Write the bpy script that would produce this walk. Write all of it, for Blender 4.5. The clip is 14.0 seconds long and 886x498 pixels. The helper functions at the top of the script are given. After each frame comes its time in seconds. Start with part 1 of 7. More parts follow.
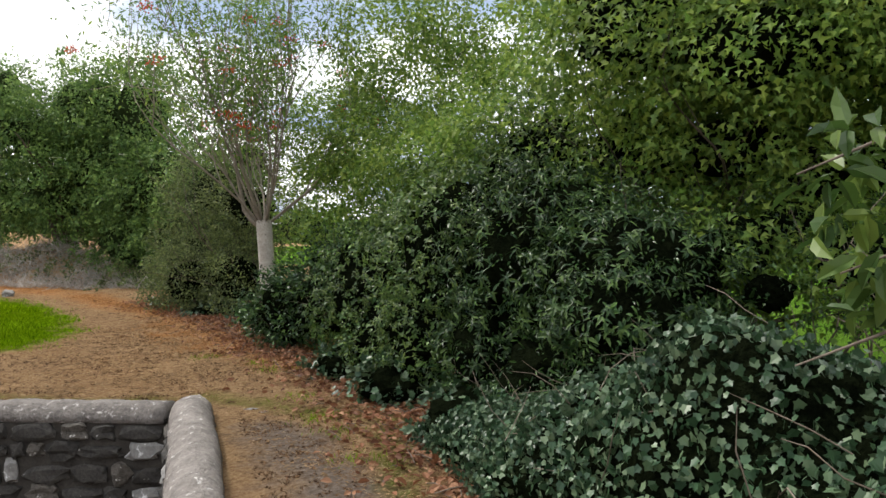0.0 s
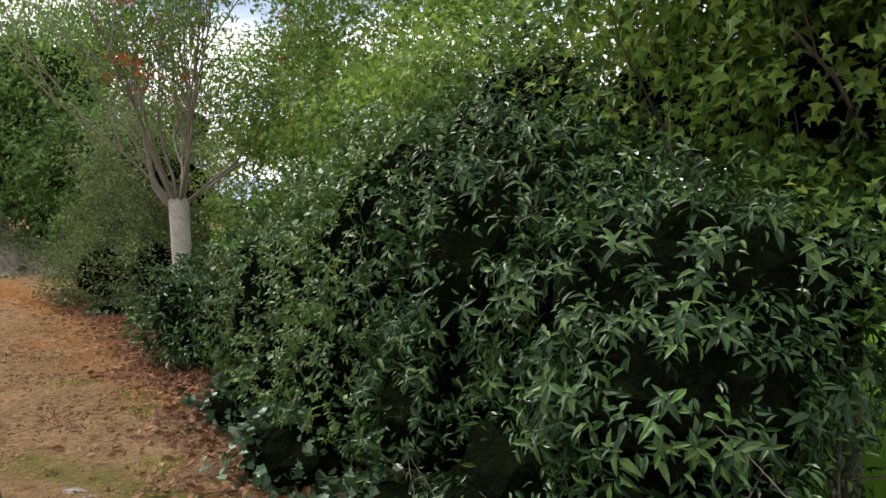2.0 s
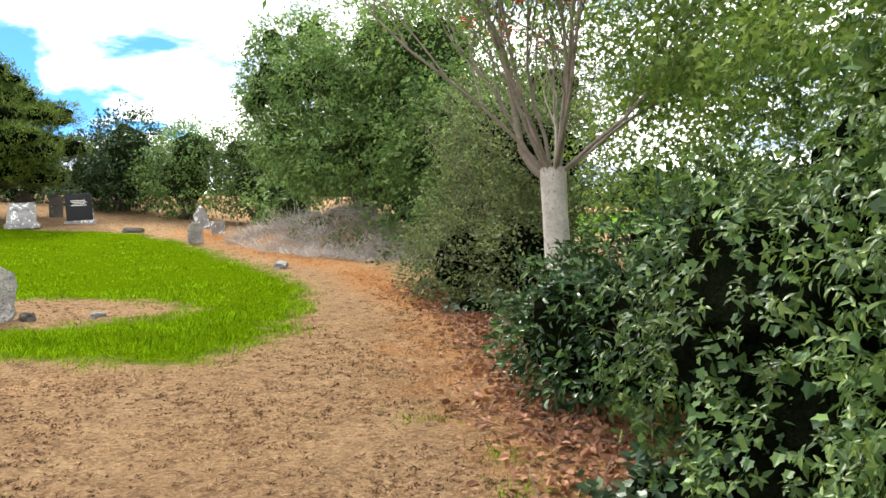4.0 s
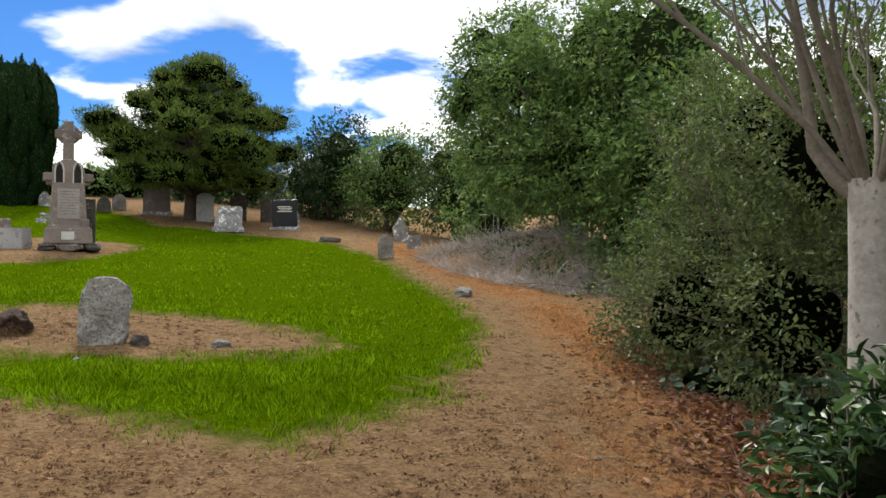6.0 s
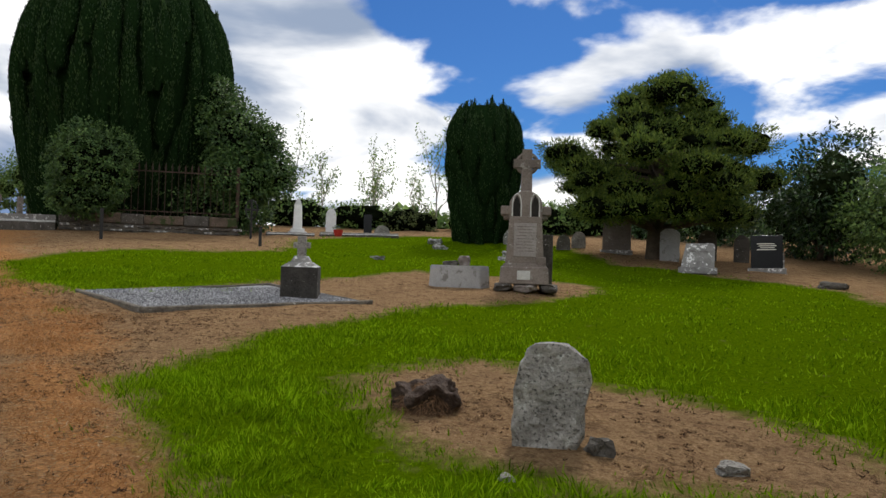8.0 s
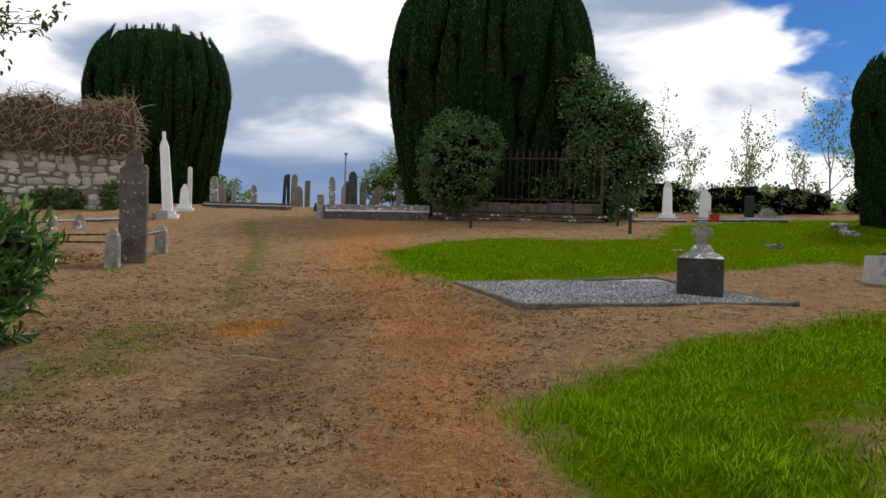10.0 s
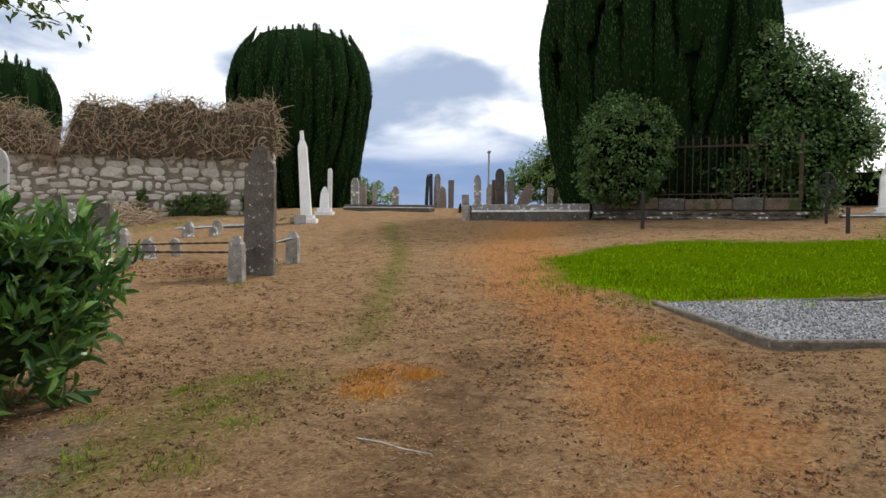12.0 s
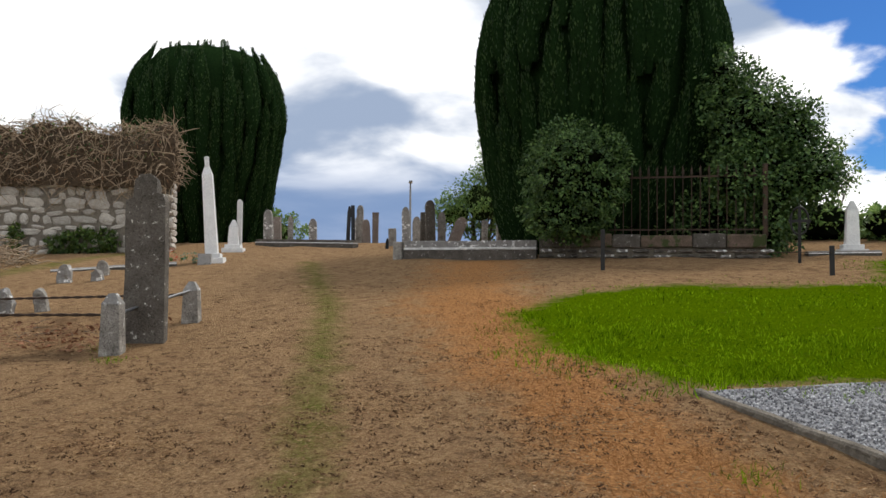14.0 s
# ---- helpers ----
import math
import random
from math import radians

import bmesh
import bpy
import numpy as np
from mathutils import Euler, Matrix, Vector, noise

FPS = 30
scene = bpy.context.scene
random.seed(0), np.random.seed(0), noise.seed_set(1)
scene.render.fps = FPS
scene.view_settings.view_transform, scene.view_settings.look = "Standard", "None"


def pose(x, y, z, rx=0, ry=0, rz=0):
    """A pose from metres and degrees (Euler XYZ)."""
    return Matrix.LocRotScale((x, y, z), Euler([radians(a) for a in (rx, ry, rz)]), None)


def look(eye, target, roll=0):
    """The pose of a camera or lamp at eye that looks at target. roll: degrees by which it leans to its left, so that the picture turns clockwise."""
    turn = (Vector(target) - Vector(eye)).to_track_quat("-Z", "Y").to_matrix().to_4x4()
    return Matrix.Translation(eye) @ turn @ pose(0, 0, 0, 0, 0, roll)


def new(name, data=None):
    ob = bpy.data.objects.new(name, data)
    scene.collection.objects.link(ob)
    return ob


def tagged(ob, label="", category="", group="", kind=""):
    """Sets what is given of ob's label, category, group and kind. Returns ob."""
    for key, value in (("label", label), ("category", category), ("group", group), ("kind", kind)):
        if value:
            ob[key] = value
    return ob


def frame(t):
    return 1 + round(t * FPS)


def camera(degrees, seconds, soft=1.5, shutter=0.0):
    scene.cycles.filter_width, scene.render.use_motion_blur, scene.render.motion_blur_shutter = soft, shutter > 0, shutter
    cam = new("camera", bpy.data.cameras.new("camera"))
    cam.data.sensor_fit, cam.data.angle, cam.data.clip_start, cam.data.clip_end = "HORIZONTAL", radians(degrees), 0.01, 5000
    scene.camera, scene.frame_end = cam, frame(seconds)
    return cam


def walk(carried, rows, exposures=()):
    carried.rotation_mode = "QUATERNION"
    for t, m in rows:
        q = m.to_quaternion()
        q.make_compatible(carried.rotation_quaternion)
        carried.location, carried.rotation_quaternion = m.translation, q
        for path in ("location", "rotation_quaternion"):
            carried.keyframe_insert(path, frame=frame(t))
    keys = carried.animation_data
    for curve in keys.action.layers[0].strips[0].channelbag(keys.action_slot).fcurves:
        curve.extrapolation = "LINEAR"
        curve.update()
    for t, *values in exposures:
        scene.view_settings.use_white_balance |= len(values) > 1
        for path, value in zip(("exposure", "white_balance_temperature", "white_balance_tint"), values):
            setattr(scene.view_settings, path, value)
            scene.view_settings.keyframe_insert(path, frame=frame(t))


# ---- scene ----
cam = camera(60.3, 14.0)
PATH = [
    (0, (0.001, 0.028, 1.505), (-0.039, 2.027, 1.469), -2.2),
    (0.5, (0.099, 0.643, 1.573), (0.14, 2.642, 1.503), -2.9),
    (1, (0.157, 1.218, 1.616), (0.205, 3.216, 1.538), -2.6),
    (1.5, (0.167, 1.76, 1.73), (0.213, 3.756, 1.621), -2.0),
    (2, (0.29, 2.394, 1.539), (0.268, 4.392, 1.459), -1.2),
    (2.5, (0.125, 2.988, 1.491), (-0.053, 4.979, 1.412), -0.4),
    (3, (-0.217, 3.655, 1.377), (-0.655, 5.606, 1.323), 0.6),
    (3.5, (-0.562, 4.208, 1.422), (-1.259, 6.08, 1.344), -1.0),
    (6, (-1.843, 6.925, 1.52), (-3.193, 8.401, 1.48), 1.0),
    (6.5, (-2.544, 7.489, 1.491), (-4.066, 8.787, 1.475), 1.5),
    (7, (-2.998, 7.971, 1.501), (-4.707, 9.009, 1.508), 1.5),
    (7.5, (-3.797, 8.262, 1.532), (-5.65, 9.013, 1.553), 1.5),
    (8, (-4.562, 8.199, 1.531), (-6.499, 8.696, 1.567), 1.8),
    (8.5, (-5.151, 8.124, 1.471), (-7.132, 8.394, 1.522), 0.7),
    (9, (-5.477, 7.952, 1.539), (-7.476, 8.009, 1.561), 1.1),
    (11.5, (-7.935, 7.068, 1.534), (-9.789, 6.319, 1.508), 1.2),
    (12, (-8.488, 6.684, 1.606), (-10.347, 5.947, 1.576), 0.9),
    (12.5, (-8.993, 6.298, 1.713), (-10.869, 5.605, 1.674), 0.6),
    (13, (-9.527, 6.032, 1.778), (-11.414, 5.371, 1.751), 0.2),
    (13.5, (-10.081, 5.751, 1.825), (-11.983, 5.134, 1.831), -0.0),
    (14, (-10.579, 5.456, 1.883), (-12.509, 4.934, 1.932), 0.5),
]
walk(cam, [(t, look(eye, target, roll)) for t, eye, target, roll in PATH],
     [(0, 0.7), (0.5, 0.6), (1.0, 0.65), (1.5, 0.7), (2.0, 0.85), (2.5, 1.3), (3.0, 1.7), (3.5, 1.7), (6.0, 0.58), (6.5, 0.62), (7.0, 0.45), (7.5, 0.25), (8.0, 0.0), (9.0, -0.15), (11.5, 0.32), (13.0, 0.36), (14.0, 0.15)])

# ---- world and light ----
SUN_EL, SUN_AZ = radians(48), radians(300)
world = bpy.data.worlds.new("sky")
scene.world = world
world.use_nodes = True
wn, wl = world.node_tree.nodes, world.node_tree.links
wn.clear()


def wnode(kind, **values):
    n = wn.new(kind)
    for k, v in values.items():
        n.inputs[k].default_value = v
    return n


sky = wn.new("ShaderNodeTexSky")
sky.sky_type, sky.sun_disc, sky.sun_elevation, sky.sun_rotation = "NISHITA", False, SUN_EL, SUN_AZ
sky.air_density, sky.dust_density, sky.ozone_density = 1.0, 0.3, 3.0
coord = wn.new("ShaderNodeTexCoord")
sep = wn.new("ShaderNodeSeparateXYZ")
wl.new(coord.outputs["Generated"], sep.inputs[0])
lift = wn.new("ShaderNodeMath")
lift.operation = "ADD"
lift.inputs[1].default_value = 0.22
wl.new(sep.outputs["Z"], lift.inputs[0])
guard = wn.new("ShaderNodeMath")
guard.operation = "MAXIMUM"
guard.inputs[1].default_value = 0.05
wl.new(lift.outputs[0], guard.inputs[0])
plane = wn.new("ShaderNodeVectorMath")
plane.operation = "DIVIDE"
wl.new(coord.outputs["Generated"], plane.inputs[0])
spread = wn.new("ShaderNodeCombineXYZ")
for n in range(3):
    wl.new(guard.outputs[0], spread.inputs[n])
wl.new(spread.outputs[0], plane.inputs[1])
shift = wn.new("ShaderNodeVectorMath")
shift.operation = "ADD"
shift.inputs[1].default_value = (3.1, 7.4, 0.0)
wl.new(plane.outputs[0], shift.inputs[0])


def cloud(scale, detail, rough, low, high, source=shift, thin=False):
    tex = wn.new("ShaderNodeTexNoise")
    tex.inputs["Scale"].default_value, tex.inputs["Detail"].default_value, tex.inputs["Roughness"].default_value = scale, detail, rough
    tex.inputs["Distortion"].default_value = 0.25
    wl.new(source.outputs[0], tex.inputs["Vector"])
    ramp = wn.new("ShaderNodeMapRange")
    ramp.interpolation_type = "SMOOTHSTEP"
    ramp.inputs["From Min"].default_value, ramp.inputs["From Max"].default_value = low, high
    value = tex.outputs["Fac"]
    if thin:
        aim = wn.new("ShaderNodeVectorMath")
        aim.operation = "DOT_PRODUCT"
        aim.inputs[1].default_value = Vector((-0.84, 0.46, 0.32)).normalized()
        wl.new(coord.outputs["Generated"], aim.inputs[0])
        more = wn.new("ShaderNodeMapRange")
        more.interpolation_type = "SMOOTHSTEP"
        more.inputs["From Min"].default_value, more.inputs["From Max"].default_value = 0.89, 0.99
        more.inputs["To Min"].default_value, more.inputs["To Max"].default_value = 0.2, -0.06
        wl.new(aim.outputs["Value"], more.inputs["Value"])
        plus = wn.new("ShaderNodeMath")
        wl.new(value, plus.inputs[0])
        wl.new(more.outputs[0], plus.inputs[1])
        value = plus.outputs[0]
    wl.new(value, ramp.inputs["Value"])
    return ramp


cover = cloud(1.9, 8, 0.5, 0.43, 0.53, thin=True)  # the cloud is thinnest to the north-west
shade = cloud(1.7, 6, 0.48, 0.41, 0.64)
deep = wn.new("ShaderNodeMix")
deep.data_type, deep.blend_type = "RGBA", "MULTIPLY"
deep.inputs["Factor"].default_value = 1.0
wl.new(sky.outputs[0], deep.inputs["A"])
deep.inputs["B"].default_value = (0.3, 0.64, 1.12, 1)
tone = wn.new("ShaderNodeMix")
tone.data_type = "RGBA"
tone.inputs["A"].default_value, tone.inputs["B"].default_value = (18.5, 18.4, 18.2, 1), (4.9, 6.1, 8.3, 1)
# a grey-blue bank of rain cloud lies low in the west
west = wn.new("ShaderNodeVectorMath")
west.operation = "DOT_PRODUCT"
west.inputs[1].default_value = Vector((-0.93, -0.36, 0.06)).normalized()
wl.new(coord.outputs["Generated"], west.inputs[0])
bank = wn.new("ShaderNodeMapRange")
bank.interpolation_type = "SMOOTHSTEP"
bank.inputs["From Min"].default_value, bank.inputs["From Max"].default_value = 0.9, 0.985
bank.inputs["To Max"].default_value = 0.92
wl.new(west.outputs["Value"], bank.inputs["Value"])
low = wn.new("ShaderNodeMapRange")
low.interpolation_type = "SMOOTHSTEP"
low.inputs["From Min"].default_value, low.inputs["From Max"].default_value = 0.08, 0.16
low.inputs["To Min"].default_value, low.inputs["To Max"].default_value = 1.0, 0.0
wl.new(sep.outputs["Z"], low.inputs["Value"])
grey = wn.new("ShaderNodeMath")
grey.operation = "MULTIPLY"
wl.new(bank.outputs[0], grey.inputs[0])
wl.new(low.outputs[0], grey.inputs[1])
wl.new(shade.outputs[0], tone.inputs["Factor"])
mixed = wn.new("ShaderNodeMix")
mixed.data_type = "RGBA"
wl.new(cover.outputs[0], mixed.inputs["Factor"])
wl.new(deep.outputs["Result"], mixed.inputs["A"])
wl.new(tone.outputs["Result"], mixed.inputs["B"])
rain = wn.new("ShaderNodeMix")
rain.data_type = "RGBA"
rain.inputs["B"].default_value = (3.0, 4.5, 7.6, 1)
wl.new(grey.outputs[0], rain.inputs["Factor"])
wl.new(mixed.outputs["Result"], rain.inputs["A"])
back = wnode("ShaderNodeBackground", Strength=0.066)
wl.new(rain.outputs["Result"], back.inputs["Color"])
wout = wn.new("ShaderNodeOutputWorld")
wl.new(back.outputs[0], wout.inputs["Surface"])

sun = new("sun", bpy.data.lights.new("sun", "SUN"))
sun.data.energy, sun.data.angle, sun.data.color = 2.4, radians(10), (1.0, 0.95, 0.87)
sun.matrix_world = look((0, 0, 0), (math.sin(SUN_AZ) * -math.cos(SUN_EL), -math.cos(SUN_AZ) * math.cos(SUN_EL), -math.sin(SUN_EL)))


# ---- materials ----
def base_mat(name):
    m = bpy.data.materials.new(name)
    m.use_nodes = True
    nt = m.node_tree
    return m, nt, nt.nodes["Principled BSDF"]


def noise_fac(nt, scale, detail=5.0, low=0.35, high=0.65, rough=0.6):
    tc = nt.nodes.new("ShaderNodeTexCoord")
    tex = nt.nodes.new("ShaderNodeTexNoise")
    tex.inputs["Scale"].default_value, tex.inputs["Detail"].default_value, tex.inputs["Roughness"].default_value = scale, detail, rough
    nt.links.new(tc.outputs["Object"], tex.inputs["Vector"])
    mr = nt.nodes.new("ShaderNodeMapRange")
    mr.inputs["From Min"].default_value, mr.inputs["From Max"].default_value = low, high
    nt.links.new(tex.outputs["Fac"], mr.inputs["Value"])
    return mr.outputs[0], tex.outputs["Fac"]


def mix_rgb(nt, fac, a, b):
    mx = nt.nodes.new("ShaderNodeMix")
    mx.data_type = "RGBA"
    for key, v in (("Factor", fac), ("A", a), ("B", b)):
        if isinstance(v, tuple):
            mx.inputs[key].default_value = (*v, 1)
        elif isinstance(v, float):
            mx.inputs[key].default_value = v
        else:
            nt.links.new(v, mx.inputs[key])
    return mx.outputs["Result"]


def math_node(nt, op, a, b):
    n = nt.nodes.new("ShaderNodeMath")
    n.operation = op
    for k, v in enumerate((a, b)):
        if isinstance(v, (int, float)):
            n.inputs[k].default_value = v
        else:
            nt.links.new(v, n.inputs[k])
    return n.outputs[0]


def bump(nt, bsdf, height, strength=0.4, distance=0.02):
    b = nt.nodes.new("ShaderNodeBump")
    b.inputs["Strength"].default_value, b.inputs["Distance"].default_value = strength, distance
    nt.links.new(height, b.inputs["Height"])
    nt.links.new(b.outputs[0], bsdf.inputs["Normal"])


def plain(name, a, b, scale=6.0, rough=0.8, metal=0.0, spots=None, spot_scale=14.0, spot_low=0.58, bumps=0.4, dist=0.01, fine=40.0, gloss=0.3, pits=0.0):
    """Two tones at a coarse and a fine scale, with an optional third tone in patches (lichen, rust, dirt)."""
    m, nt, bsdf = base_mat(name)
    f1, _ = noise_fac(nt, scale)
    f2, raw = noise_fac(nt, fine, 4.0, 0.3, 0.7)
    col = mix_rgb(nt, f1, a, b)
    dark = mix_rgb(nt, f2, tuple(v * 0.7 for v in a), tuple(min(1.0, v * 1.15) for v in b))
    col = mix_rgb(nt, 0.4, col, dark)
    if spots:
        f3, _ = noise_fac(nt, spot_scale, 6.0, spot_low, spot_low + 0.05, 0.65)
        col = mix_rgb(nt, f3, col, spots)
    if pits:
        f4, _ = noise_fac(nt, 55.0, 3.0, 0.57, 0.66, 0.5)
        col = mix_rgb(nt, math_node(nt, "MULTIPLY", f4, pits), col, tuple(v * 0.3 for v in a))
    rnd = nt.nodes.new("ShaderNodeObjectInfo")
    hsv = nt.nodes.new("ShaderNodeHueSaturation")
    nt.links.new(col, hsv.inputs["Color"])
    nt.links.new(math_node(nt, "ADD", math_node(nt, "MULTIPLY", rnd.outputs["Random"], 0.35), 0.82), hsv.inputs["Value"])
    nt.links.new(hsv.outputs[0], bsdf.inputs["Base Color"])
    bsdf.inputs["Roughness"].default_value, bsdf.inputs["Metallic"].default_value = rough, metal
    bsdf.inputs["Specular IOR Level"].default_value = gloss
    bump(nt, bsdf, raw, bumps, dist)
    return m


def leafy(name, a, b, c, rough=0.45, through_light=0.35, gloss=0.22):
    """Leaves: a tone for each leaf between three colours, patches over the crown, and light let through."""
    m, nt, bsdf = base_mat(name)
    geo = nt.nodes.new("ShaderNodeNewGeometry")
    ramp = nt.nodes.new("ShaderNodeValToRGB")
    els = ramp.color_ramp.elements
    els[0].color, els[1].color = (*a, 1), (*c, 1)
    els.new(0.5).color = (*b, 1)
    nt.links.new(geo.outputs["Random Per Island"], ramp.inputs[0])
    f1, _ = noise_fac(nt, 1.6, 3.0, 0.3, 0.7)
    hsv = nt.nodes.new("ShaderNodeHueSaturation")
    nt.links.new(ramp.outputs[0], hsv.inputs["Color"])
    nt.links.new(math_node(nt, "ADD", math_node(nt, "MULTIPLY", f1, 0.6), 0.7), hsv.inputs["Value"])
    nt.links.new(hsv.outputs[0], bsdf.inputs["Base Color"])
    bsdf.inputs["Roughness"].default_value = rough
    bsdf.inputs["Specular IOR Level"].default_value = gloss
    trans = nt.nodes.new("ShaderNodeBsdfTranslucent")
    nt.links.new(hsv.outputs[0], trans.inputs["Color"])
    mixs = nt.nodes.new("ShaderNodeMixShader")
    mixs.inputs[0].default_value = through_light
    nt.links.new(bsdf.outputs[0], mixs.inputs[1])
    nt.links.new(trans.outputs[0], mixs.inputs[2])
    nt.links.new(mixs.outputs[0], nt.nodes["Material Output"].inputs["Surface"])
    return m


M_STONE = plain("lichen_limestone", (0.13, 0.12, 0.106), (0.39, 0.365, 0.33), 6, 0.9, spots=(0.5, 0.49, 0.45), spot_scale=11, spot_low=0.61, bumps=0.7, dist=0.025, pits=0.8)
M_DARKSTONE = plain("weathered_dark_stone", (0.055, 0.047, 0.039), (0.145, 0.13, 0.112), 4, 0.92, spots=(0.6, 0.58, 0.54), spot_scale=16, spot_low=0.625, bumps=0.7, dist=0.025, pits=0.6)
M_BROWNSTONE = plain("brown_sandstone", (0.15, 0.118, 0.1), (0.25, 0.208, 0.18), 3, 0.9, spots=(0.36, 0.33, 0.3), spot_scale=7, spot_low=0.6, bumps=0.6, pits=0.5)
M_WHITE = plain("white_marble", (0.62, 0.62, 0.62), (0.8, 0.8, 0.79), 4, 0.55, spots=(0.45, 0.45, 0.43), spot_scale=8, spot_low=0.64, bumps=0.1)
M_GREYSLAB = plain("grey_limestone", (0.30, 0.295, 0.285), (0.42, 0.41, 0.40), 4, 0.85, spots=(0.2, 0.19, 0.17), spot_scale=6)
M_BLACK = plain("polished_black_granite", (0.012, 0.012, 0.014), (0.022, 0.022, 0.025), 60, 0.2, bumps=0.02)
M_IRON = plain("rusted_iron", (0.035, 0.028, 0.024), (0.1, 0.062, 0.042), 9, 0.75, 0.35, bumps=0.3)
M_BLACKIRON = plain("black_painted_iron", (0.015, 0.015, 0.016), (0.03, 0.028, 0.027), 20, 0.5, 0.2)
M_RUBBLE = plain("rubble_stone", (0.31, 0.28, 0.24), (0.58, 0.545, 0.49), 2.5, 0.92, spots=(0.13, 0.12, 0.1), spot_scale=5, spot_low=0.62)
M_MORTAR = plain("earth_mortar", (0.09, 0.076, 0.06), (0.21, 0.185, 0.15), 5, 0.95)
M_PITWALL = plain("dark_wall_mortar", (0.03, 0.026, 0.022), (0.08, 0.07, 0.06), 6, 0.95)
M_COPING = plain("cement_coping", (0.12, 0.105, 0.095), (0.28, 0.25, 0.225), 9, 0.95, spots=(0.5, 0.47, 0.44), spot_scale=16, spot_low=0.6, bumps=0.9, dist=0.03)
M_KERB = plain("dirty_kerb_stone", (0.07, 0.058, 0.045), (0.2, 0.175, 0.14), 7, 0.95, spots=(0.4, 0.38, 0.35), spot_scale=12, spot_low=0.62, bumps=0.8, dist=0.03)
# darkest limestone tone, for the cross block and most sunken wall stones
M_NEARBLACK = plain("near_black_limestone", (0.022, 0.02, 0.018), (0.075, 0.068, 0.06), 5, 0.92, spots=(0.55, 0.53, 0.5), spot_scale=13, spot_low=0.66, dist=0.02)
# black paint for the shade inside the memorial's niches
M_NICHESHADE = plain("painted_niche_shade", (0.012, 0.011, 0.01), (0.035, 0.03, 0.027), 8, 0.95)
M_WHITEWALL = plain("whitewashed_lichen_stone", (0.16, 0.15, 0.14), (0.3, 0.29, 0.275), 6, 0.92, spots=(0.72, 0.71, 0.69), spot_scale=9, spot_low=0.555)
M_GRAVEL = plain("grey_gravel", (0.12, 0.12, 0.125), (0.25, 0.252, 0.26), 30, 0.9, bumps=0.6)
M_BARK = plain("brown_bark", (0.05, 0.038, 0.028), (0.12, 0.09, 0.065), 6, 0.92, bumps=0.7)
M_PALEBARK = plain("pale_grey_bark", (0.30, 0.27, 0.235), (0.46, 0.425, 0.375), 7, 0.85, spots=(0.2, 0.18, 0.155), spot_scale=22, spot_low=0.6)
M_ROWANBARK = plain("grey_brown_bark", (0.16, 0.135, 0.105), (0.3, 0.26, 0.21), 7, 0.88)
M_TWIG = plain("grey_brown_twig", (0.09, 0.07, 0.052), (0.2, 0.16, 0.125), 8, 0.9)
M_DEADSTEM = plain("dead_ivy_stem", (0.19, 0.13, 0.08), (0.44, 0.345, 0.24), 7, 0.9)
# near-black: the shade inside crowns and under ivy, put into the colour
M_DEEPSHADE = plain("painted_inner_shade", (0.002, 0.003, 0.0015), (0.008, 0.011, 0.005), 5, 1.0, bumps=0.8, dist=0.06, gloss=0.0)
# lighter, greener crown shade, likewise painted: broadleaf trees and laurel
M_LEAFSHADE = plain("painted_green_shade", (0.014, 0.022, 0.008), (0.04, 0.058, 0.022), 5, 1.0, bumps=0.8, dist=0.06, gloss=0.0)
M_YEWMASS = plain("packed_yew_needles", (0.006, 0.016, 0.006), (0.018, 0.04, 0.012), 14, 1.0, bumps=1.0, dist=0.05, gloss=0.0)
M_RED = plain("red_flowerpot", (0.45, 0.03, 0.02), (0.55, 0.05, 0.03), 10, 0.6)
M_BERRY = plain("red_rowan_berry", (0.5, 0.055, 0.015), (0.62, 0.10, 0.02), 30, 0.4)
M_PLAQUE = plain("white_plaque", (0.55, 0.54, 0.5), (0.68, 0.67, 0.64), 9, 0.6)
M_INK = plain("cut_letters", (0.12, 0.11, 0.10), (0.2, 0.18, 0.17), 10, 0.9)
M_GILT = plain("pale_letters", (0.6, 0.58, 0.52), (0.75, 0.72, 0.66), 10, 0.6)
M_LAMP = plain("galvanised_steel", (0.2, 0.21, 0.22), (0.3, 0.31, 0.32), 8, 0.5, 0.6)

L_LAUREL = leafy("laurel_leaf", (0.03, 0.085, 0.02), (0.065, 0.15, 0.03), (0.16, 0.29, 0.05), 0.28, 0.22, 0.45)
L_HEDGE = leafy("hedge_leaf", (0.032, 0.068, 0.016), (0.068, 0.122, 0.025), (0.155, 0.22, 0.045), 0.4, 0.28, 0.3)
L_GLOSSY = leafy("evergreen_leaf", (0.011, 0.03, 0.009), (0.027, 0.06, 0.016), (0.085, 0.14, 0.034), 0.46, 0.1, 0.25)
L_MAPLE = leafy("field_maple_leaf", (0.085, 0.16, 0.028), (0.155, 0.25, 0.045), (0.29, 0.38, 0.07), 0.5, 0.45, 0.3)
L_DARK = leafy("dark_hedge_leaf", (0.010, 0.032, 0.008), (0.024, 0.06, 0.014), (0.085, 0.155, 0.035), 0.36, 0.06, 0.3)
L_IVY = leafy("ivy_leaf", (0.018, 0.046, 0.02), (0.042, 0.086, 0.038), (0.125, 0.175, 0.095), 0.4, 0.1, 0.3)
L_IVYTREE = leafy("ivy_tree_leaf", (0.026, 0.06, 0.018), (0.062, 0.12, 0.034), (0.16, 0.25, 0.07), 0.42, 0.18)
L_ROWAN = leafy("rowan_leaf", (0.078, 0.156, 0.039), (0.13, 0.221, 0.052), (0.247, 0.338, 0.065), 0.5, 0.4)
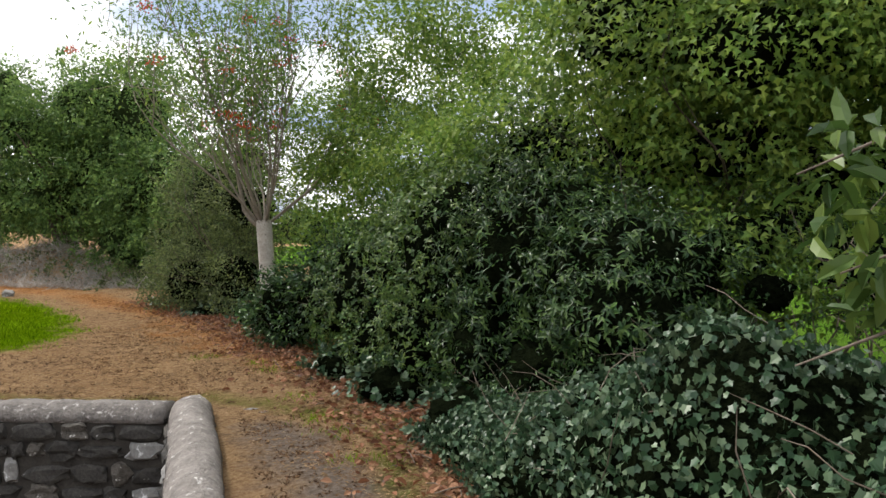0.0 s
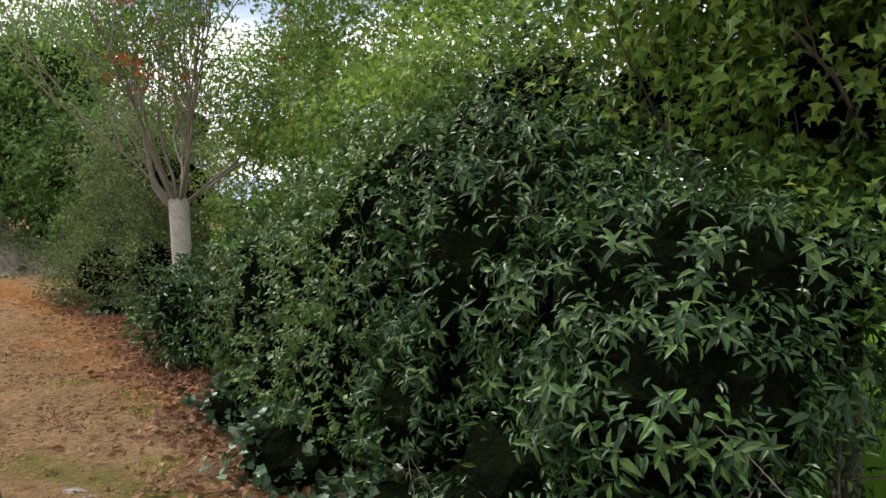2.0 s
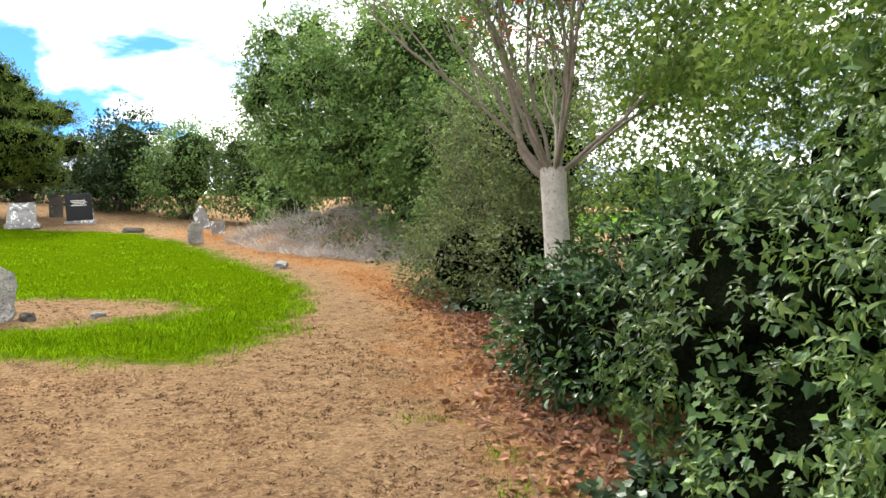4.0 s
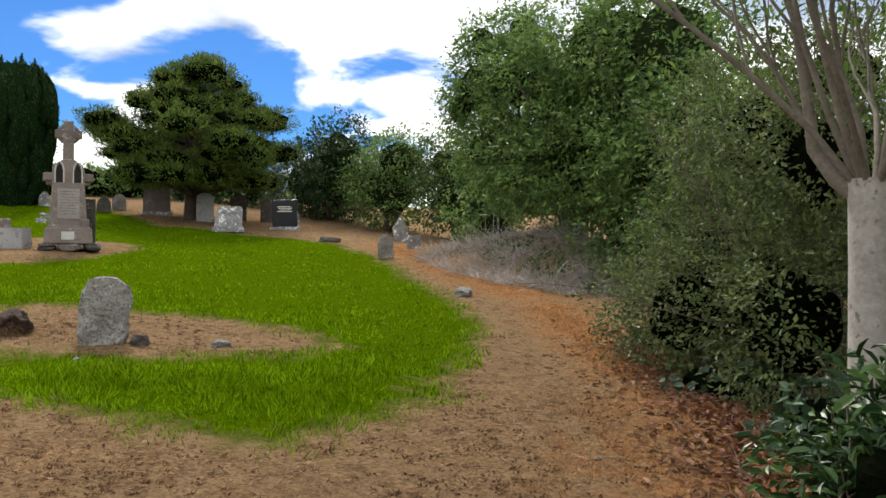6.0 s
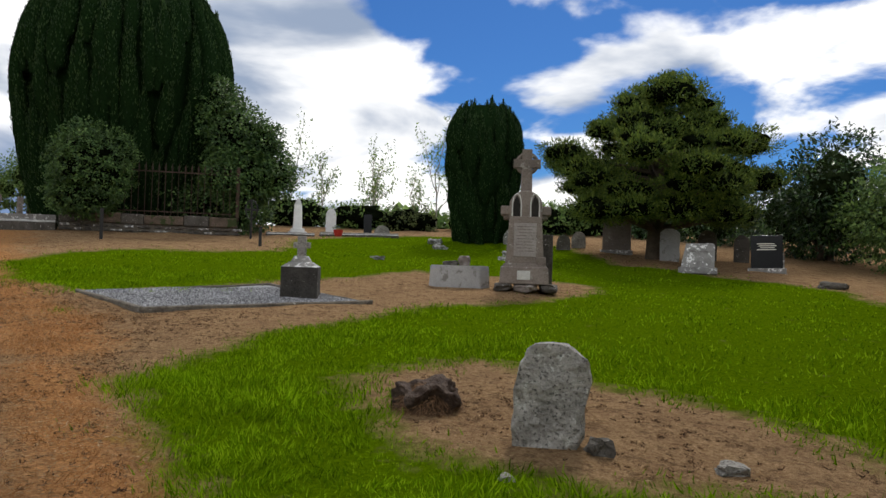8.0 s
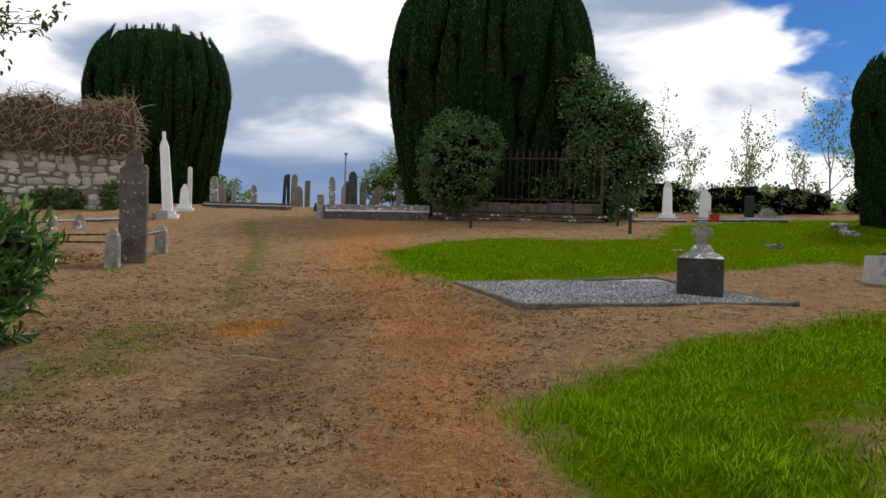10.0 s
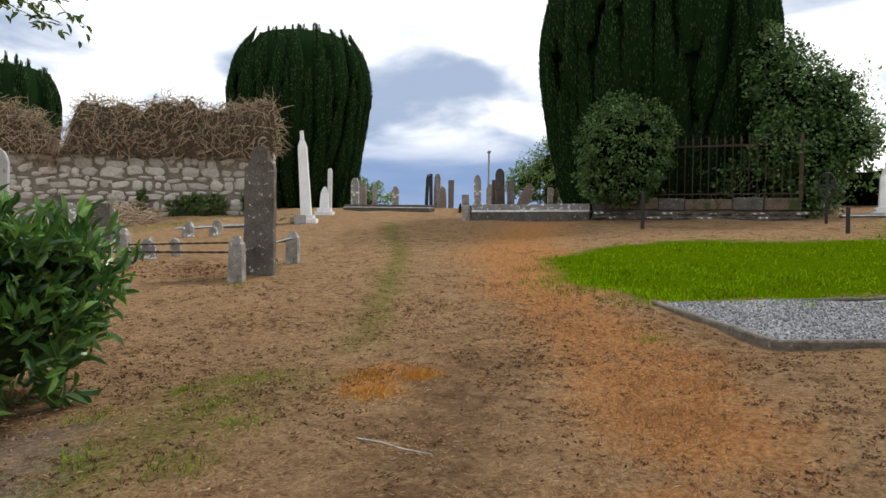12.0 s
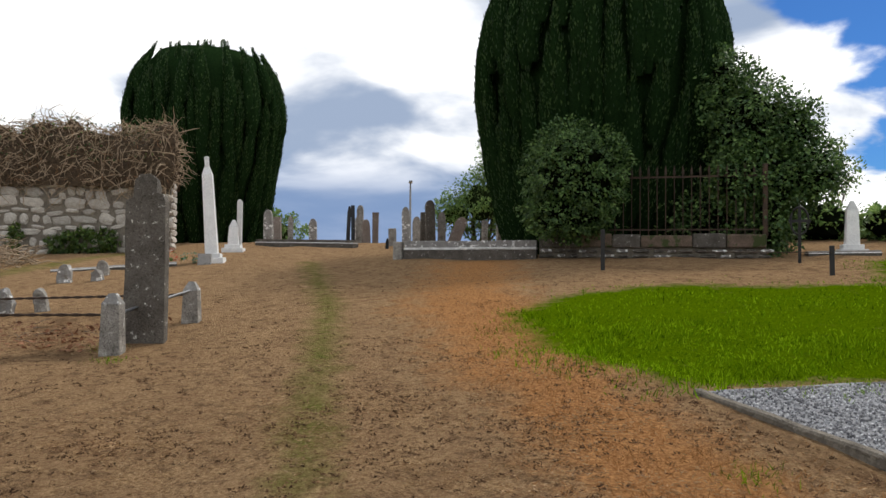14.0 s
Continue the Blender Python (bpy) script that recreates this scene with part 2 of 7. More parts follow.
L_ELDER = leafy("elder_leaf", (0.072, 0.138, 0.04), (0.128, 0.215, 0.056), (0.25, 0.36, 0.096), 0.5, 0.35)
L_THORN = leafy("thorn_leaf", (0.05, 0.072, 0.026), (0.1, 0.132, 0.044), (0.21, 0.245, 0.085), 0.55, 0.3)
L_YEW = leafy("yew_needle", (0.011, 0.03, 0.011), (0.03, 0.064, 0.019), (0.062, 0.108, 0.03), 0.6, 0.1)
L_PINE = leafy("cypress_spray", (0.04, 0.075, 0.016), (0.095, 0.145, 0.025), (0.21, 0.26, 0.04), 0.6, 0.2)
L_STRAW = leafy("dead_grass", (0.26, 0.155, 0.075), (0.42, 0.27, 0.14), (0.58, 0.42, 0.25), 0.8, 0.2)
L_PALE = leafy("bleached_stalk", (0.27, 0.23, 0.2), (0.4, 0.36, 0.32), (0.56, 0.52, 0.47), 0.85, 0.15)
L_LITTER = leafy("fallen_leaf", (0.10, 0.04, 0.02), (0.21, 0.088, 0.042), (0.34, 0.18, 0.10), 0.7, 0.2)
L_GRASS = leafy("grass_blade", (0.045, 0.09, 0.001), (0.125, 0.23, 0.003), (0.26, 0.4, 0.012), 0.9, 0.4, 0.0)
L_FLOWER = leafy("elder_flower", (0.6, 0.62, 0.5), (0.7, 0.72, 0.6), (0.75, 0.75, 0.65), 0.7, 0.3)
L_DARKSTRAW = leafy("dark_dead_grass", (0.06, 0.034, 0.02), (0.15, 0.088, 0.05), (0.32, 0.19, 0.105), 0.9, 0.15, 0.1)
L_RUST = leafy("rusty_dead_grass", (0.22, 0.095, 0.032), (0.40, 0.2, 0.075), (0.56, 0.32, 0.15), 0.85, 0.25, 0.1)
L_ORANGE = leafy("orange_dead_grass", (0.30, 0.12, 0.02), (0.42, 0.19, 0.03), (0.52, 0.28, 0.06), 0.8, 0.2, 0.1)


# ---- shape helpers ----
rng = np.random.default_rng(7)


def arrays(name, verts, tris, material, smooth=False):
    """A mesh from arrays of vertices and triangles."""
    verts, tris = np.asarray(verts, np.float32), np.asarray(tris, np.int32)
    me = bpy.data.meshes.new(name)
    me.vertices.add(len(verts))
    me.vertices.foreach_set("co", verts.ravel())
    me.loops.add(tris.size)
    me.loops.foreach_set("vertex_index", tris.ravel())
    me.polygons.add(len(tris))
    me.polygons.foreach_set("loop_start", np.arange(0, tris.size, 3, dtype=np.int32))
    me.polygons.foreach_set("use_smooth", np.full(len(tris), smooth))
    me.update(calc_edges=True)
    me.materials.append(material)
    return me


def mesh_of(name, bm, material, smooth=False):
    me = bpy.data.meshes.new(name)
    bmesh.ops.recalc_face_normals(bm, faces=bm.faces)
    for f in bm.faces:
        f.smooth = smooth
    bm.to_mesh(me)
    bm.free()
    me.materials.append(material)
    return me


def part(name, shape, material, parent, label="", smooth=False):
    """Links a bmesh or a mesh as one object under a thing or a part."""
    me = shape if isinstance(shape, bpy.types.Mesh) else mesh_of(name, shape, material, smooth)
    ob = new(name, me)
    ob.parent = parent
    return tagged(ob, label) if label else ob


def thing(name, x, y, z, label, category, group="", kind="", turn=0.0, lean=0.0, tip=0.0):
    ob = new(name)
    ob.matrix_world = pose(x, y, z, tip, lean, turn)
    return tagged(ob, label, category, group, kind)


def box(bm, x0, x1, y0, y1, z0, z1, bevel=0.0, taper=0.0):
    """A bevelled box; taper draws its top in."""
    vs = []
    for z, k in ((z0, 0.0), (z1, taper)):
        for x, y in ((x0 + k, y0 + k), (x1 - k, y0 + k), (x1 - k, y1 - k), (x0 + k, y1 - k)):
            vs.append(bm.verts.new((x, y, z)))
    fs = [bm.faces.new([vs[i] for i in q]) for q in ((0, 3, 2, 1), (4, 5, 6, 7), (0, 1, 5, 4), (1, 2, 6, 5), (2, 3, 7, 6), (3, 0, 4, 7))]
    if bevel:
        bmesh.ops.bevel(bm, geom=list({e for f in fs for e in f.edges}), offset=bevel, segments=2, affect="EDGES", profile=0.5)
    return vs


def boxed(*args, **kw):
    bm = bmesh.new()
    box(bm, *args, **kw)
    return bm


def extruded(outline, thick, bevel=0.01, rough=0.0, cuts=0, seed=0):
    """A slab: an outline in x and z given a thickness in y, its edges worn."""
    bm = bmesh.new()
    front = [bm.verts.new((x, -thick / 2, z)) for x, z in outline]
    face = bm.faces.new(front)
    ext = bmesh.ops.extrude_face_region(bm, geom=[face])
    bmesh.ops.translate(bm, vec=(0, thick, 0), verts=[v for v in ext["geom"] if isinstance(v, bmesh.types.BMVert)])
    if bevel:
        bmesh.ops.bevel(bm, geom=bm.edges[:], offset=bevel, segments=2, affect="EDGES", profile=0.5)
    if cuts:
        bmesh.ops.triangulate(bm, faces=bm.faces[:])
        for _ in range(cuts):
            bmesh.ops.subdivide_edges(bm, edges=[e for e in bm.edges if e.calc_length() > thick * 0.5], cuts=1)
            bmesh.ops.triangulate(bm, faces=bm.faces[:])
    if rough:
        for v in bm.verts:
            v.co += noise.noise_vector(v.co * 7 + Vector((seed * 3.1, seed, 0))) * rough + noise.noise_vector(v.co * 23) * rough * 0.4
    return bm


def boulder(sx, sy, sz, seed=0, rough=0.35, sub=3, flat=0.0):
    bm = bmesh.new()
    bmesh.ops.create_icosphere(bm, subdivisions=sub, radius=1.0)
    for v in bm.verts:
        d = v.co.normalized()
        c = Vector((max(-0.75, min(0.75, d.x)), max(-0.75, min(0.75, d.y)), max(-0.75, min(0.75, d.z))))
        c = c * (1 + rough * noise.noise(d * 1.7 + Vector((seed * 5.3, seed * 1.7, 0))) + rough * 0.35 * noise.noise(d * 5 + Vector((seed, 0, 3))))
        v.co = Vector((c.x * sx, c.y * sy, c.z * sz + sz * 0.6))
    return bm


def tube_arrays(points, radii, sides=6):
    """Rings along a line: vertices and triangles of a tapering stem."""
    pts = np.asarray(points, float)
    tang = np.gradient(pts, axis=0)
    tang /= np.linalg.norm(tang, axis=1, keepdims=True) + 1e-9
    ref = np.where(np.abs(tang[:, 2:3]) > 0.9, [[1.0, 0, 0]], [[0, 0, 1.0]])
    a = np.cross(tang, ref)
    a /= np.linalg.norm(a, axis=1, keepdims=True) + 1e-9
    b = np.cross(tang, a)
    ang = np.linspace(0, 2 * np.pi, sides, endpoint=False)
    ring = a[:, None] * np.cos(ang)[None, :, None] + b[:, None] * np.sin(ang)[None, :, None]
    verts = (pts[:, None] + ring * np.asarray(radii, float)[:, None, None]).reshape(-1, 3)
    tris = []
    for i in range(len(pts) - 1):
        for j in range(sides):
            p, q = i * sides + j, i * sides + (j + 1) % sides
            tris += [(p, q, q + sides), (p, q + sides, p + sides)]
    return verts, tris


class Stems:
    """Gathers many stems into one mesh."""

    def __init__(self):
        self.v, self.t, self.n, self.tips = [], [], 0, []

    def add(self, points, radii, sides=6):
        v, t = tube_arrays(points, radii, sides)
        self.v.append(v)
        self.t.append(np.asarray(t) + self.n)
        self.n += len(v)

    def grow(self, start, way, length, radius, depth, spread=0.5, lift=0.25, kids=3, sides=6, shrink=0.62):
        """A limb that wanders and forks."""
        steps = 6
        pts, d = [np.array(start, float)], np.array(way, float)
        for _ in range(steps):
            d = d + rng.normal(0, 0.12, 3) + (0, 0, lift * 0.12)
            d /= np.linalg.norm(d)
            pts.append(pts[-1] + d * length / steps)
        self.add(pts, np.linspace(radius, radius * 0.45, steps + 1), sides)
        if depth == 0:
            self.tips += pts[2:]
            return
        self.tips += pts[4:]
        for k in range(kids):
            at = pts[2 + (k * 4) // max(1, kids - 1) if kids > 1 else steps]
            w = d + rng.normal(0, spread, 3) + (0, 0, lift)
            self.grow(at, w / np.linalg.norm(w), length * shrink * rng.uniform(0.8, 1.2), radius * 0.5, depth - 1, spread, lift, kids, max(3, sides - 2), shrink)

    def mesh(self, name, material):
        return arrays(name, np.concatenate(self.v), np.concatenate(self.t), material, True)


DIAMOND = ([(0, 0, 0), (0.45, 0.5, 0.1), (1, 0, -0.05), (0.45, -0.5, 0.1)], [(0, 2, 1), (0, 3, 2)])
OVAL = ([(0, 0, 0), (0.28, 0.42, 0.10), (0.68, 0.40, 0.08), (1, 0, -0.12), (0.68, -0.40, 0.08), (0.28, -0.42, 0.10), (0.5, 0, 0.0)],
        [(6, 0, 5), (6, 5, 4), (6, 4, 3), (6, 3, 2), (6, 2, 1), (6, 1, 0)])
LOBED = ([(0, 0, 0), (0.02, 0.42, 0.05), (0.28, 0.37, 0.03), (0.5, 0.5, 0.04), (0.62, 0.27, 0.02), (1, 0, -0.06), (0.62, -0.27, 0.02), (0.5, -0.5, 0.04), (0.28, -0.37, 0.03), (0.02, -0.42, 0.05), (0.35, 0, -0.02)],
         [(10, i, (i + 1) % 10) for i in range(10)])
PALM = ([(0, 0, 0), (0.22, 0.5, 0.06), (0.42, 0.17, 0.0), (1, 0, -0.12), (0.42, -0.17, 0.0), (0.22, -0.5, 0.06)], [(0, 2, 1), (0, 3, 2), (0, 4, 3), (0, 5, 4)])
BLADE = ([(0, 0.5, 0), (0, -0.5, 0), (0.55, 0.32, 0.05), (0.55, -0.32, 0.05), (1, 0, 0.25)], [(0, 1, 3), (0, 3, 2), (2, 3, 4)])


def unit(v):
    return v / (np.linalg.norm(v, axis=-1, keepdims=True) + 1e-9)


def leaf_arrays(at, along, face, length, width, shape=DIAMOND):
    """Leaves at the points, each pointing along a way and facing another."""
    tv, tf = np.array(shape[0], float), np.array(shape[1])
    u = unit(along)
    s = unit(np.cross(face, u))
    n = np.cross(u, s)
    length, width = np.broadcast_to(length, len(at))[:, None, None], np.broadcast_to(width, len(at))[:, None, None]
    v = at[:, None] + u[:, None] * tv[None, :, 0:1] * length + s[:, None] * tv[None, :, 1:2] * width + n[:, None] * tv[None, :, 2:3] * length
    f = tf[None] + (np.arange(len(at)) * len(tv))[:, None, None]
    return v.reshape(-1, 3), f.reshape(-1, 3)


def leaf_mesh(name, at, along, face, length, width, material, shape=DIAMOND):
    return arrays(name, *leaf_arrays(at, along, face, length, width, shape), material)


def sphere_ways(n):
    return unit(rng.normal(0, 1, (n, 3)))


def clumps(blobs, per_m2, clump_r, leaves_each, size, material, shape=DIAMOND, droop=0.2, aspect=0.5, name="foliage", flat=0.0, keep=None):
    """A crown: clumps of leaves over the outsides of ellipsoids (x, y, z, rx, ry, rz), uneven and with gaps."""
    ats, outs = [], []
    for x, y, z, rx, ry, rz in blobs:
        r = np.array([rx, ry, rz])
        n = max(6, int(per_m2 * 4 * np.pi * ((rx * ry) ** 1.6 / 3 + (rx * rz) ** 1.6 / 3 + (ry * rz) ** 1.6 / 3) ** (1 / 1.6)))
        w = sphere_ways(n)
        c = np.array([x, y, z]) + w * r * rng.uniform(0.62, 1.06, (n, 1))
        lw = sphere_ways(n * leaves_each)
        cc, ww = np.repeat(c, leaves_each, 0), np.repeat(unit(w / r), leaves_each, 0)
        ats.append(cc + lw * clump_r * rng.uniform(0.2, 1.0, (len(lw), 1)) * (1, 1, 0.75))
        outs.append(ww)
    at, out = np.concatenate(ats), np.concatenate(outs)
    if keep is not None:
        ok = keep(at)
        at, out = at[ok], out[ok]
    along = out * 0.8 + rng.normal(0, 0.6, at.shape) + (0, 0, -droop)
    face = out * (1 - flat) + rng.normal(0, 0.45, at.shape) + (0, 0, 0.5 + flat)
    ln = size * rng.uniform(0.6, 1.25, len(at))
    return leaf_mesh(name, at, along, face, ln, ln * aspect, material, shape)


def core(blobs, scale, material, name="inner_mass", sub=3, rough=0.3):
    """The filled inside of a crown; its dark colour paints the shade there."""
    bm = bmesh.new()
    for k, (x, y, z, rx, ry, rz) in enumerate(blobs):
        made = bmesh.ops.create_icosphere(bm, subdivisions=sub, radius=1.0)
        for v in made["verts"]:
            d = v.co.normalized()
            q = scale * (1 + rough * noise.noise(d * 3 + Vector((k * 2.3, x, y))))
            v.co = Vector((x + d.x * rx * q, y + d.y * ry * q, z + d.z * rz * q))
    return mesh_of(name, bm, material, False)


# ---- the lie of the land ----
PIT = ((-6.2, 1.6), (-0.6, 1.6), (-2.3, 6.27), (-6.2, 6.43))


def inside(px, py, poly):
    px, py = np.asarray(px, float), np.asarray(py, float)
    ok = np.zeros(np.broadcast(px, py).shape, bool)
    for (x0, y0), (x1, y1) in zip(poly, poly[1:] + poly[:1]):
        cross = ((y0 > py) != (y1 > py)) & (px < (x1 - x0) * (py - y0) / (y1 - y0 + 1e-12) + x0)
        ok ^= cross
    return ok


def edge_distance(px, py, poly):
    best = np.full(np.broadcast(px, py).shape, 1e9)
    for (x0, y0), (x1, y1) in zip(poly, poly[1:] + poly[:1]):
        dx, dy = x1 - x0, y1 - y0
        k = np.clip(((px - x0) * dx + (py - y0) * dy) / (dx * dx + dy * dy), 0, 1)
        best = np.minimum(best, np.hypot(px - x0 - k * dx, py - y0 - k * dy))
    return np.where(inside(px, py, poly), best, -best)


def slope(x, y):
    """The bank that rises from the hedge to the hilltop, and levels off beyond."""
    x, y = np.asarray(x, float), np.asarray(y, float)
    xc, yc = np.clip(x, -27, 3), np.clip(y, -14, 23)
    z = -0.05446 - 0.02187 * xc + 0.01281 * yc + 0.002 * xc * xc + 0.00034 * xc * yc + 0.0005 * yc * yc
    z = z + 0.09 * np.clip(-27 - x, 0, 8)
    far = np.maximum(0, np.hypot(x + 12, y - 6) - 60)
    return z - 0.012 * np.minimum(far, 400)


def ground_z(x, y):
    x, y = np.asarray(x, float), np.asarray(y, float)
    pit = np.clip(edge_distance(x, y, PIT) / 0.12, 0, 1)
    lumps = 0.025 * np.sin(x * 1.9 + 0.7 * y) * np.sin(y * 1.6 - 0.4 * x) + 0.015 * np.sin(x * 4.3 + 1) * np.sin(y * 3.9)
    bank = 0.9 * np.clip(1 - np.hypot((x + 10.8) / 3.6, (y - 20.2) / 1.9), 0, 1)
    return slope(x, y) + lumps - 0.95 * pit + bank


def gz(x, y):
    return float(ground_z(x, y))


LAWN = [(-8.4, 7.9), (-7.2, 8.8), (-6.5, 9.1), (-5.5, 9.5), (-5.5, 10.7), (-6.2, 12.1), (-7.4, 13.8), (-9.1, 15.2), (-11.1, 16.4), (-13.8, 18.2), (-16.9, 19.5), (-19.8, 18.4), (-22.0, 17.3),
        (-25.5, 17.6), (-29.0, 17.0), (-30.0, 13.5), (-28.6, 11.6), (-27.4, 9.6), (-23.8, 8.9), (-23.8, 5.7), (-22.2, 4.0), (-20.4, 3.6), (-18.1, 4.5), (-17.0, 5.7), (-17.2, 7.4), (-18.4, 8.9), (-19.9, 11.6), (-19.2, 13.2), (-17.9, 14.5),
        (-16.8, 14.0), (-16.0, 12.6), (-15.2, 10.6), (-13.6, 8.6), (-12.2, 7.75), (-11.0, 7.15), (-9.8, 7.5)]
PATCH = [(-10.7, 9.05), (-11.3, 9.6), (-11.55, 10.4), (-10.25, 10.97), (-9.9, 11.4), (-9.4, 11.65), (-8.4, 11.76), (-7.5, 11.65), (-7.5, 11.1), (-8.0, 10.75), (-8.2, 10.2), (-8.3, 9.9), (-8.75, 9.65), (-9.0, 9.3), (-9.6, 9.2)]


def lawn_depth(x, y):
    """How far inside the mown grass a place lies; negative outside."""
    return np.minimum(edge_distance(x, y, LAWN), -edge_distance(x, y, PATCH))


def grid_line(lo, hi, step, far):
    out, d = [], step * 2
    while d < far:
        out.append(d)
        d *= 1.5
    out = np.array(out)
    return np.concatenate([lo - out[::-1], np.arange(lo, hi + step / 2, step), hi + out])


gx, gy = grid_line(-36, 5, 0.14, 2500), grid_line(-13, 25, 0.14, 2500)
X, Y = np.meshgrid(gx, gy, indexing="ij")
Z = ground_z(X, Y)
idx = np.arange(X.size).reshape(X.shape)
a, b, c, d = idx[:-1, :-1].ravel(), idx[1:, :-1].ravel(), idx[1:, 1:].ravel(), idx[:-1, 1:].ravel()
M_GROUND, nt, bsdf = base_mat("dead_grass_and_lawn")


def attribute(nt, name):
    at = nt.nodes.new("ShaderNodeAttribute")
    at.attribute_name = name
    return at.outputs["Fac"]


big, _ = noise_fac(nt, 0.55, 6.0, 0.38, 0.62)
mid, midraw = noise_fac(nt, 3.5, 8.0, 0.38, 0.62, 0.7)
fine, fineraw = noise_fac(nt, 28.0, 8.0, 0.36, 0.64, 0.75)
grit, gritraw = noise_fac(nt, 95.0, 6.0, 0.38, 0.62, 0.8)
straw = mix_rgb(nt, fine, (0.31, 0.185, 0.095), (0.82, 0.56, 0.31))
straw = mix_rgb(nt, math_node(nt, "MULTIPLY", grit, 0.5), straw, (0.15, 0.085, 0.045))
straw = mix_rgb(nt, math_node(nt, "MULTIPLY", mid, 0.42), straw, (0.26, 0.15, 0.085))
rust = mix_rgb(nt, fine, (0.31, 0.135, 0.05), (0.74, 0.39, 0.165))
soil = mix_rgb(nt, fine, (0.055, 0.032, 0.021), (0.22, 0.135, 0.08))
moss = mix_rgb(nt, fine, (0.09, 0.105, 0.02), (0.27, 0.275, 0.075))
grassc = mix_rgb(nt, fine, (0.065, 0.12, 0.001), (0.15, 0.245, 0.003))
field = mix_rgb(nt, big, (0.09, 0.20, 0.02), (0.15, 0.28, 0.035))
dirt, _ = noise_fac(nt, 5.5, 9.0, 0.52, 0.57, 0.85)
col = mix_rgb(nt, math_node(nt, "MULTIPLY", dirt, 0.55), straw, soil)
ragged = math_node(nt, "MULTIPLY", math_node(nt, "SUBTRACT", midraw, 0.5), 1.4)


def zone(col, name, tone, soft=1.0):
    f = nt.nodes.new("ShaderNodeClamp")
    v = math_node(nt, "ADD", attribute(nt, name), ragged)
    nt.links.new(math_node(nt, "MULTIPLY", math_node(nt, "SUBTRACT", v, 0.3), 2.2 / soft), f.inputs[0])
    return mix_rgb(nt, f.outputs[0], col, tone)


col = zone(col, "rust", rust, 1.3)
col = zone(col, "moss", moss, 1.6)
col = zone(col, "bare", soil, 1.6)
trod = mix_rgb(nt, fine, (0.15, 0.115, 0.09), (0.36, 0.29, 0.235))
col = zone(col, "trod", trod, 1.4)
col = zone(col, "moss_edge", moss, 1.5)
col = mix_rgb(nt, attribute(nt, "pit"), col, soil)
col = zone(col, "lawn", grassc, 1.2)
col = mix_rgb(nt, attribute(nt, "field"), col, field)
nt.links.new(col, bsdf.inputs["Base Color"])
bsdf.inputs["Roughness"].default_value = 0.95
bsdf.inputs["Specular IOR Level"].default_value = 0.0
bump(nt, bsdf, math_node(nt, "ADD", math_node(nt, "ADD", fineraw, math_node(nt, "MULTIPLY", gritraw, 0.6)), math_node(nt, "MULTIPLY", midraw, 1.5)), 1.0, 0.085)

ground_mesh = arrays("ground", np.stack([X, Y, Z], -1).reshape(-1, 3), np.concatenate([np.stack([a, b, c], 1), np.stack([a, c, d], 1)]), M_GROUND, True)
ld = lawn_depth(X, Y)


def streak(x0, y0, x1, y1, wide):
    dx, dy = x1 - x0, y1 - y0
    k = np.clip(((X - x0) * dx + (Y - y0) * dy) / (dx * dx + dy * dy), 0, 1)
    return np.clip(1 - np.hypot(X - x0 - k * dx, Y - y0 - k * dy) / wide, 0, 1)


zones = {
    "lawn": np.clip(0.45 + ld * 1.3, 0, 1),
    "rust": np.maximum.reduce([streak(-27, 1.8, -21, 2.9, 1.9), 1.3 * streak(-22, 2.9, -17.5, 4.5, 1.5), 1.3 * streak(-17.5, 4.5, -12.6, 6.5, 0.95), 1.2 * streak(-12.9, 4.4, -13.5, 4.3, 0.35),
                               streak(-7.0, 8.0, -11.5, 6.6, 0.8), streak(-9, 16.6, -16, 20.5, 1.4), streak(-1.6, 8.8, -4.2, 12.4, 1.4), streak(-5, 12.9, -8, 15.9, 1.0)]),
    "moss": np.maximum.reduce([0.8 * streak(-14.2, 3.7, -21, 0.9, 0.5), 0.75 * streak(-21, 0.9, -27, -2.2, 0.6), 0.8 * streak(-9.5, 4.0, -13.0, 3.6, 1.0), 0.8 * streak(-20, -8, -30, -9, 1.0)]),
    # the first streak paints the laurel's shade on the ground in soil colour
    "bare": np.maximum.reduce([1.2 * streak(-12.0, 2.1, -11.2, 2.8, 0.8), 0.45 * streak(-26.2, 3.2, -25.9, 8.8, 1.0), 0.6 * streak(-16.6, 5.8, -13.9, 7.2, 0.3), 0.75 * streak(-10.5, 5.6, -14, 4.8, 0.8), 0.6 * streak(-17.4, -0.8, -19.5, -2.4, 1.0), 0.7 * streak(-8, 7.2, -6, 7.6, 0.8)]),
    "trod": np.maximum.reduce([1.1 * streak(-1.5, 5.9, -0.75, 4.4, 0.6), 1.1 * streak(-0.75, 4.4, 0.0, 1.5, 0.7), 0.8 * streak(-9.6, 4.2, -11.5, 3.2, 0.6)]),
    "moss_edge": np.maximum.reduce([1.0 * streak(-0.35, 4.3, -0.6, 6.0, 0.28), 0.9 * streak(-0.8, 6.2, -2.3, 7.0, 0.35), 0.8 * streak(-2.6, 6.75, -5.0, 6.9, 0.35)]),
    "pit": np.clip(edge_distance(X, Y, PIT) / 0.3, 0, 1),
    "field": ((X > 2.3 - 0.45 * (np.clip(Y, 0, 14) - 4)) | (Y > 27) & (X > -14)).astype(float),
}
for key, value in zones.items():
    ground_mesh.attributes.new(key, "FLOAT", "POINT").data.foreach_set("value", value.astype(np.float32).ravel())
